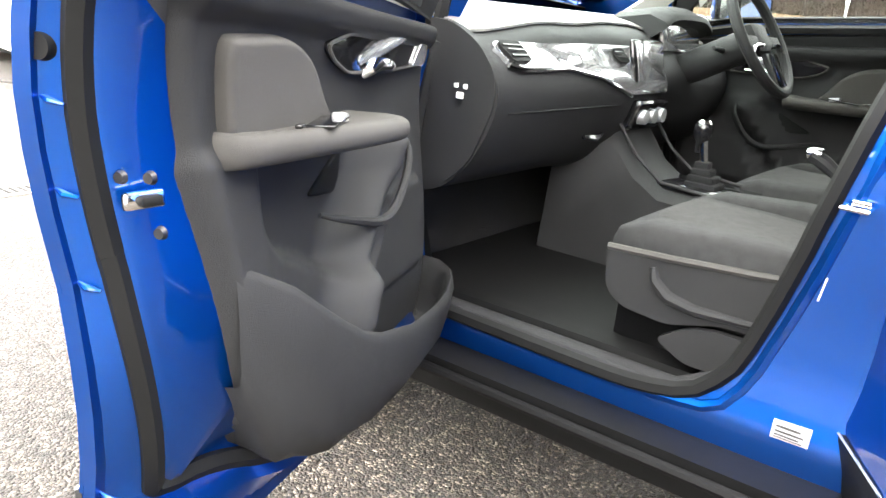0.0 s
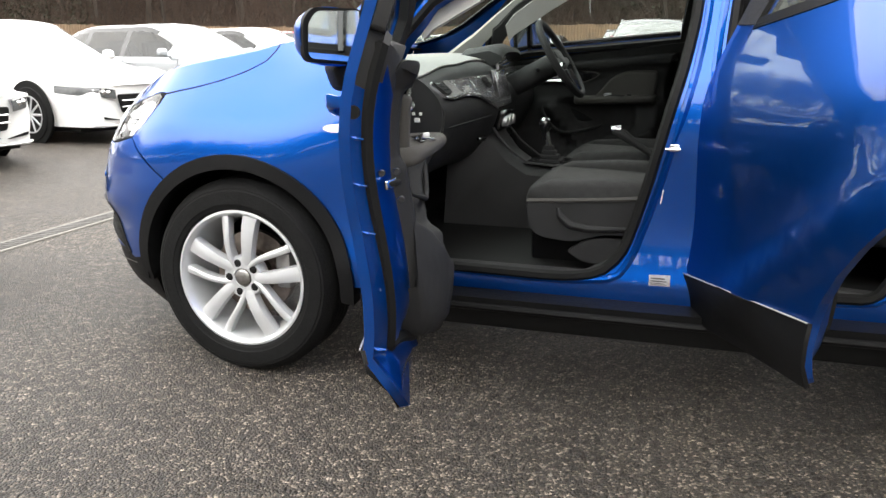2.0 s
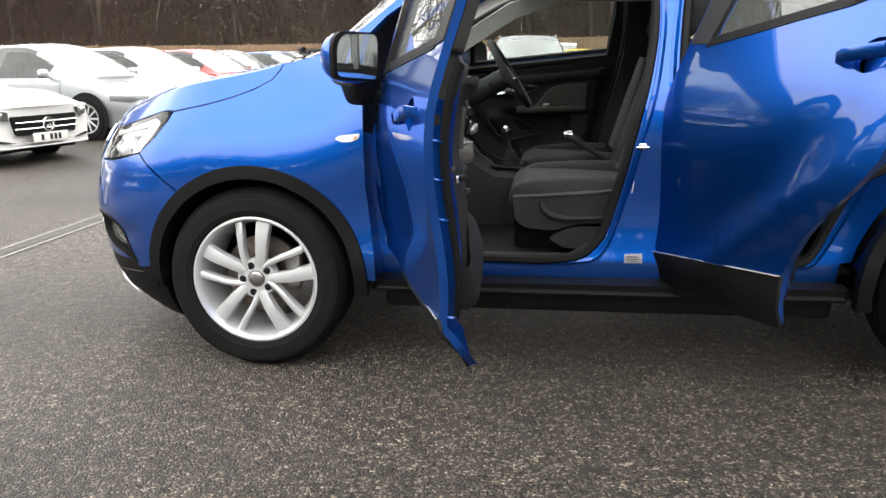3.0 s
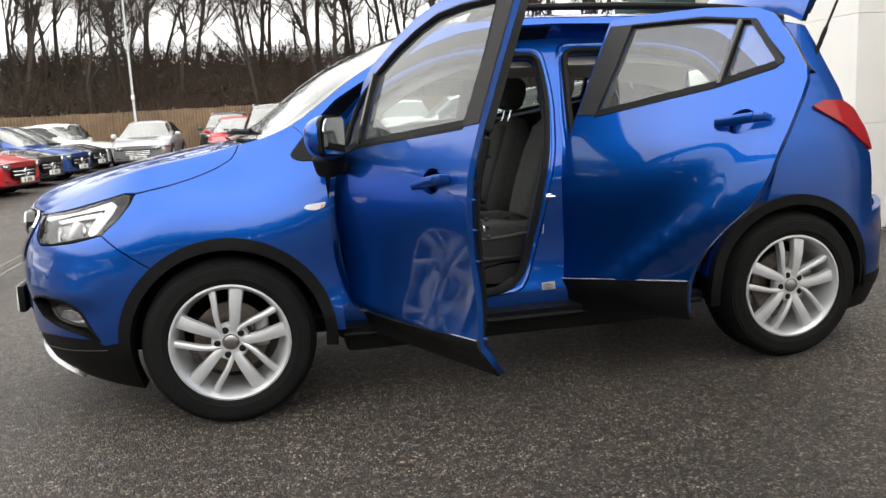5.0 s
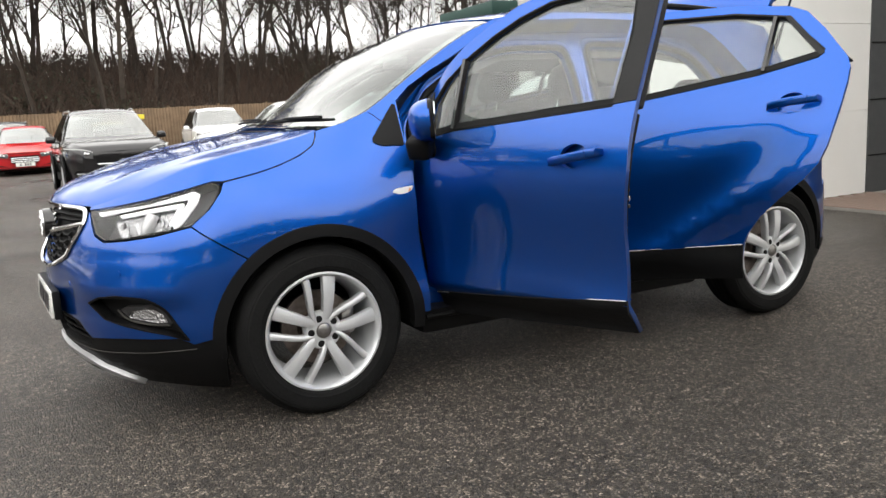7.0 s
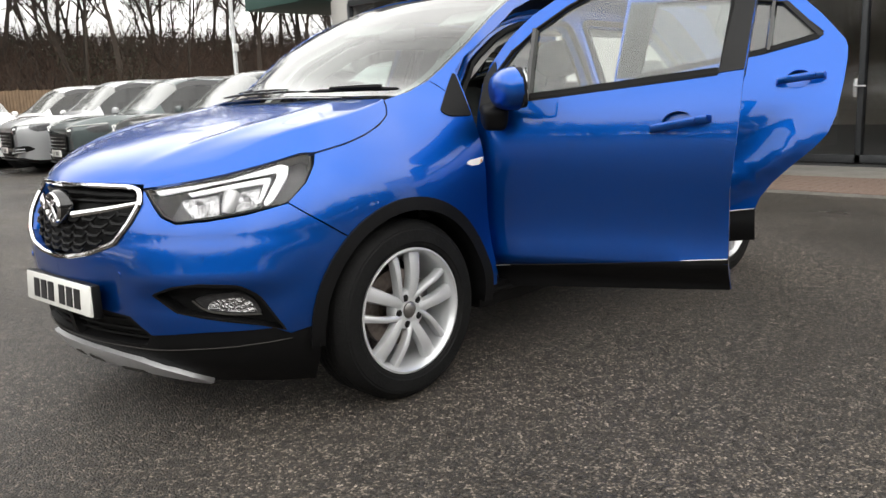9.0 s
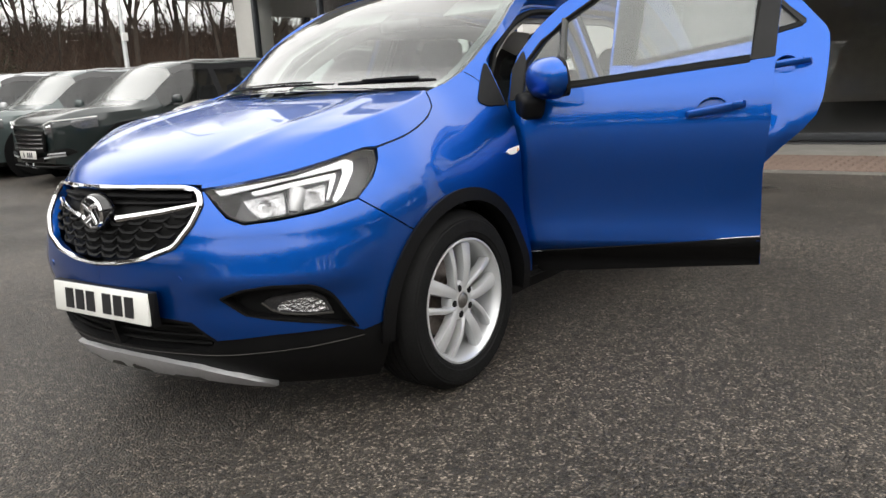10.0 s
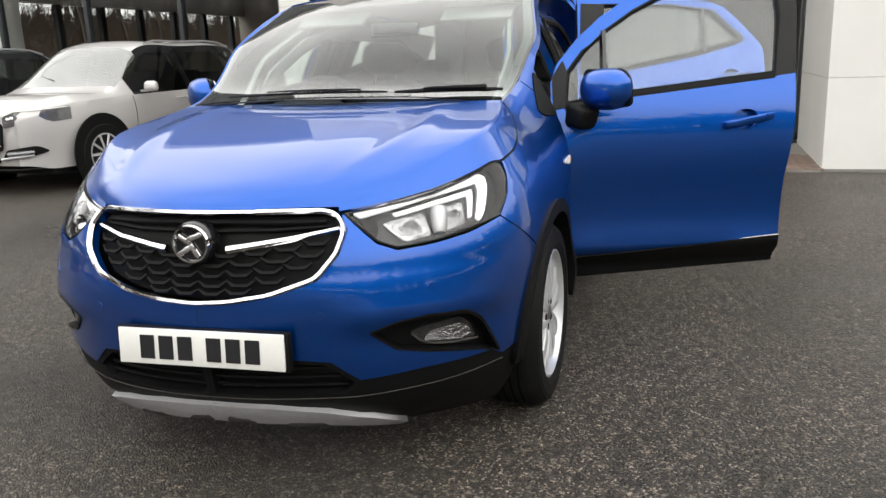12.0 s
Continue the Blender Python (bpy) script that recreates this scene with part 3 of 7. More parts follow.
# ---- bonnet, windscreen, roof ----
GAP = [(-1.045, .872), (-.88, .888), (-.70, .912), (-.52, .942), (-.39, .967), (-.34, .966), (-.30, .972), (-.20, .990), (-.10, 1.014), (-.01, 1.045), (.055, 1.080), (.077, 1.112), (.083, 1.132)]
SHOULDER = [(-1.045, .884), (-.88, .918), (-.70, .972), (-.52, 1.024), (-.41, 1.045), (-.36, 1.054), (-.30, 1.064), (-.20, 1.081), (-.10, 1.096), (-.01, 1.112), (.055, 1.126), (.077, 1.132), (.085, 1.135)]
bon_gap, bon_shoulder = spline(GAP, 200), spline(SHOULDER, 200)
bon_mid = spline([(-.893, 0, .893), (-.845, 0, .942), (-.745, 0, .985), (-.55, 0, 1.036), (-.30, 0, 1.085), (-.05, 0, 1.128), (.035, 0, 1.142)], 200)


def bonnet_form(u, v):
    """The bonnet: its sides go on up the flank from the gap to a shoulder, its top bows across between the shoulders."""
    def at(u, v):
        i = np.clip(u, 0, 1) * 199
        g, h, m = [np.array([np.interp(i, range(200), t[:, k]) for k in range(t.shape[1])]) for t in (bon_gap, bon_shoulder, bon_mid)]
        w = min(abs(v), 1)
        if w > .82:
            t = (w - .82) / .18
            p = skin(*(h + (g - h) * t))[0] + np.array((.002, .003, .002))
        else:
            t, e = w / .82, skin(*h)[0] + np.array((.002, .003, .002))
            p = np.array((m[0] + (e[0] - m[0]) * t ** 2, e[1] * t, m[2] + (e[2] - m[2]) * t ** 3))
            p[2] += .007 * ramp(u, .05, .35) * (1 - ramp(u, .85, 1.0)) * math.exp(-((w - .55) / .06) ** 2)
        p[1] *= -np.sign(v) if v else 1
        return p
    h = .010
    p = at(u, v)
    a, b = at(min(u + h, 1), v) - at(max(u - h, 0), v), at(u, min(v + h, 1)) - at(u, max(v - h, -1))
    n = np.cross(a, b)
    n /= np.linalg.norm(n) + 1e-12
    return p, n if n[2] > 0 else -n


shell("bonnet", [(0, -1), (1, -1), (1, 1), (0, 1)], BLUE, car, form=bonnet_form, thick=.02, step=.03)

# the windscreen's and the roof's side line, on the flank
rail = spline([(.09, 1.134), (.12, 1.142), (.21, 1.163), (.31, 1.203), (.39, 1.253), (.45, 1.297), (.58, 1.389), (.72, 1.469), (.86, 1.539), (.99, 1.589), (1.2, 1.617), (1.4, 1.624), (1.9, 1.621), (2.3, 1.610), (2.6, 1.589), (2.86, 1.559)], 300)


def upper(x, v):
    """Windscreen and roof: across from the side line at x, bowed forwards and up."""
    def at(x, v):
        z = np.interp(x, rail[:, 0], rail[:, 1])
        e = skin(x, z)[0]
        bow = .10 + .06 * ramp(x, .12, .5) - .14 * ramp(x, .6, 1.4)
        crown = .028 + .030 * ramp(x, .9, 1.5)
        k = 1 - abs(v) ** 2.2
        return np.array((e[0] - bow * k, e[1] * v, e[2] + crown * k))
    h = .006
    p = at(x, v)
    a, b = at(x + h, v) - at(x - h, v), at(x, v + h) - at(x, v - h)
    n = np.cross(a, b)
    n /= np.linalg.norm(n) + 1e-12
    return p, n if n[2] > 0 else -n


for side in SIDES:
    bm = bmesh.new()
    ribbon(bm, [(a, z - .002) for a, z in GAP[1:]], skin, .0022, .001, 5)
    part("bonnet_gap", bm if side > 0 else mirrored(bm), SEAL, car)
ws = shell("windscreen", [(.12, -.985), (.96, -.985), (.985, -.5), (.99, 0), (.985, .5), (.96, .985), (.12, .985)], SCREEN_GLASS, car, form=upper, off=.004, thick=.0, step=.09)
ws.visible_shadow = False
shell("screen_band", [(.10, -1), (.99, -1), (.99, 1), (.10, 1)], GLOSS, car, [[(.112, -.94), (.112, .94), (.92, .93), (.945, .5), (.948, 0), (.945, -.5), (.92, -.93)]], form=upper, off=.006, thick=.004, step=.09, label="black windscreen border")
shell("roof", [(.985, -1), (2.86, -1), (2.86, 1), (.985, 1)], BLUE, car, form=upper, thick=.02, step=.1)
shell("headliner", [(.97, -.97), (2.84, -.97), (2.84, .97), (.97, .97)], LINER, car, form=upper, off=.045, thick=.012, step=.15)
for side in SIDES:
    bm = bmesh.new()
    path = [skin(x, np.interp(x, rail[:, 0], rail[:, 1]))[0] for x in np.linspace(1.12, 2.72, 14)]
    lift = [0, .028] + [.036] * 10 + [.028, 0]
    tube(bm, [(p[0], (p[1] + .035), p[2] + .012 + q) for p, q in zip(path, lift)], .014, 8, 1.2)
    part("roof_rail", bm if side > 0 else mirrored(bm), PLASTIC, car, "black roof rail")
# cowl, wipers
bm = bmesh.new()
cowl = [upper(.125, v)[0] + np.array((-.012, 0, -.034)) for v in np.linspace(-1, 1, 15)]
tube(bm, cowl, .016, 6, .35)
part("cowl_panel", bm, PLASTIC, car)
for v0, v1, x1, thick in ((-.66, .36, .130, .0055), (.40, .965, .205, .0085)):
    bm = bmesh.new()
    blade = [upper(x, v)[0] + np.array((-.012, 0, .012)) for x, v in zip(np.linspace(.124, x1, 8), np.linspace(v0, v1, 8))]
    tube(bm, blade, [thick * .6] + [thick] * 6 + [thick * .7], 6)
    arm = [p + np.array((-.012, 0, .010)) for p in blade[2:7]]
    tube(bm, arm, [.004, .007, .009, .010, .011] if thick > .006 else [.003, .004, .005, .005, .004], 6)
    part("wiper", bm, PLASTIC, car, "black wiper")

# ---- tailgate, raised ----
HINGE_T = (2.76, 1.62)


def gate_form(u, v):
    """The closed tailgate: u down from its hinge, v across."""
    prof = spline([(2.82, 1.615), (2.97, 1.585), (3.10, 1.42), (3.20, 1.20), (3.28, 1.02), (3.315, .85), (3.315, .68)], 100)
    def at(u, v):
        i = np.clip(u, 0, 1) * 99
        x, z = np.interp(i, range(100), prof[:, 0]), np.interp(i, range(100), prof[:, 1])
        w = np.interp(u, [0, .25, .6, 1], [.58, .62, .70, .62])
        return np.array((x - .10 * abs(v) ** 2.5, -w * v, z - .015 * abs(v) ** 2))
    h = .01
    p = at(u, v)
    a, b = at(min(u + h, 1), v) - at(max(u - h, 0), v), at(u, v + h) - at(u, v - h)
    n = np.cross(b, a)
    n /= np.linalg.norm(n) + 1e-12
    return p, n if n[0] + n[2] > 0 else -n


gate = shell("tailgate", [(0, -1), (1, -1), (1, 1), (0, 1)], BLUE, car, [rounded([(.22, -.82), (.22, .82), (.56, .86), (.56, -.86)], .03)], form=gate_form, thick=.025, step=.12, label="blue tailgate raised fully open")
shell("rear_window", rounded([(.215, -.84), (.215, .84), (.57, .88), (.57, -.88)], .03), GLASS, gate, form=gate_form, off=.006, thick=0, step=.12).visible_shadow = False
shell("inner_panel", [(.03, -.96), (.985, -.96), (.985, .96), (.03, .96)], TRIM, gate, [rounded([(.24, -.78), (.24, .78), (.54, .82), (.54, -.82)], .03)], form=gate_form, off=.03, thick=.03, step=.15, label="dark plastic inner trim")
gate.matrix_basis = pose(HINGE_T[0], 0, HINGE_T[1], 0, -80, 0) @ pose(-HINGE_T[0], 0, -HINGE_T[1])
for side in SIDES:
    bm = bmesh.new()
    tube(bm, [(2.80, -.62 * side, 1.36), (2.88, -.62 * side, 1.54)], .011, 8)
    tube(bm, [(2.88, -.62 * side, 1.54), (2.96, -.62 * side, 1.72)], .006, 8)
    part("gas_strut", bm, SEAL, car)

# ---- body openings ----
front_hole = rounded([(.50, .62, .1), (.56, .455, .06), (1.10, .442, .1), (1.265, .49, .12), (1.335, .69, .2), (1.41, 1.06, .1), (1.452, 1.30, .1), (1.44, 1.515, .05), (1.10, 1.515, .1), (.88, 1.455, .1), (.62, 1.315, .1), (.475, 1.19, .05)], .05)
rear_hole = rounded([(1.565, .60, .08), (1.60, .445, .08), (1.98, .445, .06), (2.08, .60, .1), (2.20, .77, .1), (2.36, .90, .1), (2.43, 1.12, .1), (2.42, 1.27, .08), (2.27, 1.47, .08), (2.05, 1.520, .08), (1.575, 1.530, .05), (1.535, 1.10, .2)], .05)
for side in SIDES:
    outer = [(.445, .320), (2.09, .325), (2.10, .45)] + arc(*ARCH_R, R_OUT + .0, 165, 122, 8) + [(2.44, .92), (2.50, 1.20), (2.50, 1.32), (2.37, 1.475), (2.28, 1.56), (1.9, 1.60), (1.4, 1.604), (1.05, 1.575), (.72, 1.43), (.45, 1.27), (.43, .9)]
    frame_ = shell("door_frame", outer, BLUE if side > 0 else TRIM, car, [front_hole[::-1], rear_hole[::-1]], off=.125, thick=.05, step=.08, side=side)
    for hole in (front_hole, rear_hole):
        bm = bmesh.new()
        ribbon(bm, hole, skin, .016, .118, 6, True)
        part("door_seal", bm if side > 0 else mirrored(bm), SEAL, frame_, "black rubber door seal")
        if side > 0:
            bm = bmesh.new()
            ribbon(bm, [q for q in inner(hole, -.038)], skin, .014, .132, 8, True)
            part("pressed_bead", bm, BLUE, frame_)
    lip = bmesh.new()
    ribbon(lip, [(x, .318) for x in np.linspace(.46, 2.10, 9)], skin, .012, .040, 8)
    part("sill_lip", lip if side > 0 else mirrored(lip), PLASTIC, frame_)
    tread = bmesh.new()
    ribbon(tread, [(x, .452 + .05 * ramp(x, 1.15, 1.28)) for x in np.linspace(.56, 1.25, 9)], skin, .030, .175, 8, flat=.7)
    ribbon(tread, [(x, .452) for x in np.linspace(1.60, 2.0, 5)], skin, .030, .175, 8, flat=.7)
    part("tread_plate", tread if side > 0 else mirrored(tread), TRIM, frame_, "charcoal plastic sill tread")
    # step between the sill's face and the moulding
    shell("sill_step", [(.46, .332), (2.09, .338), (2.09, .352), (.46, .346)], PLASTIC, frame_, off=.047, thick=.10, step=.3, side=side)
# striker, labels on the pillar
sp, sn = skin(1.409, .835, .12)
bm = block((.03, .008, .022), tuple(sp + np.array((0, -.004, 0))), .004)
tube(bm, [tuple(sp + np.array((-.02, -.004, .0))), tuple(sp + np.array((-.022, -.034, 0))), tuple(sp + np.array((.016, -.034, 0))), tuple(sp + np.array((.018, -.004, 0)))], .0045, 8)
part("striker", bm, CHROME, car, "bright steel striker")
lab = shell("label", [(1.361, .425), (1.408, .427), (1.424, .428), (1.424, .481), (1.361, .479)], LABEL, car, off=.121, thick=.002, step=.2, label="pale grey printed sticker")
for i in range(4):
    shell("print_line", [(1.367, .437 + .010 * i), (1.414 - .006 * (i % 2), .437 + .010 * i), (1.414 - .006 * (i % 2), .441 + .010 * i), (1.367, .441 + .010 * i)], TRIM2, lab, off=.1195, thick=.001, step=.3)
shell("label", [(1.378, .665), (1.381, .665), (1.387, .705), (1.384, .705)], PLATE, car, off=.121, thick=.002, step=.3, label="small white sticker")


# ---- doors ----
def swing(hx, hy, degrees, lean=0.0):
    return pose(hx, hy, 0, 0, 0, -degrees) @ pose(-hx, -hy, 0) @ pose(0, -.890 if lean else -.88, .5, lean) @ pose(0, .88, -.5)


FD = [(.468, .315), (1.418, .362), (1.412, .50), (1.413, .75), (1.436, .96), (1.450, 1.183), (1.474, 1.40), (1.486, 1.565), (1.40, 1.590), (1.18, 1.594), (1.02, 1.588), (.88, 1.550), (.76, 1.497), (.64, 1.428), (.54, 1.345), (.455, 1.245), (.425, 1.17), (.420, 1.06), (.425, .90), (.432, .70), (.462, .42)]
FD_WIN = [(.478, 1.080), (.645, 1.113), (1.365, 1.177), (1.398, 1.40), (1.392, 1.548), (1.18, 1.552), (1.03, 1.540), (.90, 1.500), (.78, 1.445), (.66, 1.372), (.56, 1.292), (.492, 1.21)]
RD = [(1.440, .318), (2.142, .402), (2.150, .548), (2.17, .60), (2.222, .672), (2.30, .75), (2.392, .831), (2.45, .90), (2.479, .975), (2.508, 1.12), (2.523, 1.22), (2.526, 1.28), (2.512, 1.318), (2.41, 1.438), (2.325, 1.520), (2.245, 1.550), (2.02, 1.577), (1.7, 1.590), (1.504, 1.590), (1.488, 1.40), (1.468, 1.185), (1.450, 1.0), (1.436, .75), (1.438, .50)]
RD_WIN = [(1.585, 1.183), (2.165, 1.275), (2.405, 1.334), (2.416, 1.350), (2.245, 1.503), (2.02, 1.537), (1.642, 1.552)]



def cup_of(a0, z0, a1, z1):
    c = (a0 * .56 + a1 * .44, z0 * .56 + z1 * .44)
    return [(c[0] + .056 * math.cos(q) + .006 * math.sin(q), c[1] + .043 * math.sin(q) + .006) for q in np.linspace(0, 2 * math.pi, 20, endpoint=False)]


def handle(parent, a0, z0, a1, z1, side=1):
    """A pull handle over its cup, with the lock cover beside it."""
    rows_ = []
    bm = bmesh.new()
    for t, o, h, d in ((0, .004, .011, .006), (.03, .020, .015, .008), (.15, .030, .0165, .009), (.5, .034, .017, .009), (.76, .033, .017, .009), (.765, .031, .0165, .009), (.775, .033, .017, .009), (.94, .028, .0155, .008), (1, .006, .012, .006)):
        p, n = leaf(a0 + (a1 - a0) * t, z0 + (z1 - z0) * t)
        p = p + n * o
        row = []
        for k in range(12):
            q = 2 * math.pi * k / 12
            c_, s_ = math.copysign(abs(math.cos(q)) ** .6, math.cos(q)), math.copysign(abs(math.sin(q)) ** .6, math.sin(q))
            row.append(bm.verts.new(p + n * d * c_ + np.array((0, 0, h * s_))))
        rows_.append(row)
    for a, b in zip(rows_, rows_[1:]):
        for k in range(12):
            bm.faces.new((a[k], a[(k + 1) % 12], b[(k + 1) % 12], b[k]))
    bm.faces.new(rows_[0][::-1])
    bm.faces.new(rows_[-1])
    bmesh.ops.recalc_face_normals(bm, faces=bm.faces[:])
    part("door_handle", bm if side > 0 else mirrored(bm), BLUE, parent, smooth=45)
    cup = cup_of(a0, z0, a1, z1)
    shell("handle_cup", [tuple(np.mean(cup, 0) + (np.array(q) - np.mean(cup, 0)) * 1.05) for q in cup], BLUE, parent, form=leaf, off=.042, thick=.004, step=.05, side=side)


def door(name, outline, window, split, strip, grip, hx, hy, degrees, side, label):
    """A door: outer panel and window frame, inner frame, glass, mouldings; swung open about its hinge."""
    top = [p for p in outline]
    ob = shell(name, outline, BLUE, car, [window[::-1], cup_of(*grip)[::-1]], form=leaf, thick=.022, step=.06, side=side, label=label)
    if degrees:
        ob.matrix_basis = swing(hx, hy, degrees, 5.5 if name == "front_door" else 0)
    lo, hi = min(p[0] for p in outline), max(p[0] for p in outline)
    # lower cladding
    bottom = [p for p in outline if p[1] < .6]
    x0, x1 = strip[0][0], strip[1][0]
    shell("cladding", [(x0, outline[0][1] - .002), (x1 + .003, outline[1][1] - .002), (x1 + .001, strip[1][1]), (x0, strip[0][1])], PLASTIC, ob, form=leaf, off=-.006, thick=.010, step=.05, side=side, label="black lower cladding")
    bm = bmesh.new()
    ribbon(bm, [(x0, strip[0][1]), (x1 - .002, strip[1][1])], leaf, .0022, -.007, 5)
    part("cladding_line", bm if side > 0 else mirrored(bm), SATIN, ob)
    # glass
    pane = shell("window_glass", window, GLASS, ob, off=.014, thick=0, step=.1, side=side)
    pane.visible_shadow = False
    bm = bmesh.new()
    ribbon(bm, window, skin, .009, .004, 5, True)
    part("window_seal", bm if side > 0 else mirrored(bm), SEAL, ob)
    low_edge = window[:3]
    shell("belt_moulding", [(x - .004, z - .012) for x, z in low_edge] + [(x - .004, z + .016) for x, z in low_edge][::-1], PLASTIC, ob, form=leaf, off=-.003, thick=.014, step=.12, side=side)
    bm = bmesh.new()
    ribbon(bm, split, skin, .015, .006, 6, flat=1.3)
    part("window_divider", bm if side > 0 else mirrored(bm), GLOSS, ob)
    return ob


GRIP_F, GRIP_R = (1.130, .984, 1.348, 1.018), (2.222, 1.126, 2.436, 1.149)
FRONT_HINGE, REAR_HINGE = (.527, -.883, 70.3), (1.554, -.829, 68.5)
for side in SIDES:
    fd = door("front_door", FD, FD_WIN, [(.645, 1.110), (.647, 1.25), (.652, 1.372)], ((.466, .420), (1.412, .50)), GRIP_F, *FRONT_HINGE[:2], FRONT_HINGE[2] if side > 0 else 0, side,
              "blue passenger door standing wide open" if side > 0 else "closed blue driver's door")
    rd = door("rear_door", RD, RD_WIN, [(2.183, 1.279), (2.192, 1.40), (2.20, 1.508)], ((1.438, .460), (2.150, .549)), GRIP_R, *REAR_HINGE[:2], REAR_HINGE[2] if side > 0 else 0, side,
              "blue rear passenger door standing open" if side > 0 else "closed blue rear door")
    # black pillar covers
    shell("pillar_cover", [(1.362, 1.173), (1.449, 1.182), (1.473, 1.40), (1.484, 1.56), (1.398, 1.56), (1.404, 1.40)], TRIM, fd, off=-.004, thick=.015, step=.15, side=side)
    shell("pillar_cover", [(1.478, 1.184), (1.588, 1.182), (1.630, 1.40), (1.648, 1.553), (1.520, 1.560), (1.500, 1.40)], TRIM, rd, off=-.004, thick=.015, step=.15, side=side)
    shell("corner_cover", rounded([(2.403, 1.330), (2.424, 1.340), (2.258, 1.510), (2.236, 1.506), (2.242, 1.497)], .012), TRIM, rd, off=-.004, thick=.015, step=.1, side=side)
    shell("corner_cover", rounded([(.428, 1.062), (.482, 1.078), (.497, 1.208), (.480, 1.26), (.432, 1.19)], .012), TRIM, fd, off=-.004, thick=.015, step=.1, side=side)
    handle(fd, *GRIP_F, side)
    handle(rd, *GRIP_R, side)
    if side > 0:
        near_front, near_rear = fd, rd
    else:
        far_front, far_rear = fd, rd
    # mirror
    bm = block((.085, .12, .055), (.520, -.865, 1.030), .020, (-14, 0, 6))
    box(bm, (.095, .105, .095), (.530, -.905, 1.052), .026, (8, 4, 30), 3, (1.15, 1.2))
    foot = part("mirror_foot", bm if side > 0 else mirrored(bm), PLASTIC, fd)
    turn_ = pose(.612, -.945, 1.162, -5.5, 0, 43)
    bm = bmesh.new()
    bmesh.ops.create_uvsphere(bm, u_segments=40, v_segments=24, radius=1)
    f = lambda q, e: math.copysign(abs(q) ** e, q)
    for v in bm.verts:
        x, y, z = v.co
        y, z = f(y, .80), f(z, .80)
        x = .020 - .088 * abs(x) ** .85 if x < 0 else .020
        v.co = turn_ @ Vector((x, y * .113, z * .083))
    shellm = part("door_mirror", bm if side > 0 else mirrored(bm), BLUE, fd)
    rim_ = rounded([(-.110, -.072, .03), (.108, -.081, .03), (.112, .082, .035), (-.075, .078, .05), (-.110, .040, .03)], .03, 6)
    flat_ = lambda u, v: (np.array(turn_ @ Vector((.031, u, v))), np.array(turn_.to_3x3() @ Vector((1, 0, 0))))
    shell("mirror_rim", rim_, PLASTIC, shellm, form=flat_, off=0, thick=.016, step=.2, side=side)
    shell("mirror_pane", inner(rim_, .012), MIRROR, shellm, form=lambda u, v: (np.array(turn_ @ Vector((.0335 + .06 * (v + .1), u, v))), np.array(turn_.to_3x3() @ Vector((.998, 0, -.06)))), off=0, thick=.004, step=.2, side=side, label="mirror glass")
    # side indicator
    shell("side_indicator", rounded([(.330, .872), (.345, .884), (.424, .893), (.415, .872), (.385, .862), (.355, .862)], .008), WHITE, car, off=-.006, thick=.01, step=.1, side=side)
    shell("indicator_lens", rounded([(.398, .869), (.404, .882), (.412, .884), (.409, .872)], .003), AMBER, car, off=-.009, thick=.01, step=.1, side=side)


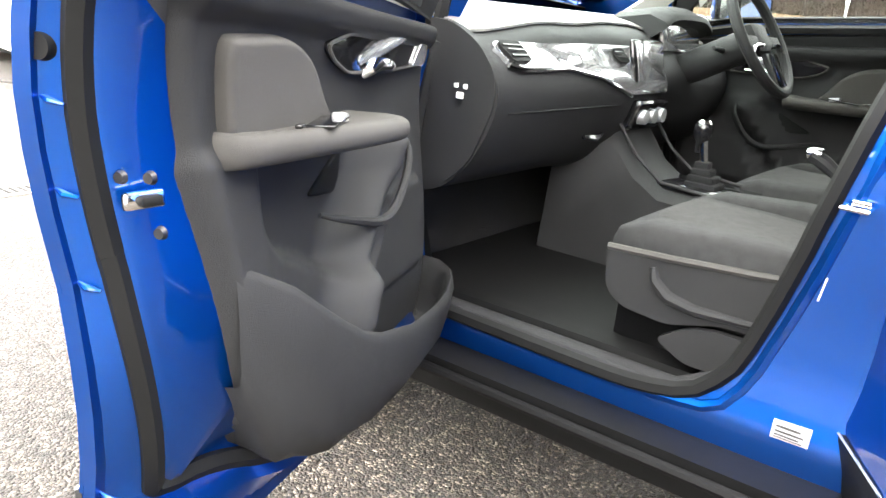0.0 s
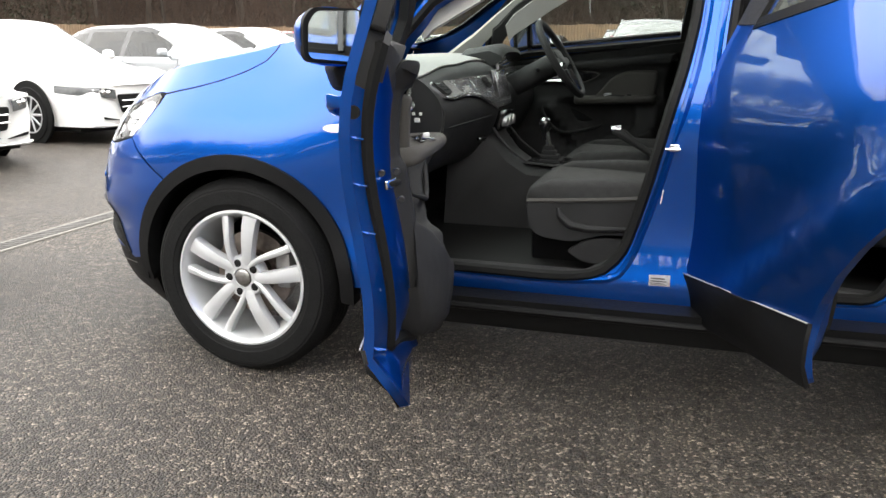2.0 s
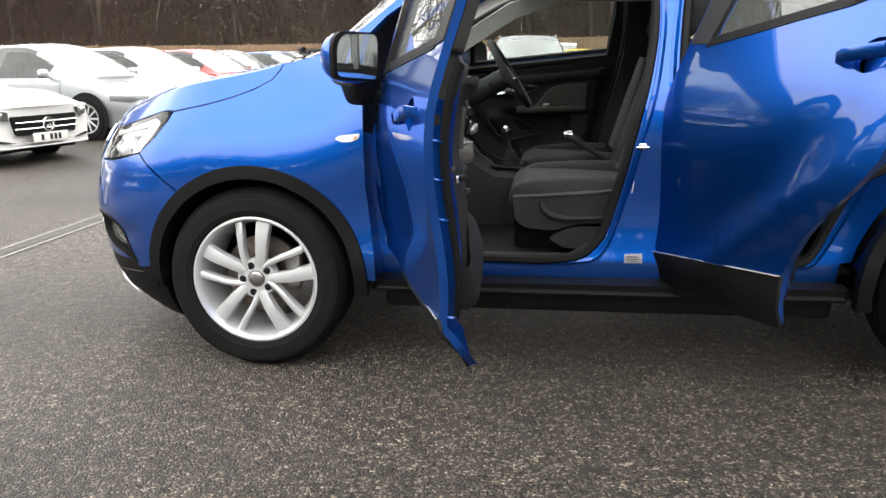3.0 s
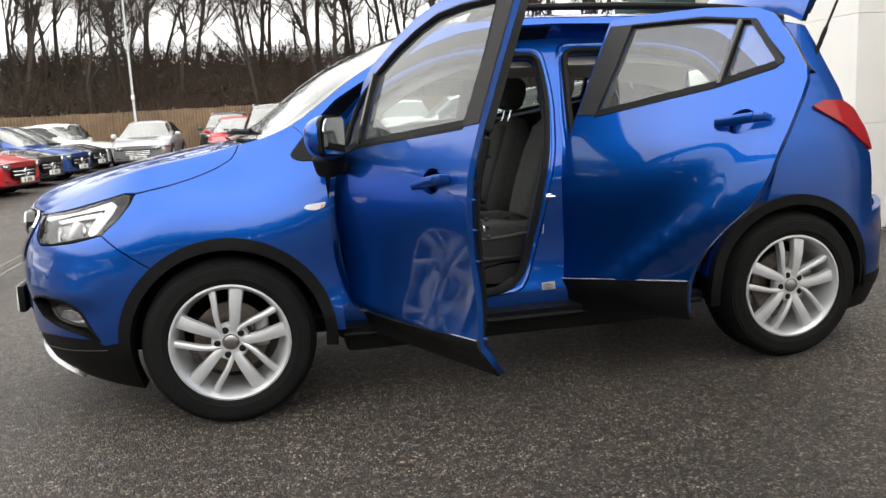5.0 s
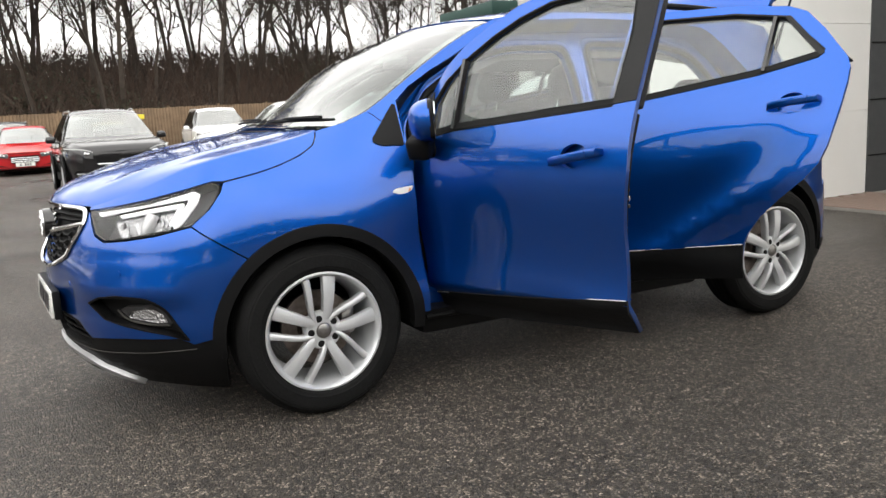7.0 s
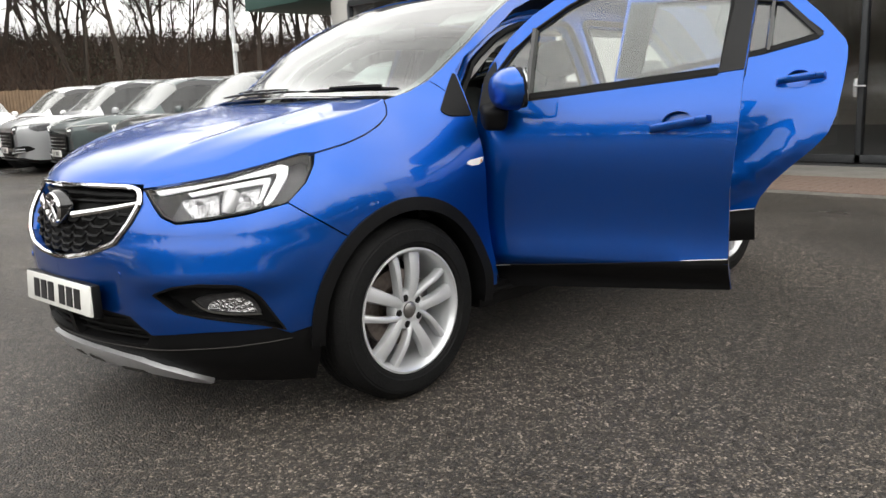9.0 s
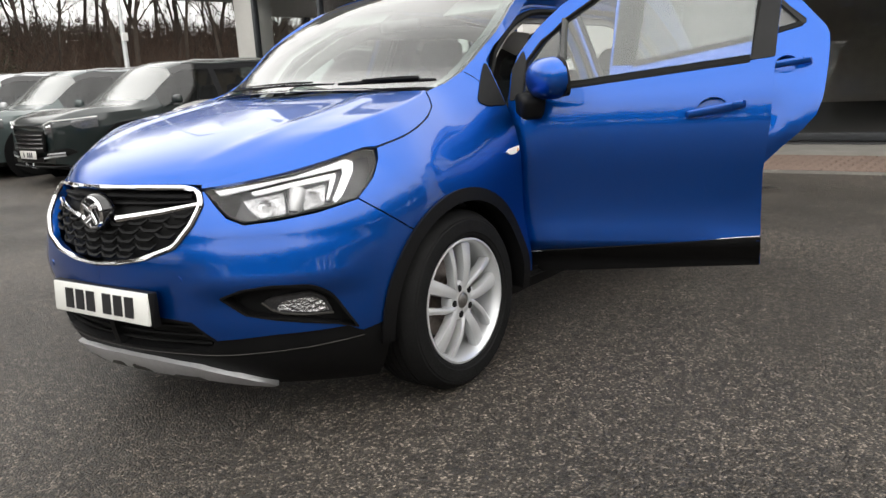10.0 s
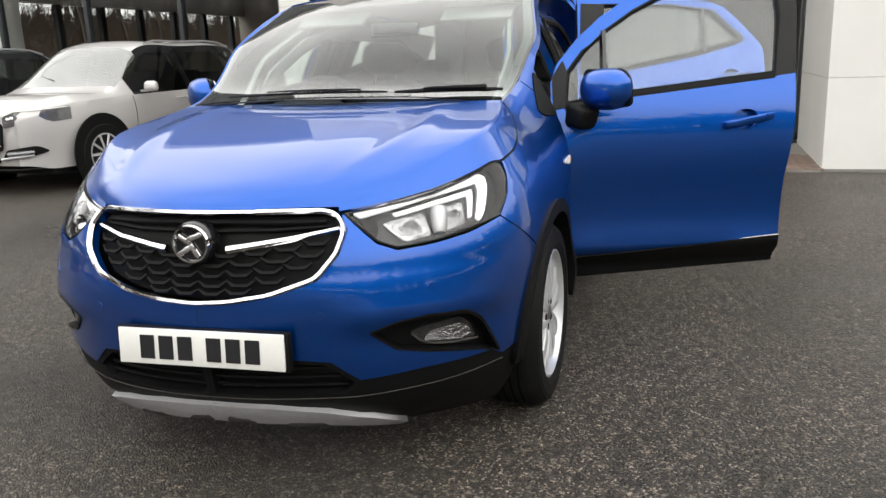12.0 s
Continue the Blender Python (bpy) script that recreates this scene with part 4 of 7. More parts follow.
# ---- wheels ----
def wheel(at, side):
    """Tyre, ten-spoke rim in five pairs, nuts, cap and brake disc. The face looks towards -y."""
    R, rr = .347, .238
    prof = [(rr, .10), (rr + .01, .115), (.28, .122), (.315, .118), (.335, .098), (.344, .08)]
    for k in range(5):
        y = .062 - k * .031
        prof += [(R, y + .012), (R, y - .010), (R - .008, y - .012), (R - .008, y - .017)] if k < 4 else [(R, y + .012), (R, y - .012)]
    prof += [(.344, -.08), (.335, -.098), (.318, -.116), (.312, -.1165), (.308, -.120), (.28, -.122), (.265, -.1225), (.262, -.119), (rr + .012, -.116), (rr, -.10)]
    tyre = part("wheel", lathe(prof, 72), RUBBER, car, "black tyre on a silver alloy wheel", smooth=28)
    rim = lathe([(rr + .002, -.100), (rr + .004, -.112), (rr - .004, -.114), (rr - .012, -.105), (rr - .020, -.085), (.205, -.02), (.20, .09), (rr - .01, .10)], 72)
    for k in range(5):
        for inner_q, outer_q, w0, w1 in ((73, 80, .040, .066), (129, 105, .022, .032)):
            rows_ = []
            for i in range(9):
                t = i / 8
                r = .048 + t * (.232 - .048)
                q = radians(72 * k + inner_q + (outer_q - inner_q) * (1 - (1 - t) ** 2))
                w = (w0 + (w1 - w0) * t) / 2
                y = -.092 - .012 * math.sin(math.pi * t) + .004 * t
                c, s = math.cos(q), math.sin(q)
                row = []
                for dw, dy in ((-w, .016), (-w * .82, -.002), (-w * .25, -.006), (w * .25, -.006), (w * .82, -.002), (w, .016), (w * .8, .034), (-w * .8, .034)):
                    row.append(rim.verts.new((r * c - dw * s, y + dy, r * s + dw * c)))
                rows_.append(row)
            for a, b in zip(rows_, rows_[1:]):
                for j in range(8):
                    rim.faces.new((a[j], a[(j + 1) % 8], b[(j + 1) % 8], b[j]))
    hub = lathe([(0, -.088), (.030, -.088), (.034, -.097), (.072, -.094), (.078, -.085), (.078, -.05)], 40)
    tmp = bpy.data.meshes.new("tmp")
    hub.to_mesh(tmp)
    hub.free()
    rim.from_mesh(tmp)
    bpy.data.meshes.remove(tmp)
    bmesh.ops.recalc_face_normals(rim, faces=rim.faces[:])
    rim_ob = part("rim", rim, ALLOY, tyre, "silver five-double-spoke alloy rim", smooth=50)
    part("hub_cap", lathe([(0, -.101), (.022, -.101), (.029, -.097), (.030, -.086)], 28), STEEL, rim_ob)
    for k in range(5):
        q = radians(72 * k + 38)
        part("wheel_nut", lathe([(0, -.0985), (.010, -.0985), (.0145, -.096), (.0145, -.08)], 12, at=(.053 * math.cos(q), 0, .053 * math.sin(q))), SEAL, rim_ob)
    part("brake_disc", lathe([(0, -.02), (.08, -.03), (.085, -.012), (.15, -.012), (.15, .012), (.0, .012)], 48), DISC, tyre)
    bm = block((.06, .06, .13), (.125, -.01, .02), .015)
    part("brake_caliper", bm, STEEL, tyre)
    tyre.matrix_basis = Matrix.Translation(at) @ (pose(0, 0, 0, 0, 0, 0) if side > 0 else pose(0, 0, 0, 0, 0, 180))
    return tyre


for x in (0.0, 2.555):
    for side in SIDES:
        wheel((x, -.762 * side, .347), side)

# ---- the body is a touch broader on its far half, and its nose sits slightly askew ----
def askew(p):
    back = 1 - ramp(p.x, -.6, .2)
    return Vector((p.x + back * float(np.interp(p.y, [-.9, -.65, -.30, .7], [0, 0, .015, -.055])), p.y + .035 * float(ramp(p.y, -.5, .65)), p.z))


# ---- inside of the near doors ----
def drawn_in(outline, d):
    """A closed outline moved inwards by d."""
    p = np.array(outline, float)
    a, b = np.roll(p, 1, 0), np.roll(p, -1, 0)
    t = (b - a) / (np.linalg.norm(b - a, axis=1)[:, None] + 1e-9)
    area = (np.roll(p, 1, 0)[:, 0] * p[:, 1] - p[:, 0] * np.roll(p, 1, 0)[:, 1]).sum()
    n = np.c_[-t[:, 1], t[:, 0]] * np.sign(area)
    return p + n * d


def loop_at(outline, centre, q):
    """Where the ray at angle q from centre leaves a closed outline."""
    d, best = np.array((math.cos(q), math.sin(q))), 0
    for i in range(len(outline)):
        a, b = np.array(outline[i - 1][:2]) - centre, np.array(outline[i][:2]) - centre
        m = np.array((d, a - b)).T
        if abs(np.linalg.det(m)) > 1e-9:
            r, t = np.linalg.solve(m, a)
            if r > best and -1e-6 <= t <= 1 + 1e-6:
                best = r
    return tuple(centre + d * best)


def pan(name, outer, inner_, mat, parent, off0, off1, n=110, side=1, flange=0.0):
    """A pressed tray: a slanting wall from one outline to a smaller, deeper one, and its floor; flange: with a broad flat band before the floor."""
    c = np.mean([p[:2] for p in inner_], 0)
    qs = [2 * math.pi * i / n for i in range(n)]
    verts, faces = [], []
    for t, t_wide, off in ((0, 0, off0), (.06, .03, off0 + .004), (.30, .14, off0 + (off1 - off0) * .40), (.44, .20, off0 + (off1 - off0) * .45), (.52, .25, off0 + (off1 - off0) * .54), (.62, .31, off0 + (off1 - off0) * .66),
                           (.92, .90, off1 - .010), (1, 1, off1 - .03)):
        for q in qs:
            a, b = np.array(loop_at(outer, c, q)), np.array(loop_at(inner_, c, q))
            k = flange * (1 - max(0, -math.sin(q)) ** 1.5)
            p = a + (b - a) * (t + (t_wide - t) * k)
            verts.append(leaf(*p, off)[0])
    for k in range(7):
        faces += [[k * n + i, k * n + (i + 1) % n, k * n + n + (i + 1) % n, k * n + n + i] for i in range(n)]
    verts.append(leaf(*c, off1 - .07)[0])
    faces += [[7 * n + i, 7 * n + (i + 1) % n, 8 * n] for i in range(n)]
    if side < 0:
        verts, faces = [v * (1, -1, 1) for v in verts], [f[::-1] for f in faces]
    # above the latch the inner flange is hidden by the foot of the window frame
    high = [f for f in faces if max(f) >= 2 * n and np.mean([verts[i][2] for i in f]) > 1.055]
    for nm, fs, mt in (("frame_foot", high, TRIM), (name, [f for f in faces if f not in high], mat)):
        used = sorted({i for f in fs for i in f})
        at = {i: k for k, i in enumerate(used)}
        ob = mesh(nm, [verts[i] for i in used], [[at[i] for i in f] for f in fs], mt, parent, smooth=50)
    return ob


FDI = rounded([(.535, .50, .06), (1.13, .425, .10), (1.225, .56, .12), (1.272, .75, .05), (1.32, .98, .05), (1.355, 1.16, .03), (.52, 1.075, .03)], .05)
RDI = rounded([(1.56, .52, .06), (1.95, .52, .08), (2.06, .68, .1), (2.21, .85, .08), (2.31, 1.0, .08), (2.35, 1.235, .05), (1.57, 1.17, .03)], .05)
for ob, outline, ins, seal0 in ((near_front, FD, FDI, 1), (near_rear, RD, RDI, 1)):
    low = [p for p in outline if p[1] < 1.30 and (p[1] < 1.19 or p[0] > 2.3)]
    if ob is near_front:
        k = low.index((1.450, 1.183)) + 1
        low = low[:k] + [(1.365, 1.160), (1.0, 1.128), (.645, 1.096), (.478, 1.062)] + [q for q in low[k:] if q[1] < 1.1]
    deep = .108 if ob is near_front else .125
    pan("inner_panel", low, ins, BLUE, ob, .006, deep, flange=1.0 if ob is near_front else 0.0)
    c = np.mean(ins, 0)
    path = []
    for i in range(90):
        q = 2 * math.pi * i / 90
        a, b = np.array(loop_at(low, c, q)), np.array(loop_at(ins, c, q))
        k = (1 - max(0, -math.sin(q)) ** 1.5) if ob is near_front else 0
        path.append(tuple(a + (b - a) * (.46 - .245 * k)))
    bm = bmesh.new()
    ribbon(bm, path, leaf, .016 if ob is near_front else .012, deep * .49, 6, True)
    part("door_seal", bm, SEAL, ob, "black rubber seal")
    # inner window frame
    win = FD_WIN if ob is near_front else RD_WIN
    top = [p for p in outline if p[1] > 1.15] if ob is near_front else [p for p in outline if p[1] > 1.17]
    cw = np.mean(win, 0)
    ring = [loop_at(outline, cw, q) for q in np.linspace(0, 2 * math.pi, 60, endpoint=False)]
    ring = [(p[0], max(p[1], BELT(p[0]) - .02)) for p in ring]
    shell("inner_window_frame", ring, TRIM, ob, [win[::-1]], off=.024, thick=.028, step=.12)
    shell("inner_window_frame", ring, TRIM, far_front if ob is near_front else far_rear, [win[::-1]], off=.024, thick=.028, step=.12, side=-1)

for ob, outline in ((far_front, FD), (far_rear, RD)):
    shell("inner_panel", drawn_in([p for p in outline if p[1] < BELT(p[0]) + .03], .012).tolist(), TRIM, ob, form=leaf, off=.028, thick=.03, step=.15, side=-1)

# pressed dents along the shut face's outer strip
for z in (.955, .855, .75, .50):
    q = leaf(float(np.interp(z, [.5, .75, .96], [1.404, 1.405, 1.426])), z, .032)[0]
    bm = bmesh.new()
    tube(bm, [tuple(q + np.array((-.001, -.010, .005))), tuple(q + np.array((.001, .002, 0))), tuple(q + np.array((-.003, .016, -.004)))], [.002, .0045, .002], 8)
    part("dent", bm, BLUE, near_front)

# latch and plugs on the front door's shut face
jl = lambda x, z, off: skin(x, z, off)[0]
fd = near_front
bm = block((.010, .046, .020), tuple(jl(1.374, .843, .096)), .004, (0, 0, 62))
part("latch", bm, CHROME, fd, "steel door latch")
bm = block((.016, .024, .012), tuple(jl(1.376, .843, .106)), .003, (0, 0, 62))
part("latch_slot", bm, SEAL, fd)
for x, z, off in ((1.384, .871, .080), (1.376, .871, .110), (1.372, .804, .112)):
    p = jl(x, z, off)
    part("screw", lathe([(0, .006), (.006, .006), (.008, .0)], 12, "x", tuple(p)), INK, fd)
p = jl(1.424, 1.008, .026)
part("plug", lathe([(0, .010), (.013, .010), (.016, -.006)], 20, "x", tuple(p)), SEAL, fd, "round rubber plug")


def bulge(name, outline, mat, parent, off0, off1, side=1, soft=.014, label="", dip=0.0):
    """A padded form standing off the door's inner face, with a rim of that radius."""
    n = len(outline)
    verts, faces = [], []
    rings = [(0, 0), (0, .3)] + [(soft * (1 - math.cos(q)), None, math.sin(q)) for q in np.linspace(.15, math.pi / 2, 6)]
    high = off1 - off0
    for ring in rings:
        loop = drawn_in(outline, ring[0])
        h = ring[1] * high if ring[1] is not None else high - soft * .9 + soft * .9 * ring[2]
        verts += [skin(*q, off0 + h)[0] for q in loop]
    c = np.mean(loop, 0)
    verts += [skin(*(c + (q - c) * .55), off1 - dip)[0] for q in loop]
    verts.append(skin(*c, off1 - dip)[0])
    m = len(rings) + 1
    for k in range(m - 1):
        faces += [[k * n + i, k * n + (i + 1) % n, k * n + n + (i + 1) % n, k * n + n + i] for i in range(n)]
    faces += [[(m - 1) * n + i, (m - 1) * n + (i + 1) % n, m * n] for i in range(n)]
    area = sum(outline[i - 1][0] * outline[i][1] - outline[i][0] * outline[i - 1][1] for i in range(n))
    if (area > 0) == (side > 0):
        faces = [f[::-1] for f in faces]
    if side < 0:
        verts = [v * (1, -1, 1) for v in verts]
    return mesh(name, verts, faces, mat, parent, label, smooth=60)


def lining_depth(x, z):
    """How far the moulded front door trim stands inside the skin."""
    d = .118
    belt = 1.062 + .095 * (x - .54)
    d += .020 * ramp(z, belt - .075, belt - .03) - .02 * ramp(z, belt - .012, belt + .02)
    # swell along the shut side
    d += .012 * ramp(x, 1.13, 1.20) * ramp(z, .50, .62) * (1 - ramp(z, .86, .90))
    # hollow under the arm rest
    floor_ = float(np.interp(x, [.78, .85, .98, 1.04, 1.13, 1.19], [.70, .625, .645, .675, .715, .76]))
    d -= .036 * ramp(z, floor_ - .012, floor_ + .022) * (1 - ramp(z, .85, .872)) * ramp(x, .74, .84) * (1 - ramp(x, 1.15, 1.20))
    # column between the pocket and the arm rest's tip
    cx = float(np.interp(z, [.55, .62, .78, .88], [1.0, .96, .80, .76]))
    d += .070 * math.exp(-((x - cx) / .050) ** 2) * ramp(z, .53, .58) * (1 - ramp(z, .82, .88))
    # loudspeaker panel ahead of it
    d += .012 * ramp(x, .58, .60) * (1 - ramp(x, cx - .085, cx - .065)) * ramp(z, .56, .58) * (1 - ramp(z, .72, .74))
    far_edge = float(np.interp(z, [.42, .53, .72, .90, 1.14], [1.16, 1.25, 1.292, 1.335, 1.37]))
    d -= .045 * ramp(x, far_edge - .04, far_edge + .004) + .03 * (1 - ramp(x, .52, .55)) + .03 * (1 - ramp(z, .41, .435))
    return d


def relief(depth, to=lambda x, z: (x, z)):
    """A form on the flank's inner side, standing off by depth; its normals look into the cabin."""
    def at(x, z):
        q = to(x, z)
        p, n = skin(*q)
        return p - n * depth(x, z)
    def form(x, z):
        h = .006
        p = at(x, z)
        n = np.cross(at(x + h, z) - at(x - h, z), at(x, z + h) - at(x, z - h))
        n /= np.linalg.norm(n) + 1e-12
        return p, n if n[1] > 0 else -n
    return form


def door_pocket(o, body, side):
    """The pocket's bowed wall with its rolled lip, open at the top."""
    verts, faces = [], []
    xs = [.530, .536, .55, .575, .62, .70, .78, .86, .94, 1.0, 1.05, 1.10, 1.14, 1.18, 1.21, 1.24, 1.262]
    for x in xs:
        lip = float(np.interp(x, [.53, .56, .62, .70, .857, 1.0, 1.06, 1.12, 1.18, 1.24, 1.27], [.566, .552, .542, .540, .554, .582, .602, .638, .688, .726, .742]))
        out = float(np.interp(x, [.530, .536, .55, .575, .62, .86, 1.0, 1.10, 1.18, 1.24, 1.27], [.11, .158, .184, .197, .205, .214, .212, .194, .164, .136, .118]))
        low = float(np.interp(x, [.53, .62, 1.10, 1.20, 1.27], [.445, .418, .415, .470, .60]))
        fall = lip - low
        sect = [(.085, low), (.10 + (out - .10) * .55, low + .002), (.10 + (out - .10) * .86, low + fall * .12), (out - .004, low + fall * .32), (out, low + fall * .62), (out + .001, lip - .016), (out - .002, lip - .005), (out - .008, lip), (out - .014, lip - .004), (out - .017, lip - .014), (max(out - .022, .09), lip - .06)]
        k = len(sect)
        verts += [skin(*o(x, z), dep)[0] * (1, side, 1) for dep, z in sect]
    for i in range(len(xs) - 1):
        faces += [[i * k + j, i * k + j + 1, i * k + k + j + 1, i * k + k + j] for j in range(k - 1)]
    if side < 0:
        faces = [f[::-1] for f in faces]
    return mesh("door_pocket", verts, faces, TRIM, body, "charcoal bottle pocket with a rolled lip", smooth=60)


def arm_rest(o, body, side):
    """The padded arm rest, broader towards its tip."""
    verts, faces, k = [], [], 10
    xs = [1.275, 1.27, 1.25, 1.20, 1.10, 1.0, .95, .915, .90, .892]
    for i, x in enumerate(xs):
        reach = float(np.interp(x, [.89, 1.0, 1.29], [.240, .226, .160])) - (0, .0, .0, 0, 0, 0, .0, .006, .022, .05)[i] - (.05, .012, 0, 0, 0, 0, 0, 0, 0, 0)[i]
        top = float(np.interp(x, [.89, 1.29], [.900, .912])) - (.004 if i in (0, 9) else 0)
        low = float(np.interp(x, [.89, 1.29], [.852, .862])) + (.006 if i in (0, 9) else 0)
        dip = .006 if .93 < x < 1.24 else 0
        for dep, z in ((.09, top), (reach * .55, top - dip), (reach - .030, top - dip * .6), (reach - .012, top - .002), (reach - .003, top - .010), (reach, top - .022), (reach - .002, low + .012), (reach - .009, low + .002), (reach - .024, low - .003), (.09, low - .004)):
            verts.append(skin(*o(x, z), dep)[0] * (1, side, 1))
    for i in range(len(xs) - 1):
        faces += [[i * k + j, i * k + (j + 1) % k, i * k + k + (j + 1) % k, i * k + k + j] for j in range(k)]
    faces += [list(range(k))[::-1], list(range(len(verts) - k, len(verts)))]
    if side < 0:
        faces = [f[::-1] for f in faces]
    return mesh("arm_rest", verts, faces, TRIM2, body, "grey padded arm rest", smooth=55)


def door_lining(ob, side, front_=True, step=.016):
    """The trim of a door: moulded panel with its pocket, pad, arm rest, switches, grab loop and pull."""
    squeeze = (lambda x, z: (x, z)) if front_ else (lambda x, z: (1.59 + (x - .56) * (.50 + .46 * max(0, min(1, (z - .50) / .45))), z + .06 * x))
    o = lambda pts: [squeeze(*q[:2]) for q in pts]
    give = lambda bm: bm if side > 0 else mirrored(bm)
    at_ = lambda x, z, d: tuple(skin(*squeeze(x, z), d)[0])
    base = rounded([(.535, .46), (.62, .425), (1.15, .415), (1.25, .53), (1.292, .72), (1.335, .90), (1.370, 1.14), (.525, 1.062)], .04, 6)
    body = shell("door_trim", base, TRIM, ob, form=relief(lining_depth, squeeze), thick=.025, step=step, side=side, label="charcoal moulded door trim with a pocket")
    ledge = []
    for x in np.linspace(.50, 1.36, 12):
        z = 1.036 + .094 * (x - .50)
        ledge += [skin(*squeeze(x, z), .016)[0], skin(*squeeze(x, z + .004), .05)[0], skin(*squeeze(x, z - .006), .135)[0]]
    fs = [[i * 3 + k, i * 3 + k + 1, i * 3 + k + 4, i * 3 + k + 3] for i in range(11) for k in (0, 1)]
    mesh("window_ledge", [v * (1, side, 1) for v in ledge], fs if side > 0 else [f[::-1] for f in fs], TRIM, body)
    bulge("pad", o(rounded([(.98, .89), (1.262, .89), (1.276, 1.02), (1.272, 1.048, .02), (1.13, 1.046, .045), (1.055, 1.0, .06), (1.01, .925, .04)], .03, 6)), TRIM2, body, .09, .140, side, .012, "grey padded door insert")
    arm_rest(squeeze, body, side)
    door_pocket(squeeze, body, side)
    # window switch in its sunk plate
    part("switch_plate", give(block((.095, .040, .004), at_(1.08, .9075, .172), .0015, (0, 2, 12))), GLOSS, body)
    part("window_switch", give(block((.034, .018, .012), at_(1.05, .912, .176), .003, (0, -8, 12))), SATIN, body)
    part("lock_switch", give(block((.020, .010, .006), at_(1.15, .909, .166), .002, (0, 0, 12))), GLOSS, body)
    # grab loop under the arm rest
    bm = bmesh.new()
    line = spline([(.735, .835, .15), (.745, .79, .165), (.80, .722, .16), (.86, .703, .155), (.95, .722, .148), (1.03, .748, .125)], 18)
    tube(bm, [at_(*p) for p in line], [.004 + .005 * math.sin(math.pi * i / 17) for i in range(18)], 8)
    part("grab_loop", give(bm), TRIM, body, "dark grey moulded grab loop")
    # black patch behind the loop: the recess's shade put into colour
    bulge("grab_cup", o(rounded([(.80, .745), (.99, .765), (.86, .83), (.78, .84)], .02, 4)), SEAL, body, .06, .088, side, .006)
    # release lever in its gloss recess
    ring = rounded([(1.010, 1.030, .02), (.93, 1.050), (.80, 1.056), (.60, 1.048), (.566, 1.03), (.566, .974), (.75, .966), (.925, .972), (.985, 1.0)], .02, 4)
    bulge("pull_recess", o(ring), GLOSS, body, .09, .126, side, .004)
    bm = bmesh.new()
    tube(bm, [at_(x, z, .128) for x, z in ring + ring[:1]], .003, 6)
    part("recess_rim", give(bm), TRIM2, body)
    bm = bmesh.new()
    tube(bm, [at_(*p) for p in spline([(.885, .988, .126), (.85, 1.006, .130), (.77, 1.030, .130), (.66, 1.044, .126)], 12)], [.003 + .006 * math.sin(math.pi * i / 11) for i in range(12)], 8, 1.5)
    part("inlay", give(bm), SCREEN, body, "polished curved inlay")
    bm = bmesh.new()
    tube(bm, [at_(x, z, d) for x, z, d in ((.868, .966, .126), (.862, .980, .138), (.842, .990, .142), (.79, .986, .140), (.735, .980, .128))], [.006, .008, .009, .008, .005], 8, 1.4)
    part("door_pull", give(bm), CHROME, body, "chrome door pull")
    bulge("front_insert", o(rounded([(.645, .970), (.575, .970), (.572, 1.045), (.600, 1.046)], .01, 3)), SCREEN, body, .115, .132, side, .003)


for ob, side, f in ((near_front, 1, True), (far_front, -1, True), (near_rear, 1, False), (far_rear, -1, False)):
    door_lining(ob, side, f, .010 if ob is near_front else .03)

# ---- cabin ----
# plain dark block as underbody, also keeps light from passing beneath
bm = block((3.5, 1.24, .14), (1.25, 0, .35), .03)
part("underbody", bm, SEAL, car)
# unseen slab added to darken the ground under the car
part("undertray", block((1.62, 1.56, .12), (1.28, 0, .285), .03), SEAL, car)
part("engine_bay", block((1.0, .94, .55), (-.28, 0, .58), .05), SEAL, car)
bm = block((2.1, 1.44, .02), (1.35, 0, .385), .005)
box(bm, (.02, 1.40, .55), (.30, 0, .65), .0, (0, -12, 0))
part("carpet", bm, CARPET, car, "black carpet")
part("boot_floor", block((.95, 1.0, .03), (2.78, 0, .62), .005), CARPET, car)
for x, y in ((.72, -.37), (.72, .37)):
    bm = block((.50, .46, .014), (x, y, .405), .006)
    mat_ = part("floor_mat", bm, CARPET, car, "black floor mat edged in blue stitching")
    bm = bmesh.new()
    loop = rounded([(x - .24, y - .22), (x + .24, y - .22), (x + .24, y + .22), (x - .24, y + .22)], .05)
    tube(bm, [(p[0], p[1], .413) for p in loop] + [(loop[0][0], loop[0][1], .413)], .004, 5)
    part("stitching", bm, BLUE, mat_)


def lofted(name, profile, ys, mat, parent, label="", bow=0.0, smooth=40):
    """A section (x, z) drawn across the car at each y; profile may be a function of y."""
    n, verts, faces = None, [], []
    for y in ys:
        pts = profile(y)
        n = len(pts)
        verts += [(x + bow * (y / ys[-1]) ** 2, y, z) for x, z in pts]
    for k in range(len(ys) - 1):
        faces += [[k * n + i, k * n + n + i, k * n + n + (i + 1) % n, k * n + (i + 1) % n] for i in range(n)]
    faces += [list(range(n)), list(range(len(verts) - n, len(verts)))[::-1]]
    return mesh(name, verts, faces, mat, parent, label, smooth=smooth)


def dash_section(y):
    drop = .03 * ramp(abs(y), .35, .70)
    k = ramp(y, -.25, -.05) * (1 - ramp(y, .05, .22))
    pts = spline([(.20, 1.075), (.40, 1.085 - drop), (.53, 1.07 - drop), (.600, 1.045 - drop), (.625, 1.02 - drop), (.635, .99), (.672, .955), (.690, .91), (.682, .85), (.645, .77), (.585, .70), (.50, .665)], 26)
    return [tuple(p + np.array((.03 * k, 0))) for p in pts] + [(.20, .66)]


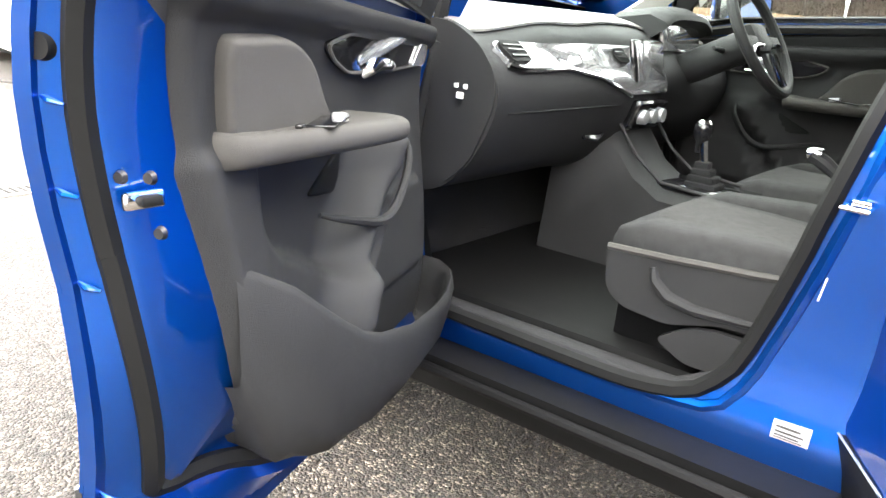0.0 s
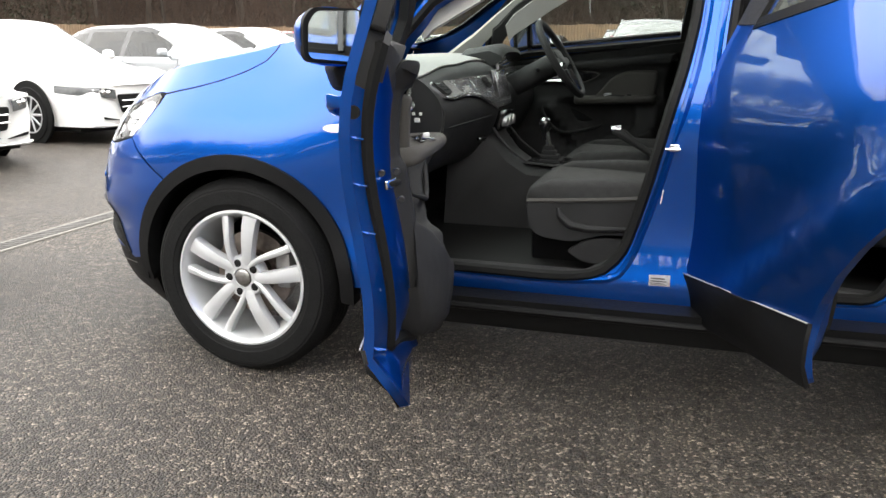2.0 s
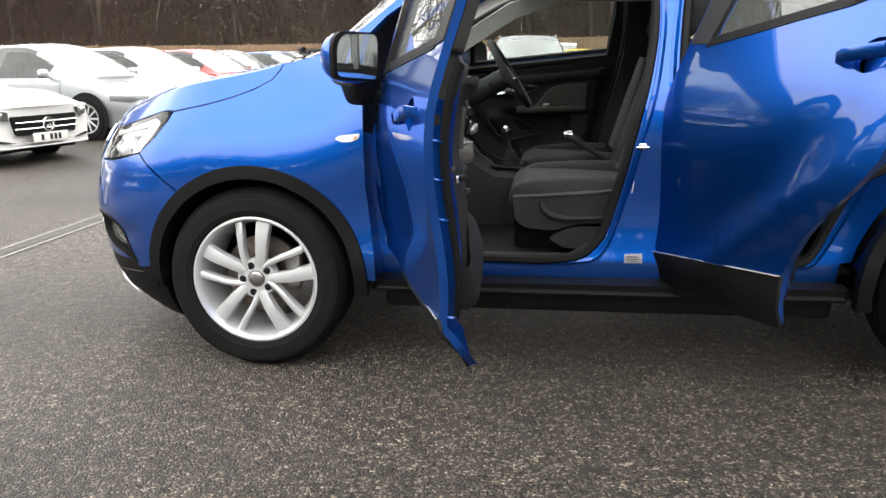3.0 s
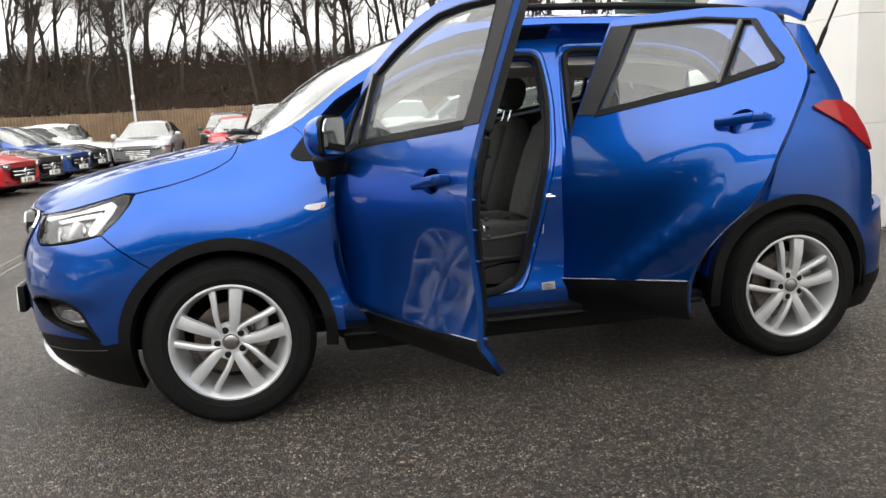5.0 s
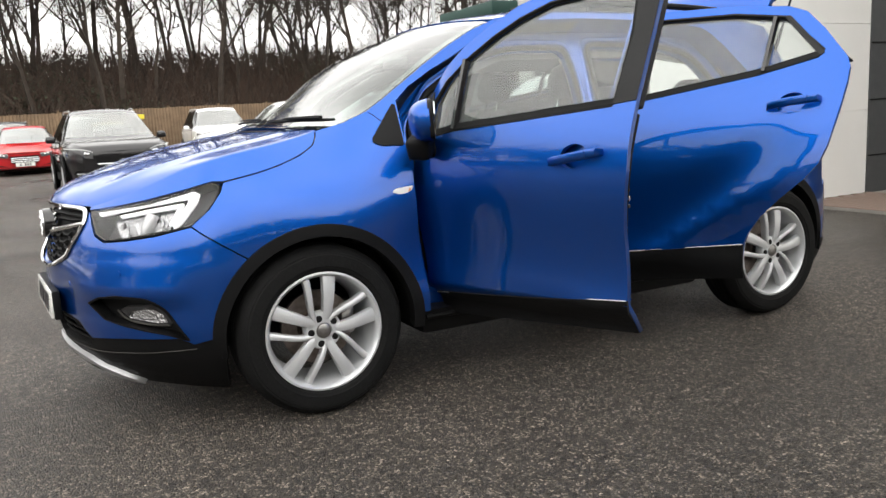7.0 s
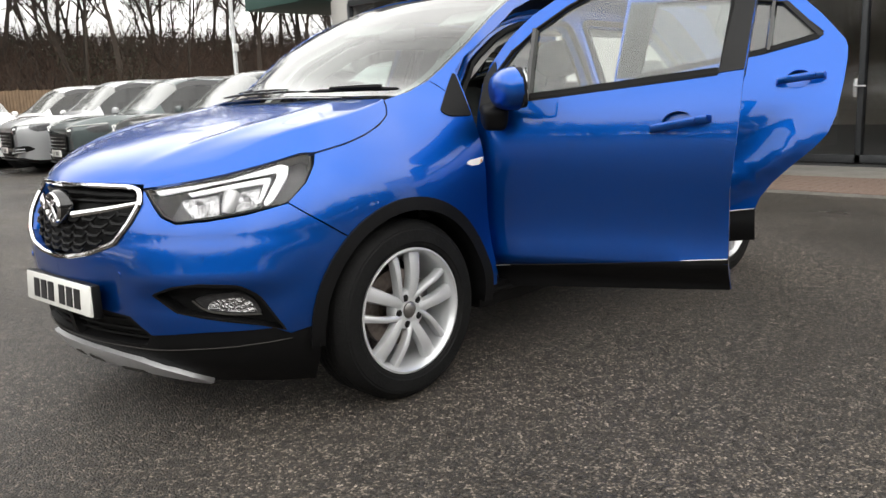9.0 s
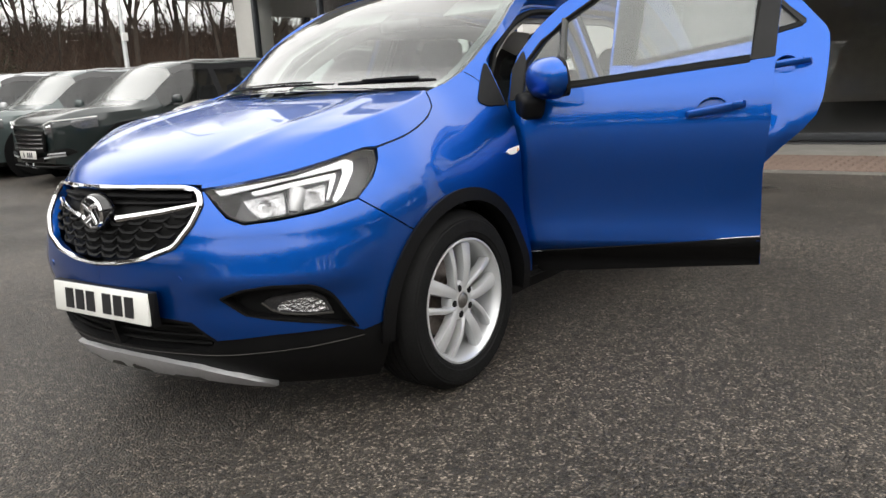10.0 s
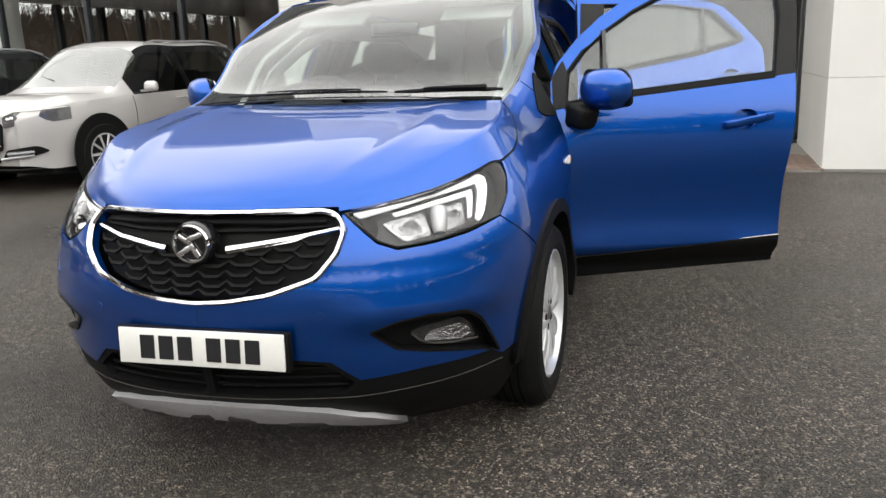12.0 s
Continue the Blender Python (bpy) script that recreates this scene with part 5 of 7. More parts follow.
dash = lofted("dashboard", dash_section, np.linspace(-.715, .715, 41), TRIM, car, "charcoal moulded dashboard", smooth=60)
bm = bmesh.new()
pad_ = [[bm.verts.new((x, y, float(np.interp(x, *zip(*[(q[0], q[1]) for q in dash_section(y)[:11]]))) + .004)) for x in np.linspace(.22, .585, 10)] for y in np.linspace(-.70, .70, 25)]
for a, b in zip(pad_, pad_[1:]):
    for k in range(9):
        bm.faces.new((a[k], a[k + 1], b[k + 1], b[k]))
r = bmesh.ops.extrude_face_region(bm, geom=bm.faces[:])
for v in r["geom"]:
    if isinstance(v, bmesh.types.BMVert):
        v.co.z += .006
bmesh.ops.recalc_face_normals(bm, faces=bm.faces[:])
part("dash_top", bm, DASHTOP, dash, "dashboard top in a grey paled for sky light")
end = [(.50, .70), (.575, .695), (.64, .76), (.685, .88), (.682, .95), (.63, 1.01), (.56, 1.045), (.48, 1.05)]
bm = bmesh.new()
f = bm.faces.new([bm.verts.new((x, -.722, z)) for x, z in rounded(end, .03)])
r = bmesh.ops.extrude_face_region(bm, geom=[f])
for v in r["geom"]:
    if isinstance(v, bmesh.types.BMVert):
        v.co.y += .02
bmesh.ops.recalc_face_normals(bm, faces=bm.faces[:])
part("end_panel", bm, TRIM, dash)
bm = block((.018, .006, .014), (.60, -.726, .895), .002)
box(bm, (.010, .006, .010), (.588, -.726, .915), .002)
box(bm, (.010, .006, .010), (.612, -.726, .915), .002)
part("airbag_switch", bm, WHITE, dash)
# glossy band, vents, screen, switches


def dash_at(y, z, off=0.0):
    """The dashboard's face at y and height z."""
    pts = np.array(dash_section(y)[5:25])
    o = np.argsort(pts[:, 1])
    x = np.interp(z, pts[o, 1], pts[o, 0])
    x2 = np.interp(z + .01, pts[o, 1], pts[o, 0])
    n = np.array((.01, 0, -(x2 - x)))
    n /= np.linalg.norm(n)
    return np.array((x, y, z)) - n * off, n


band = rounded([(-.66, .965), (-.60, .955), (-.40, .958), (-.25, .940), (-.12, .895), (.12, .895), (.12, 1.012), (-.20, 1.012), (-.66, 1.005)], .02)
shell("fascia_band", band, SCREEN, dash, form=dash_at, off=-.008, thick=.012, step=.04, label="glossy silver-grey fascia band")
bm = bmesh.new()
ribbon(bm, [(-.66, .962), (-.60, .952), (-.40, .955), (-.25, .937), (-.12, .892)], dash_at, .006, -.008, 6)
part("fascia_line", bm, CHROME, dash)
for y0, y1 in ((-.645, -.565), (-.155, -.105), (.10, .15)):
    vent = shell("air_vent", rounded([(y0, .965), (y1, .965), (y1, 1.003), (y0, 1.003)], .012), SEAL, dash, form=dash_at, off=-.016, thick=.012, step=.05)
    bm = bmesh.new()
    for k in range(3):
        ribbon(bm, [(y0 + .006, .974 + .010 * k), (y1 - .006, .974 + .010 * k)], dash_at, .002, -.018, 4)
    part("vane", bm, GLOSS, vent)
scr = part("display", block((.014, .20, .125), (.700, -.005, .975), .008, (0, -14, 0)), GLOSS, dash, "touch display in a black bezel")
part("display_glass", block((.004, .165, .10), (.7075, -.005, .977), .002, (0, -14, 0)), SCREEN, scr)
bm = bmesh.new()
for k in (-.05, 0, .05):
    box(bm, (.012, .032, .012), (.722, k, .90), .003, (0, -20, 0))
part("button_row", bm, CHROME, dash)
for k in (-.058, 0, .058):
    bm = lathe([(0, .026), (.019, .024), (.021, .0)], 20, "x", (.722, k - .002, .835))
    part("dial", bm, SATIN, dash)
part("control_panel", block((.03, .19, .085), (.715, 0, .838), .01, (0, 18, 0)), GLOSS, dash)
bm = bmesh.new()
tube(bm, [(.69, -.30, .79), (.70, -.25, .785), (.69, -.20, .79)], [.006, .010, .006], 6)
part("glovebox_catch", bm, GLOSS, dash)
bm = bmesh.new()
ribbon(bm, [(-.66, .865), (-.15, .865)], dash_at, .003, .001, 4)
part("glovebox_gap", bm, SEAL, dash)
# instrument hood
hood = [(.42, 1.06), (.60, 1.06), (.66, 1.10), (.655, 1.115), (.60, 1.135), (.48, 1.115)]
lofted("instrument_hood", lambda y: [(x, z - .12 * ((y - .37) / .20) ** 4 * .3) for x, z in hood], np.linspace(.18, .56, 13), TRIM, dash, smooth=60)
part("instrument_panel", block((.02, .30, .10), (.625, .37, 1.05), .01, (0, -12, 0)), SCREEN, dash)
# console


def console_section(y):
    t = 1 - .15 * (abs(y) / .13) ** 4
    return [(x, .42 + (z - .42) * t) for x, z in ((.50, .42), (.52, .80), (.70, .80), (.76, .72), (.84, .665), (1.02, .655), (1.24, .665), (1.45, .68), (1.46, .42))]


cons = lofted("centre_console", console_section, np.linspace(-.125, .125, 9), TRIM, car, "charcoal centre console", smooth=50)
part("console_top", block((.30, .17, .012), (.90, 0, .668), .005, (0, 2, 0)), GLOSS, cons)
for s_ in SIDES:
    bm = bmesh.new()
    tube(bm, [(.70, .118 * s_, .815), (.76, .118 * s_, .74), (.84, .118 * s_, .682), (1.02, .118 * s_, .668)], .005, 6)
    part("console_edge", bm, TRIM, cons)
bm = bmesh.new()
for i in range(4):
    a = .055 - .010 * i
    box(bm, (a * 1.6, a * 1.5, .02), (.915 - .004 * i, 0, .675 + .018 * i), .006)
part("gear_gaiter", bm, CARPET, cons)
bm = bmesh.new()
tube(bm, [(.905, 0, .73), (.890, 0, .80)], .011, 10)
gear = part("gear_lever", bm, CHROME, cons, "gear lever with a chrome-topped knob")
bm = lathe([(0, .058), (.016, .056), (.024, .044), (.026, .030), (.022, .010), (.014, .0), (.012, -.03)], 20, "z", (.885, 0, .79))
part("knob", bm, GLOSS, gear)
bm = lathe([(0, .0605), (.014, .0585), (.021, .050), (.020, .049)], 20, "z", (.885, 0, .79))
part("knob_top", bm, CHROME, gear)
bm = bmesh.new()
tube(bm, [(1.34, .05, .69), (1.25, .05, .745), (1.19, .05, .785), (1.155, .05, .802)], [.012, .014, .020, .018], 10)
hb = part("hand_brake", bm, TRIM, cons)
bm = lathe([(0, -.008), (.012, -.006), (.016, .006), (.017, .03)], 14, "x", (1.150, .05, .804))
part("hand_brake_tip", bm, CHROME, hb)


# steering wheel
sw = pose(.875, .366, 1.07, 0, 58, 0)
bm = bmesh.new()
ringp = [(.178 * math.cos(q), .178 * math.sin(q), 0) for q in np.linspace(0, 2 * math.pi, 40)]
tube(bm, ringp, .016, 10, caps=False)
for v in bm.verts:
    v.co = sw @ v.co
wheel_ = part("steering_wheel", bm, TRIM, car, "leather-rimmed steering wheel")
bm = bmesh.new()
box(bm, (.10, .13, .05), (0, 0, -.015), .022)
for q in (90, -90):
    box(bm, (.035, .14, .018), (.012, .1 * math.copysign(1, q), -.004), .006)
box(bm, (.12, .05, .018), (.11, 0, -.004), .006)
for v in bm.verts:
    v.co = sw @ v.co
part("hub", bm, TRIM, wheel_)
bm = bmesh.new()
for s_ in SIDES:
    tube(bm, [(.03, .05 * s_, .012), (.028, .11 * s_, .010), (.05, .155 * s_, .006)], .006, 6)
    tube(bm, [(.06, .022 * s_, .012), (.16, .020 * s_, .010)], .005, 6)
for v in bm.verts:
    v.co = sw @ v.co
part("spoke_trim", bm, CHROME, wheel_)
bm = bmesh.new()
tube(bm, [(.62, .366, .93), (.85, .366, 1.05)], .05, 12)
tube(bm, [(.78, .366, 1.02), (.80, .20, 1.03)], [.010, .006], 8)
tube(bm, [(.78, .366, 1.02), (.80, .54, 1.03)], [.010, .006], 8)
part("steering_column", bm, TRIM, wheel_)


# seats
def cushion(name, rows_, mat, parent, label="", k=18):
    """A padded block: rows of (centre, half width, half depth, roundness) joined along a line of centres; each row's section lies square on d."""
    verts, faces = [], []
    for c, u, v, hu, hv in rows_:
        c, u, v = np.array(c), np.array(u), np.array(v)
        for i in range(k):
            q = 2 * math.pi * i / k
            a, b = math.cos(q), math.sin(q)
            a, b = math.copysign(abs(a) ** .45, a), math.copysign(abs(b) ** .45, b)
            verts.append(c + u * a * hu + v * b * hv)
    m = len(rows_)
    for r in range(m - 1):
        faces += [[r * k + i, r * k + (i + 1) % k, r * k + k + (i + 1) % k, r * k + k + i] for i in range(k)]
    faces += [list(range(k))[::-1], list(range((m - 1) * k, m * k))]
    return mesh(name, verts, faces, mat, parent, label, smooth=70)


def seat(y0, side):
    Y, Z, X = (0, 1, 0), (0, 0, 1), (1, 0, 0)
    base = part("front_seat", block((.50, .40, .16), (1.20, y0, .47), .03), PLASTIC, car, "front seat in ribbed charcoal cloth")
    cushion("cushion", [((.930, y0, .610), Y, Z, .20, .02), ((.940, y0, .615), Y, Z, .235, .05), ((.985, y0, .620), Y, Z, .25, .068), ((1.15, y0, .615), Y, Z, .255, .07), ((1.36, y0, .605), Y, Z, .25, .07), ((1.48, y0, .60), Y, Z, .22, .06)], CLOTH, base)
    cushion("centre_panel", [((.950, y0, .63), Y, Z, .12, .040), ((.995, y0, .655), Y, Z, .15, .040), ((1.15, y0, .648), Y, Z, .155, .042), ((1.34, y0, .635), Y, Z, .15, .045)], CLOTH2, base)
    for s_ in SIDES:
        cushion("side_bolster", [((.950, y0 + .205 * s_, .635), Y, Z, .035, .035), ((1.02, y0 + .215 * s_, .650), Y, Z, .045, .048), ((1.20, y0 + .222 * s_, .660), Y, Z, .048, .050), ((1.36, y0 + .218 * s_, .660), Y, Z, .045, .05)], CLOTH, base)
        bm = bmesh.new()
        yy = y0 + .262 * s_
        vs = rounded([(.948, .632), (.958, .545), (.995, .515), (1.10, .505), (1.20, .535), (1.42, .54), (1.44, .675), (1.20, .645)], .022, 4)
        f = bm.faces.new([bm.verts.new((x, yy - .012 * s_, z)) for x, z in vs])
        r = bmesh.ops.extrude_face_region(bm, geom=[f])
        for v in r["geom"]:
            if isinstance(v, bmesh.types.BMVert):
                v.co.y += .026 * s_
        bmesh.ops.recalc_face_normals(bm, faces=bm.faces[:])
        side_ = part("seat_side", bm, TRIM, base)
        bm = bmesh.new()
        tube(bm, [(1.055, yy + .016 * s_, .616), (1.062, yy + .018 * s_, .590), (1.095, yy + .018 * s_, .563), (1.15, yy + .018 * s_, .553), (1.25, yy + .017 * s_, .556), (1.34, yy + .012 * s_, .562)], [.007, .012, .014, .012, .008, .004], 8)
        part("lever", bm, TRIM, side_)
        bm = bmesh.new()
        tube(bm, [(.95, yy + .010 * s_, .633), (1.08, yy + .014 * s_, .641), (1.25, yy + .012 * s_, .653), (1.43, yy + .01 * s_, .672)], .008, 6)
        part("piping", bm, TRIM2, side_)
        bm = bmesh.new()
        vs = rounded([(1.085, .475), (1.15, .515), (1.20, .524), (1.42, .524), (1.44, .44), (1.15, .44)], .018, 4)
        f = bm.faces.new([bm.verts.new((x, yy + .004 * s_, z)) for x, z in vs])
        r = bmesh.ops.extrude_face_region(bm, geom=[f])
        for v in r["geom"]:
            if isinstance(v, bmesh.types.BMVert):
                v.co.y += .02 * s_
        bmesh.ops.recalc_face_normals(bm, faces=bm.faces[:])
        part("rail_cover", bm, TRIM, side_)
    d = np.array((.30, 0, .95)) / np.linalg.norm((.30, 0, .95))
    e = np.array((.95, 0, -.30)) / np.linalg.norm((.95, 0, -.30))
    back = [((1.43, y0, .62), Y, e, .20, .05)] + [(tuple(np.array((1.445, y0, .66)) + d * t), Y, e, w, q) for t, w, q in ((.05, .235, .07), (.20, .25, .075), (.38, .245, .07), (.48, .21, .06), (.535, .15, .04))]
    cushion("backrest", back, CLOTH, base)
    cushion("back_panel", [(tuple(np.array((1.405, y0, .68)) + d * t), Y, e, w, .05) for t, w in ((.03, .13), (.2, .14), (.38, .13), (.47, .10))], CLOTH2, base)
    head = cushion("headrest", [(tuple(np.array((1.57, y0, 1.225)) + d * t), Y, e, w, q) for t, w, q in ((0, .09, .035), (.03, .125, .055), (.10, .13, .06), (.15, .12, .05), (.175, .08, .03))], CLOTH, base)
    for s_ in SIDES:
        bm = bmesh.new()
        tube(bm, [tuple(np.array((1.545, y0 + .06 * s_, 1.12)) + d * t) for t in (0, .13)], .007, 8)
        part("headrest_post", bm, CHROME, base)


seat(-.36, 1)
seat(.36, -1)
Y, Z = (0, 1, 0), (0, 0, 1)
bench = cushion("rear_bench", [((1.78, 0, .60), Y, Z, .60, .05), ((1.82, 0, .61), Y, Z, .63, .08), ((2.05, 0, .61), Y, Z, .63, .09), ((2.28, 0, .60), Y, Z, .62, .08)], CLOTH, car, "charcoal cloth rear bench")
dd = np.array((.34, 0, .94))
ee = np.array((.94, 0, -.34))
cushion("bench_back", [(tuple(np.array((2.25, 0, .64)) + dd * t), Y, ee, w, q) for t, w, q in ((0, .60, .06), (.06, .62, .075), (.40, .61, .07), (.50, .58, .05))], CLOTH, bench)
for y0 in (-.36, .36):
    cushion("headrest", [(tuple(np.array((2.42, y0, 1.13)) + dd * t), Y, ee, w, q) for t, w, q in ((0, .09, .03), (.03, .12, .05), (.12, .12, .05), (.16, .09, .03))], CLOTH, bench)
part("rear_view_mirror", block((.03, .22, .06), (.78, .0, 1.44), .015, (0, 0, 8)), GLOSS, car)
for y0 in (-.36, .36):
    part("sun_visor", block((.015, .34, .13), (.93, y0, 1.50), .006, (0, 62, 0)), LINER, car)
for side in SIDES:
    shell("pillar_trim", [(1.42, .44), (1.55, .44), (1.535, 1.1), (1.575, 1.53), (1.44, 1.53), (1.44, 1.1)], TRIM, car, off=.17, thick=.015, step=.2, side=side)
    shell("screen_pillar_trim", [(.17, 1.115), (.33, 1.225), (.58, 1.378), (.86, 1.512), (1.0, 1.565), (1.06, 1.545), (.90, 1.49), (.735, 1.404), (.60, 1.34), (.50, 1.28), (.40, 1.20), (.38, 1.08), (.20, 1.08)], LINER, car, off=.13, thick=.02, step=.12, side=side)
    shell("cant_trim", [(.55, 1.22), (.9, 1.42), (1.1, 1.49), (2.0, 1.49), (2.5, 1.42), (2.8, 1.35), (2.8, 1.52), (2.0, 1.57), (1.1, 1.555), (.86, 1.49), (.52, 1.29)], LINER, car, off=.176, thick=.012, step=.2, side=side)
    shell("boot_side", [(2.46, .55), (2.95, .55), (2.95, 1.10), (2.80, 1.50), (2.42, 1.50), (2.50, 1.30)], TRIM, car, off=.12, thick=.02, step=.2, side=side)

for ob in list(car.children_recursive):
    if ob.type == "MESH":
        m, up = ob.matrix_basis.copy(), ob.parent
        while up is not car:
            m, up = up.matrix_basis @ m, up.parent
        back_ = m.inverted()
        for v in ob.data.vertices:
            v.co = back_ @ askew(m @ v.co)

# ---- ground ----
def asphalt():
    """Damp asphalt: dark binder, pale chippings, broad patches of wet and dry."""
    m = bpy.data.materials.new("damp_asphalt")
    m.use_nodes = True
    n, l = m.node_tree.nodes, m.node_tree.links
    b = n["Principled BSDF"]
    at = n.new("ShaderNodeTexCoord")
    stone = n.new("ShaderNodeTexVoronoi")
    stone.inputs["Scale"].default_value = 132
    l.new(at.outputs["Object"], stone.inputs["Vector"])
    grit = n.new("ShaderNodeTexNoise")
    grit.inputs["Scale"].default_value, grit.inputs["Detail"].default_value = 140, 4
    l.new(at.outputs["Object"], grit.inputs["Vector"])
    patch = n.new("ShaderNodeTexNoise")
    patch.inputs["Scale"].default_value, patch.inputs["Detail"].default_value = .45, 6
    l.new(at.outputs["Object"], patch.inputs["Vector"])
    ramp_ = n.new("ShaderNodeValToRGB")
    e = ramp_.color_ramp.elements
    e[0].position, e[0].color = .0, (.012, .0098, .0078, 1)
    e[1].position, e[1].color = 1.0, (.31, .26, .21, 1)
    mid = e.new(.66)
    mid.color = (.037, .0300, .0232, 1)
    l.new(stone.outputs["Color"], ramp_.inputs[0])
    mix = n.new("ShaderNodeMix")
    mix.data_type, mix.blend_type = "RGBA", "MULTIPLY"
    mix.inputs[0].default_value = 1
    tone = n.new("ShaderNodeMapRange")
    tone.inputs[1].default_value, tone.inputs[2].default_value, tone.inputs[3].default_value, tone.inputs[4].default_value = .32, .68, .55, 1.5
    l.new(patch.outputs[0], tone.inputs[0])
    clump = n.new("ShaderNodeTexNoise")
    clump.inputs["Scale"].default_value, clump.inputs["Detail"].default_value = 22, 5
    l.new(at.outputs["Object"], clump.inputs["Vector"])
    mottle = n.new("ShaderNodeMapRange")
    mottle.inputs[1].default_value, mottle.inputs[2].default_value, mottle.inputs[3].default_value, mottle.inputs[4].default_value = .34, .66, .5, 1.5
    l.new(clump.outputs[0], mottle.inputs[0])
    both = n.new("ShaderNodeMath")
    both.operation = "MULTIPLY"
    l.new(tone.outputs[0], both.inputs[0])
    l.new(mottle.outputs[0], both.inputs[1])
    l.new(ramp_.outputs[0], mix.inputs[6])
    l.new(both.outputs[0], mix.inputs[7])
    l.new(mix.outputs[2], b.inputs["Base Color"])
    wet = n.new("ShaderNodeMapRange")
    wet.inputs[1].default_value, wet.inputs[2].default_value, wet.inputs[3].default_value, wet.inputs[4].default_value = .35, .65, .27, .52
    l.new(patch.outputs[0], wet.inputs[0])
    l.new(wet.outputs[0], b.inputs["Roughness"])
    b.inputs["Specular IOR Level"].default_value = .5
    add = n.new("ShaderNodeMath")
    add.operation = "MULTIPLY_ADD"
    add.inputs[1].default_value = 1.6
    l.new(stone.outputs["Distance"], add.inputs[0])
    l.new(grit.outputs[0], add.inputs[2])
    bump = n.new("ShaderNodeBump")
    bump.inputs["Strength"].default_value, bump.inputs["Distance"].default_value = 1.0, .008
    bump.invert = True
    l.new(add.outputs[0], bump.inputs["Height"])
    l.new(bump.outputs[0], b.inputs["Normal"])
    return m


ASPHALT = asphalt()
bm = bmesh.new()
bmesh.ops.create_grid(bm, x_segments=8, y_segments=8, size=450)
tagged(part("ground", bm, ASPHALT), "dark damp asphalt of a car park", "asphalt", kind="structure")
STONE = material("pale_chippings", (.22, .20, .17), .7, vary=.4)
rng = random.Random(4)
vs, fs = [], []
for _ in range(420):
    x, y, s = rng.uniform(-4.5, 4), rng.uniform(-4.5, .2), rng.uniform(.002, .006)
    b0 = len(vs)
    vs += [(x - s, y - s * .6, -.001), (x + s, y - s, -.001), (x + s * .8, y + s, -.001), (x - s * .7, y + s * .8, -.001), (x, y, s * 1.1)]
    fs += [[b0, b0 + 1, b0 + 4], [b0 + 1, b0 + 2, b0 + 4], [b0 + 2, b0 + 3, b0 + 4], [b0 + 3, b0, b0 + 4]]
tagged(mesh("loose_chippings", vs, fs, STONE, smooth=0), "scattered pale stone chips on the asphalt", "gravel", kind="stuff")
# drain channel
IRON = material("weathered_cast_iron", (.10, .095, .09), .55, .6, vary=.3, bump=.3)
CONC = material("weathered_concrete", (.22, .21, .19), .85, vary=.25, scale=3, bump=.4)
drain = thing("drain_channel", "long iron drain grating set in the asphalt", "drain", pose(-2.29, -6, 0))
bm = bmesh.new()
for x in (-.075, .075):
    box(bm, (.022, 26, .012), (x, 13, .002), .002)
part("channel_edge", bm, CONC, drain)
part("channel_bed", block((.13, 26, .004), (0, 13, .001)), SEAL, drain)
vs, fs = [], []
for i in range(640):
    y, b0 = .02 + i * .040, len(vs)
    vs += [(-.064, y, .003), (.064, y, .003), (.064, y + .022, .003), (-.064, y + .022, .003), (-.064, y, .009), (.064, y, .009), (.064, y + .022, .009), (-.064, y + .022, .009)]
    fs += [[b0 + k for k in f] for f in ((4, 5, 6, 7), (0, 1, 5, 4), (2, 3, 7, 6), (1, 2, 6, 5), (3, 0, 4, 7))]
tagged(mesh("grating", vs, fs, IRON, drain, smooth=0), kind="stuff")

# ---- showroom ----
RENDERW = material("white_painted_cladding", (.80, .79, .76), .5, vary=.05, scale=1.2, bump=.05, fine=200)
GREYW = material("pale_grey_render", (.50, .49, .46), .8, vary=.08, scale=1.5, bump=.2)
FRAME = material("dark_grey_window_frame", (.035, .038, .042), .4, .2)
DARKP = material("dark_grey_panels", (.07, .072, .075), .5, vary=.1)
GREEN = material("dark_green_canopy_edge", (.02, .06, .05), .5)
INSIDE = material("showroom_wall", (.45, .41, .36), .8, vary=.1)
SHOP = glass("showroom_glass", (.90, .92, .91), 0, .95, 1.5)
BRICKP = material("brown_block_paving", (.17, .12, .095), .8, vary=.3, scale=30, bump=.5, fine=120)

shop = thing("showroom", "single-storey car showroom with white clad walls and dark glazing", "building", pose(8.72, 4, 0), kind="structure")


def wall(name, size, at, mat, bevel=.0, parent=shop, label=""):
    return part(name, block(size, (at[0] - 8.72, at[1] - 4, at[2]), bevel), mat, parent, label)


# projecting white walls, clad in long sheets
for nm, (x0, x1), (y0, y1) in (("white_wall", (5.17, 7.42), (2.0, 3.02)), ("white_wall", (6.22, 9.2), (-9.0, -2.58))):
    core = wall(nm, (x1 - x0 - .04, y1 - y0 - .04, 4.4), ((x0 + x1) / 2, (y0 + y1) / 2, 2.2), RENDERW, 0, shop, "white clad wall")
    for i in range(5):
        z0 = .03 + i * .93
        bm = block((x1 - x0, y1 - y0, .926), ((x0 + x1) / 2 - 8.72, (y0 + y1) / 2 - 4, z0 + .465), .003, (0, 0, 0), 1)
        part("cladding_sheet", bm, RENDERW, core)
    part("plinth", block((x1 - x0 + .02, y1 - y0 + .02, .03), ((x0 + x1) / 2 - 8.72, (y0 + y1) / 2 - 4, .016)), CONC, core)
wall("dark_panel", (1.3, .06, 4.4), (8.08, 2.02, 2.2), DARKP, .005)
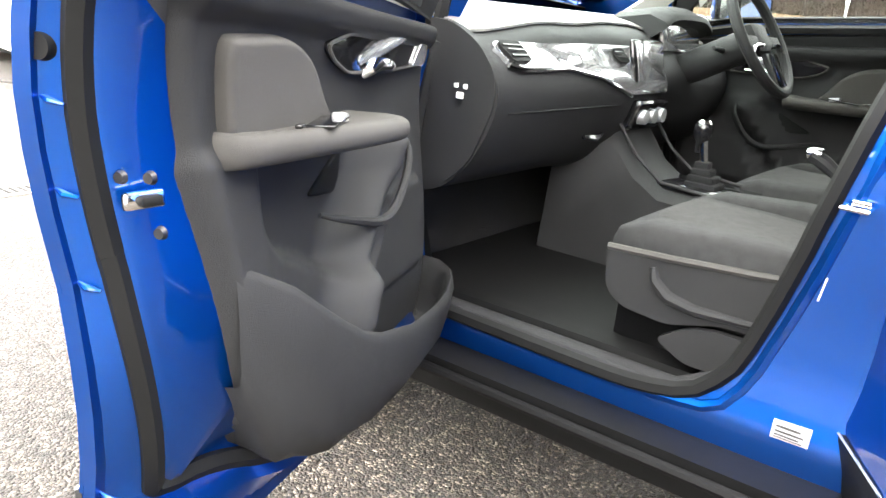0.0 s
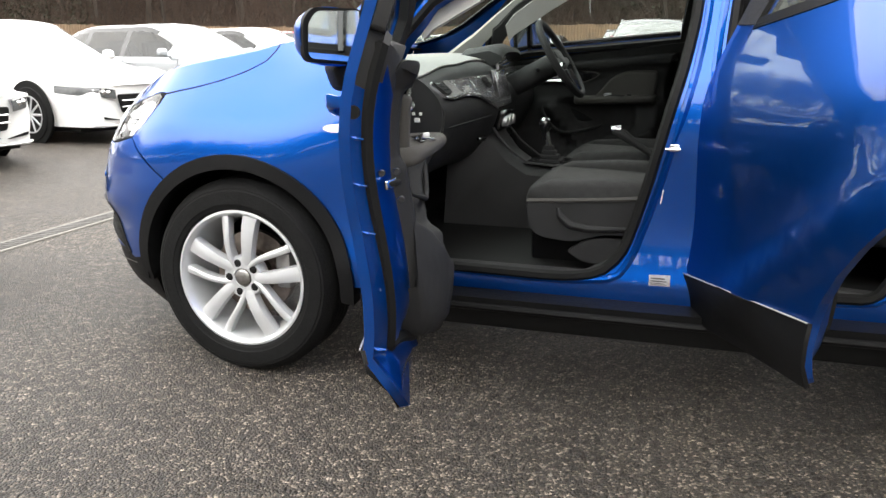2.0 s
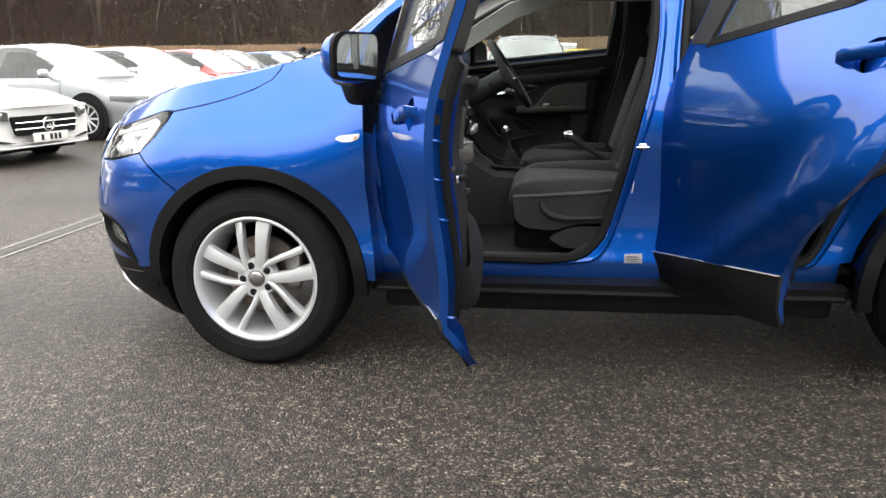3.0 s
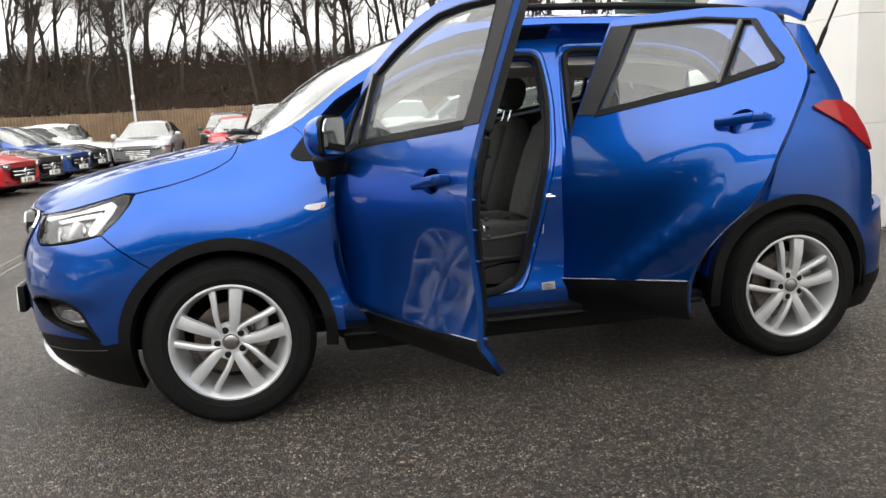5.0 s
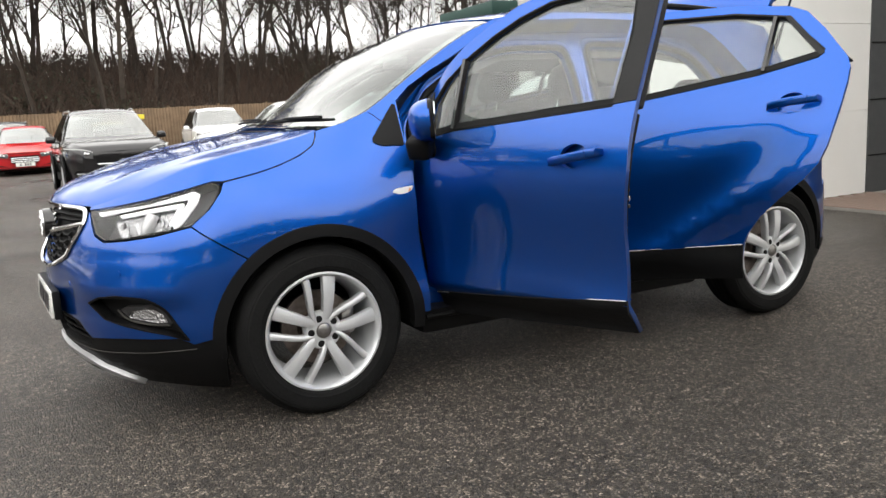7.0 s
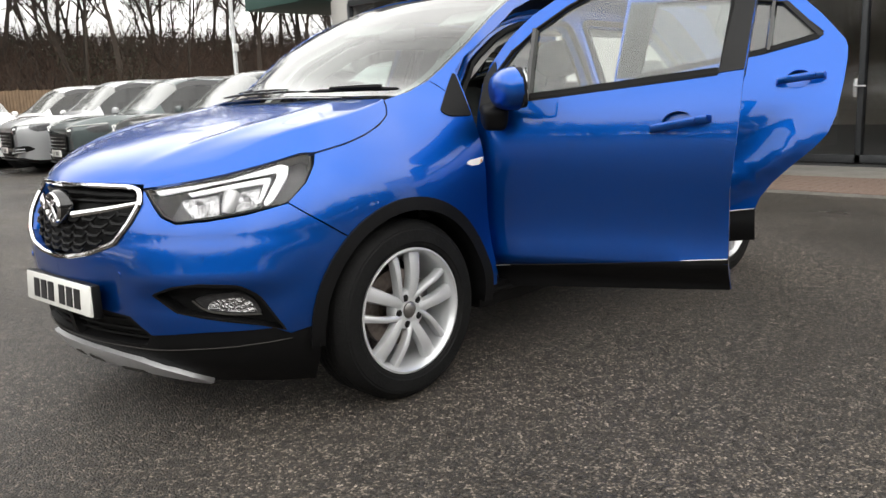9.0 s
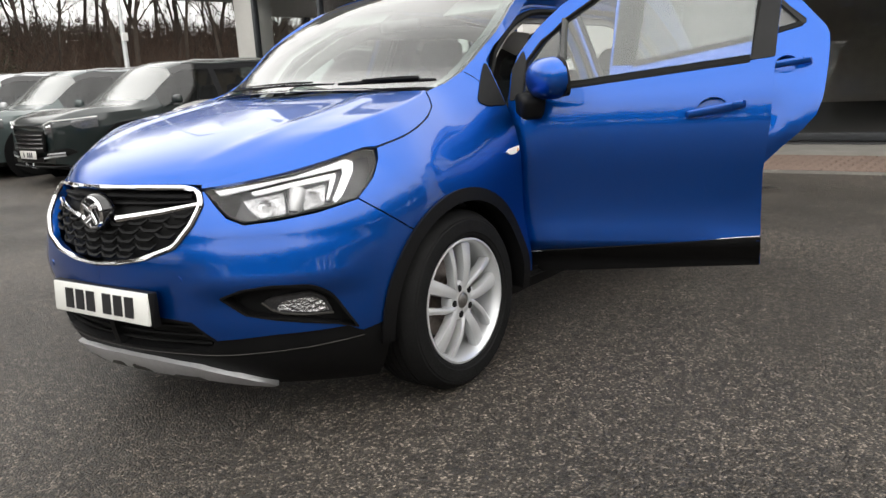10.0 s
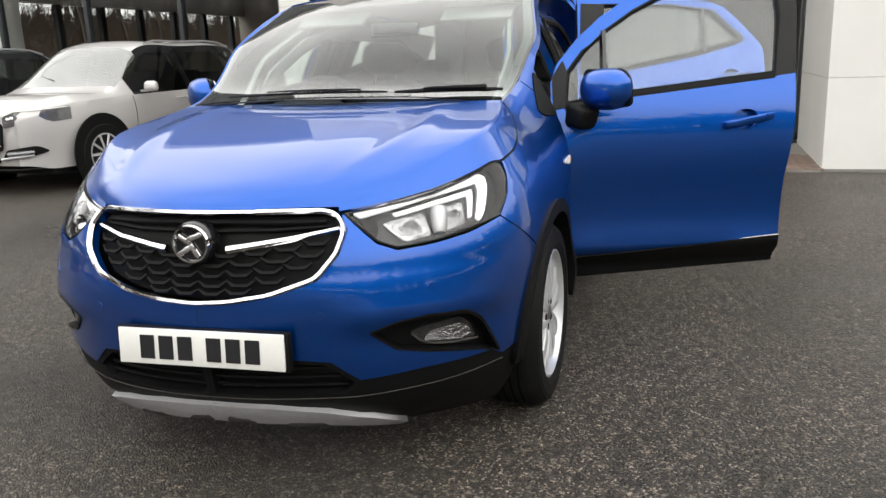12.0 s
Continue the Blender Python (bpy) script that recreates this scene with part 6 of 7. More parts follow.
for i in range(6):
    wall("panel_joint", (1.3, .012, .012), (8.08, 1.986, .45 + i * .62), SEAL)
wall("upper_wall", (.3, 20, 3.4), (8.95, 1.1, 4.75), DARKP)
wall("corner_pier", (.45, .62, 5.2), (8.92, 10.75, 2.6), GREYW, .01)
wall("roof", (9, 21, .3), (13.2, 1.0, 6.55), GREYW)
wall("canopy", (3.5, 2.4, .28), (9.8, 12.2, 3.30), GREEN, .02, shop, "dark green canopy edge")
wall("back_wall", (.2, 20, 5), (17.5, 1, 2.5), INSIDE)
wall("side_wall", (8.6, .2, .35), (13.1, 10.9, .175), INSIDE)
wall("side_wall", (8.6, .2, 2.6), (13.1, 10.9, 3.9), INSIDE)
for k in range(7):
    wall("side_mullion", (.14, .12, 2.3), (9.3 + k * 1.25, 10.9, 1.48), FRAME, .004)
for k in range(6):
    x0 = 9.37 + k * 1.25 - 8.72
    mesh("side_pane", [(x0, 6.9, .36), (x0 + 1.11, 6.9, .36), (x0 + 1.11, 6.9, 2.6), (x0, 6.9, 2.6)], [[0, 1, 2, 3]], SHOP, shop).visible_shadow = False
wall("side_wall", (8.6, .2, 5), (13.1, -9, 2.5), INSIDE)
wall("showroom_floor", (8.8, 20, .06), (13.1, 1, .035), DARKP)
wall("inner_ceiling", (8.6, 20, .1), (13.1, 1, 3.35), INSIDE)


def glazing(y0, y1, z0, z1, k, rails=()):
    """A run of panes at the shop front, between mullions."""
    frame_ = wall("window_frame", (.12, y1 - y0, .10), (8.72, (y0 + y1) / 2, z0 + .05), FRAME, .004)
    bm = block((.12, y1 - y0, .12), (0, (y0 + y1) / 2 - 4, z1), .004)
    part("head", bm, FRAME, frame_)
    for i in range(k + 1):
        y = y0 + (y1 - y0) * i / k
        part("mullion", block((.12, .07, z1 - z0), (0, y - 4, (z0 + z1) / 2), .004), FRAME, frame_)
    for z in rails:
        part("transom", block((.10, y1 - y0, .07), (0, (y0 + y1) / 2 - 4, z), .004), FRAME, frame_)
    for i in range(k):
        ya, yb = y0 + (y1 - y0) * i / k, y0 + (y1 - y0) * (i + 1) / k
        p = mesh("pane", [(0, ya - 3.96, z0 + .05), (0, ya - 3.96, z1 - .05), (0, yb - 4.04, z1 - .05), (0, yb - 4.04, z0 + .05)], [[0, 1, 2, 3]], SHOP, frame_)
        p.visible_shadow = False
    return frame_


glazing(3.02, 10.44, .10, 3.05, 4)
fr = glazing(-2.58, 2.0, .08, 3.05, 3)
bm = bmesh.new()
tube(bm, [(-.09, -.02 - 4 + .55, 1.02), (-.13, -.02 - 4 + .55, 1.02), (-.13, -.16 - 4 + .55, 1.02)], .012, 8)
box(bm, (.02, .045, .22), (-.075, -.02 - 4 + .55, 1.0), .005)
part("door_handle", bm, SATIN, fr, "bright lever handle")
# things seen dimly inside
for x, y, s in ((12.5, 5.5, (1.4, .7, .75)), (13.5, -.8, (1.6, .8, .75)), (12.0, 8.0, (1.2, .7, .75))):
    desk = thing("desk", "dark office desk in the showroom", "desk", pose(x, y, .065))
    part("desktop", block((s[0], s[1], .03), (0, 0, s[2]), .005), TRIM2, desk)
    for a in (-1, 1):
        part("leg", block((.04, s[1] * .9, s[2] - .02), (a * (s[0] / 2 - .05), 0, s[2] / 2 - .01), .004), FRAME, desk)
# glowing discs added to brighten the interior; no lamps are in sight
for y in (-4, -1.2, 1.5, 4.3, 7.1, 9.5):
    lt = thing("ceiling_lamp", "round ceiling lamp added to brighten the showroom", "ceiling lamp", pose(11, y, 3.30), "showroom lamps")
    m_ = material("lamp_face", (.9, .88, .8), .4)
    m_.node_tree.nodes["Principled BSDF"].inputs["Emission Color"].default_value = (1, .93, .8, 1)
    m_.node_tree.nodes["Principled BSDF"].inputs["Emission Strength"].default_value = 4
    part("lamp_face", lathe([(0, -.012), (.09, -.012), (.10, 0)], 20, "z"), m_, lt)
    part("ring", lathe([(.10, -.014), (.12, -.014), (.125, 0)], 20, "z"), WHITE, lt)
# paving in the entrance recess, laid in courses
pav = thing("pavement", "brown block paving at the showroom entrance", "paving", pose(7.45, -.3, 0), kind="structure")
part("bed", block((2.5, 4.55, .05), (0, 0, .005)), CONC, pav)
bm0 = block((.098, .198, .05), (0, 0, .012), .006, seg=1)
mesh0 = bpy.data.meshes.new("paving_block")
bm0.to_mesh(mesh0)
bm0.free()
mesh0.materials.append(BRICKP)
for i in range(12):
    for j in range(22):
        ob = new("paving_block", mesh0)
        ob.parent = pav
        ob.location = (-1.2 + i * .104, -2.2 + j * .204 + (.1 if i % 2 else 0), rng.uniform(.003, .007))


# ---- parked cars ----
def parked_car(label, at, heading, colour, L=4.6, W=1.82, H=1.45, style="saloon", metal=0.0, plate_mat=PLATE, grille_w=.8, bars=3, emblem=True, lamps=(.30, .62, .70), tall=.30, wheel_r=.33, cat="car", detail=True, rough=.35, lower=None):
    """A parked car, nose at the origin and facing -x: lofted body, glass, wheels, lamps, grille, plate, mirrors."""
    body_mat = paint(label.split()[0] + "_paint", colour, metal, rough)
    ob = thing("parked_car", label, cat, pose(*at, 0, 0, heading), "parked cars")
    hw = W / 2
    suv = style == "suv"
    bonnet = {"saloon": .30, "hatch": .245, "suv": .275}[style] * L
    roof0 = {"saloon": .50, "hatch": .46, "suv": .44}[style] * L
    roof1 = {"saloon": .72, "hatch": .84, "suv": .86}[style] * L
    zb = H * (.60 if suv else .62)
    z_hood0, z_hood1 = H * (.56 if suv else .47), H * (.655 if suv else .62)
    tops = {"saloon": [(0, z_hood0), (.04 * L, z_hood0 + .05), (.15 * L, z_hood1 - .05), (bonnet, z_hood1), (roof0, H - .03), (.60 * L, H), (roof1, H - .05), (.88 * L, H * .73), (.97 * L, H * .70), (L, H * .62)],
            "hatch": [(0, z_hood0), (.04 * L, z_hood0 + .06), (.13 * L, z_hood1 - .05), (bonnet, z_hood1), (roof0, H - .03), (.62 * L, H), (roof1, H - .05), (.95 * L, H * .74), (.98 * L, H * .66), (L, H * .55)],
            "suv": [(0, z_hood0 - .07), (.012 * L, z_hood0 + .01), (.04 * L, z_hood0 + .065), (.12 * L, z_hood1 - .025), (bonnet, z_hood1 + .01), (roof0, H - .03), (.6 * L, H), (roof1, H - .04), (.955 * L, H * .74), (.985 * L, H * .66), (L, H * .55)]}[style]
    top = table(*tops)
    wid = table((0, hw * (.72 if suv else .80)), (.02 * L, hw * (.83 if suv else .88)), (.045 * L, hw * (.90 if suv else .925)), (.08 * L, hw * .96), (.18 * L, hw), (.5 * L, hw), (.85 * L, hw * .98), (.95 * L, hw * .92), (.99 * L, hw * .82), (L, hw * .78))
    belt = table((0, z_hood0 - .06), (.08 * L, z_hood0 + .02), (bonnet, zb), (.6 * L, zb + .03), (.9 * L, zb + .06), (L, zb - .05))
    xs = sorted(set(list(np.linspace(0, L, 46)) + [.02 * L, .01 * L, .99 * L]))
    sill = .20 if not suv else .26
    J = 20
    grid = []
    for x in xs:
        t, w, b = float(top(x)), float(wid(x)), float(belt(x))
        b = min(b, t - .012)
        cab = ramp(x, bonnet, roof0) * (1 - ramp(x, roof1, .97 * L))
        wr = w * (.94 - .20 * cab)
        low = sill + (.06 * (1 - ramp(x, 0, .06 * L)) if suv else 0) + .05 * ramp(x, .94 * L, L)
        row = []
        for k in range(9):
            u = k / 8
            z = low + (b - low) * u
            bulge_ = 1 - .06 * (1 - u) ** 2 - .035 * u ** 3 - .012 * math.sin(u * math.pi * 2)
            row.append((x, -w * bulge_, z))
        for k in range(1, 12):
            u = k / 11
            if u < .55:
                q = u / .55
                y = w * .965 + (wr * .90 - w * .965) * q
                z = b + (t - .05 * cab - .012 - b) * q ** (1 - .12 * cab)
            else:
                q = (u - .55) / .45
                y = wr * .90 * math.cos(q * math.pi / 2)
                z = (t - .05 * cab - .012) + (.05 * cab + .012) * math.sin(q * math.pi / 2)
            row.append((x, -y, z))
        grid.append(row)
    verts, n = [], len(grid[0])
    for row in grid:
        for x, y, z in row:
            k = 1 - ramp(x, .05 * L, .4 * L)
            bow = -.12 * (1 - (y / hw) ** 2) * ramp(k, 0, 1) + .10 * (1 - (y / hw) ** 2) * ramp(x, .85 * L, L)
            cabk = ramp(x, bonnet * .8, bonnet) * (1 - ramp(x, roof0, .6 * L))
            verts.append((x + bow - .14 * cabk * (1 - (y / hw) ** 2) * (z > zb), y, z))
    body, glass_, screens, posts = [], [], [], []
    m = len(grid)
    for i in range(m - 1):
        xm = (xs[i] + xs[i + 1]) / 2
        for j in range(n - 1):
            f = [i * n + j, i * n + j + 1, (i + 1) * n + j + 1, (i + 1) * n + j]
            t, b = float(top(xm)), float(belt(xm))
            dlo = 8 <= j < 14 and t - b > .26 and bonnet + .2 < xm < .90 * L
            side_win = dlo and j < 13 and not (.545 * L < xm < .57 * L) and not abs(xm - .77 * L) < .015 * L
            screen = j >= 13 and (bonnet + .08 < xm < roof0 - .03 or (roof1 + .04 < xm < (.90 if style == "saloon" else .955) * L))
            (glass_ if side_win else screens if screen else posts if dlo else body).append(f)
    full_v = verts + [(x, -y, z) for x, y, z in verts]
    k0 = len(verts)
    both = lambda fs: fs + [[v + k0 for v in f[::-1]] for f in fs]
    front_cap = [list(range(n)) + [v + k0 for v in range(n)][::-1]]
    rear_cap = [([(m - 1) * n + v for v in range(n)] + [(m - 1) * n + v + k0 for v in range(n)][::-1])[::-1]]
    fcs = both(body) + [front_cap[0], rear_cap[0]]
    bm = bmesh.new()
    vv = [bm.verts.new(v) for v in full_v]
    for f in fcs:
        try:
            bm.faces.new([vv[i] for i in f])
        except ValueError:
            pass
    bmesh.ops.remove_doubles(bm, verts=bm.verts[:], dist=1e-4)
    bmesh.ops.recalc_face_normals(bm, faces=bm.faces[:])
    loose = [v for v in bm.verts if not v.link_faces]
    bmesh.ops.delete(bm, geom=loose, context="VERTS")
    part("body", bm, body_mat, ob, smooth=42)
    left_ = lambda fs: [[v + k0 for v in f[::-1]] for f in fs]
    half_ = (bonnet + roof1) / 2
    ahead = [f for f in screens if xs[f[0] // n] < half_]
    behind = [f for f in screens if xs[f[0] // n] >= half_]
    for nm, fs_, mt in (("side_window", glass_, CAR_GLASS), ("side_window", left_(glass_), CAR_GLASS), ("windscreen", both(ahead), PARKED_SCREEN), ("rear_screen", both(behind), PARKED_SCREEN), ("window_surround", posts, GLOSS), ("window_surround", left_(posts), GLOSS)):
        if not fs_:
            continue
        bm = bmesh.new()
        vv = [bm.verts.new(v) for v in full_v]
        for f in fs_:
            bm.faces.new([vv[i] for i in f])
        bmesh.ops.remove_doubles(bm, verts=bm.verts[:], dist=1e-4)
        bmesh.ops.delete(bm, geom=[v for v in bm.verts if not v.link_faces], context="VERTS")
        bmesh.ops.recalc_face_normals(bm, faces=bm.faces[:])
        part(nm, bm, mt, ob, smooth=42)

    wid_x = np.linspace(0, .15 * L, 40)
    wid_at = [float(wid(x)) for x in wid_x]

    def nose(y, z, out=0.0):
        """A place on the nose, at y and height z."""
        back = float(np.interp(abs(y) / .965, wid_at, wid_x))
        return (-.12 * (1 - (y / hw) ** 2) - out + back, y, z)

    # wheels
    wb0, wb1 = .195 * L, .195 * L + (.585 if style != "suv" else .60) * L
    for x in (wb0, wb1):
        for s in (1, -1):
            yy = -hw * s
            # dark disc stands for the shaded wheel well; on SUVs also black cladding
            arch = part("arch", lathe([(0, 0), (wheel_r + (.105 if suv else .055), 0), (wheel_r + (.11 if suv else .06), .012), (wheel_r + .04, .02), (wheel_r + .038, .03), (0, .03)], 36, "y"), PLASTIC if suv else SEAL, ob)
            arch.matrix_basis = pose(x, yy + (.0 if s > 0 else -.03) + .006 * s, wheel_r + .005)
            if s < 0:
                arch.matrix_basis = pose(x, yy + .016, wheel_r + .005, 0, 0, 180)
            else:
                arch.matrix_basis = pose(x, yy - .016, wheel_r + .005)
            tyre = part("wheel", lathe([(wheel_r * .66, .0), (wheel_r * .70, -.012), (wheel_r * .93, -.014), (wheel_r, .006), (wheel_r, .10), (wheel_r * .5, .12)], 32, "y"), RUBBER, ob)
            tyre.matrix_basis = pose(x, yy - .012 * s, wheel_r, 0, 0, 0 if s > 0 else 180)
            bm = lathe([(wheel_r * .67, .0), (wheel_r * .665, -.010), (wheel_r * .62, -.008), (wheel_r * .60, .04)], 32, "y")
            for q in range(10):
                a = q * math.pi / 5
                box(bm, (wheel_r * .62, .018, wheel_r * .085), (math.cos(a) * wheel_r * .33, -.004, math.sin(a) * wheel_r * .33), .006, (0, -math.degrees(a), 0), 1, (1, 1))
            part("rim", bm, ALLOY, tyre)
            part("hub", lathe([(0, -.016), (.03, -.016), (.035, .0), (wheel_r * .16, .0), (wheel_r * .16, .03)], 16, "y"), ALLOY, tyre)
            part("drum", lathe([(0, .05), (wheel_r * .62, .05)], 20, "y"), SEAL, tyre)
    # nose
    gz0, gz1 = z_hood0 * .52, z_hood0 * .84
    gw = grille_w / 2
    pts = rounded([(-gw * .9, gz0), (gw * .9, gz0), (gw, gz1), (-gw, gz1)], .04)
    form = lambda y, z: (np.array(nose(y, z, .012)), np.array((-1.0, 0, 0)))
    gr = shell("grille", pts, SEAL, ob, form=form, off=0, thick=.03, step=.12)
    for i in range(bars):
        z = gz0 + (gz1 - gz0) * (i + 1) / (bars + 1)
        bm = bmesh.new()
        tube(bm, [nose(y, z, .022) for y in np.linspace(-gw * .93, gw * .93, 9)], .011, 6)
        part("bar", bm, CHROME if emblem else GLOSS, gr)
    if emblem:
        bm = lathe([(.062, -.02), (.068, -.032), (.082, -.032), (.088, -.02)], 28, "x", nose(0, (gz0 + gz1) / 2, .0))
        for q in (90, 210, 330):
            c_ = nose(0, (gz0 + gz1) / 2, .028)
            box(bm, (.01, .014, .072), (c_[0], c_[1] + .036 * math.cos(radians(q)), c_[2] + .036 * math.sin(radians(q))), .003, (q - 90, 0, 0))
        part("emblem", bm, CHROME, gr, "round chrome emblem")
    iw = hw * .92
    low_z = sill + .02
    form2 = lambda y, z: (np.array(nose(y, z, .008)), np.array((-1.0, 0, 0)))
    shell("lower_intake", rounded([(-iw * .42, low_z + .06), (iw * .42, low_z + .06), (iw * .46, gz0 - .07), (-iw * .46, gz0 - .07)], .03), SEAL, ob, form=form2, off=0, thick=.03, step=.15)
    for s in (1, -1):
        shell("side_intake", [(s * y, z) for y, z in rounded([(iw * .52, low_z + .05), (iw * .80, low_z + .07), (iw * .82, gz0 - .03), (iw * .60, gz0 - .07)] if not suv else [(iw * .50, low_z + .10), (iw * .84, low_z + .13), (iw * .96, gz0 - .02), (iw * .90, gz0 + .05), (iw * .58, gz0 + .01)], .03)], SEAL, ob, form=form2, off=0, thick=.03, step=.05)
        if suv:
            bm = bmesh.new()
            tube(bm, [nose(s * iw * q, low_z + .115 + .03 * (q - .5) / .34, .022) for q in np.linspace(.5, .88, 8)], .014, 6)
            part("intake_trim", bm, SATIN, ob)
            bm = bmesh.new()
            tube(bm, [nose(s * iw * q, gz0 - .035 + .05 * (q - .56), .020) for q in np.linspace(.62, .88, 6)], .026, 8)
            part("fog_lamp", bm, LAMPFACE, ob)
    bm = bmesh.new()
    tube(bm, [nose(y, low_z, .02 - .10 * max(0, abs(y) / hw - .75)) for y in np.linspace(-hw * .84, hw * .84, 13)], .02, 6, .6)
    part("splitter", bm, lower or PLASTIC, ob)
    # lamps
    for s in (1, -1):
        zc = z_hood0 * (.87 if suv else .86)
        corner = float(wid(0)) * .985
        path_ = []
        for t in np.linspace(0, 1, 13):
            if t < .6:
                y = grille_w / 2 + .03 + (corner - grille_w / 2 - .03) * t / .6
                path_.append((-.12 * (1 - (y / hw) ** 2) - .012 + .02 * (t / .6) ** 3, y))
            else:
                x = (t - .6) / .4 * .105 * L
                path_.append((x, float(wid(x)) * .99 + .008))
        bm = bmesh.new()
        rows_ = []
        for t, (x, y) in zip(np.linspace(0, 1, 13), path_):
            h0, h1 = (zc - .060 + .065 * t ** 1.5, zc + .045 + .055 * t ** .8) if not suv else (zc - .075 + .060 * t ** 1.5, zc + .050 + .085 * t ** .8)
            rows_.append([bm.verts.new((x + q, -y * s * w, h)) for q, w, h in ((.03, .95, h0 - .004), (0, 1, h0), (-.004, 1.004, (h0 + h1) / 2), (.008, .99, h1), (.06, .93, h1 + .004))])
        for a, b in zip(rows_, rows_[1:]):
            for q in range(4):
                bm.faces.new((a[q], a[q + 1], b[q + 1], b[q]))
        bmesh.ops.recalc_face_normals(bm, faces=bm.faces[:])
        hl = part("headlamp", bm, LAMPFACE, ob, "clear headlamp")
        for t in (3, 5):
            bm = bmesh.new()
            x, y = path_[t]
            bmesh.ops.create_uvsphere(bm, u_segments=14, v_segments=8, radius=.030, matrix=Matrix.Translation((x + .012, -y * s, zc + .004 * t)))
            part("projector", bm, CHROME, hl)
        bm = bmesh.new()
        tube(bm, [(x - .008, -(y + .008) * s, zc + .043 + (.082 if suv else .052) * t ** .8) for t, (x, y) in zip(np.linspace(0, 1, 13), path_)], .006, 5)
        part("running_light", bm, WHITE, hl)
        # mirror
        bm = block((.11, .19, .13), (bonnet + .42, -(hw + .10) * s, zb + .10), .045, (0, 0, 8 * s), 3, (.8, .9))
        box(bm, (.06, .10, .03), (bonnet + .42, -(hw - .01) * s, zb + .045), .01)
        part("door_mirror", bm, body_mat, ob)
        # door joints and handles
        for x in (bonnet + .22, .555 * L, .80 * L):
            bm = bmesh.new()
            tube(bm, [(x + .02 * math.sin(q * 3), -(float(wid(x)) * (1 - .06 * (1 - q) ** 2 - .035 * q ** 3 - .012 * math.sin(q * math.pi * 2)) + .001) * s, sill + (float(belt(x)) - sill) * q) for q in np.linspace(.1, 1, 9)], .004, 4)
            part("door_joint", bm, SEAL, ob)
        for x in (.50 * L, .745 * L):
            bm = bmesh.new()
            tube(bm, [(x, -(hw * .985) * s, zb - .07), (x + .05, -(hw * .985 + .03) * s, zb - .066), (x + .17, -(hw * .985 + .03) * s, zb - .058), (x + .2, -(hw * .985) * s, zb - .056)], .011, 6)
            part("door_handle", bm, body_mat, ob)
        tl = part("tail_lamp", block((.10, .26, .14), (L + .02, -(hw * .66) * s, zb - .02), .03, (0, 0, -16 * s)), REDLENS, ob)
    # plates
    pz = gz0 - .035
    pl = part("number_plate", block((.012, .52, .111), nose(0, pz, .035), .003), plate_mat, ob, "number plate")
    for i in range(7):
        if i != 4:
            c_ = nose(-.195 + i * .065, pz, .042)
            part("mark", block((.003, .042, .07), c_), INK, pl)
    # wipers, interior hint
    part("cabin", block((roof1 - bonnet - .25, W * .70, zb - .35), ((bonnet + .2 + roof1) / 2 + .1, 0, (zb + .30) / 2), .05), TRIM, ob)
    for y in (-.36, .36):
        for x in (.50 * L, .70 * L):
            part("seat", block((.14, .46, .52), (x, y * W / 1.8, zb + .02), .05, (0, 12, 0), 3, (.8, .85)), CLOTH, ob)
    if suv:
        for s in (1, -1):
            bm = bmesh.new()
            tube(bm, [(x, -(hw * .64) * s, float(top(x)) - .035 + .03 * math.sin(math.pi * t) ** .4) for t, x in zip(np.linspace(0, 1, 9), np.linspace(roof0 + .1, roof1, 9))], .014, 6)
            part("roof_rail", bm, SATIN, ob)
            shell("sill_moulding", [(wb0 + wheel_r + .05, sill), (wb1 - wheel_r - .05, sill), (wb1 - wheel_r - .05, sill + .13), (wb0 + wheel_r + .05, sill + .13)], PLASTIC, ob, form=lambda x, z, s=s: (np.array((x, -(hw * .95 + .012) * s, z)), np.array((0, -1.0 * s, 0))), thick=.04, step=.5)
    # dark slab added under the floor to deepen the shade beneath
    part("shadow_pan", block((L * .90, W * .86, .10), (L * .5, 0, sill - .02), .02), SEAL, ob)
    return ob


CAR_GLASS = glass("parked_car_glass", (.70, .76, .76), 0, .36, 1.7)
# the film whitens parked screens in place of mirrored sky
PARKED_SCREEN = glass("parked_windscreen", (.80, .86, .84), 0, .7, 3.0, .10)
LAMPFACE = material("clear_lamp_cover", (.16, .165, .17), .12, .5, coat=1.0, vary=.25, scale=25)
# the row opposite, noses towards the blue car
white_, silver_ = (.86, .86, .85), (.42, .44, .46)
row = [("white saloon car with a black grille, on asphalt", 2.33, white_, "saloon", 0, 4.7, 1.44), ("white saloon car with chrome grille bars, on asphalt", 5.15, white_, "saloon", 0, 4.7, 1.44),
       ("silver estate car with a dark grille, on asphalt", 8.45, silver_, "hatch", .6, 4.7, 1.46), ("white hatchback with clear headlamps, on asphalt", 11.0, white_, "hatch", 0, 4.35, 1.44),
       ("red hatchback with a black grille, on asphalt", 13.6, (.45, .012, .016), "hatch", 0, 4.3, 1.43), ("black saloon car with a chrome grille, on asphalt", 16.1, (.008, .009, .011), "saloon", 0, 4.6, 1.44),
       ("blue hatchback among parked cars", 18.6, (.02, .07, .28), "hatch", .3, 4.3, 1.42), ("dark grey saloon car among parked cars", 21.5, (.02, .021, .025), "saloon", .3, 4.6, 1.44), ("white hatchback at the row's far end", 24.0, white_, "hatch", 0, 4.3, 1.45)]
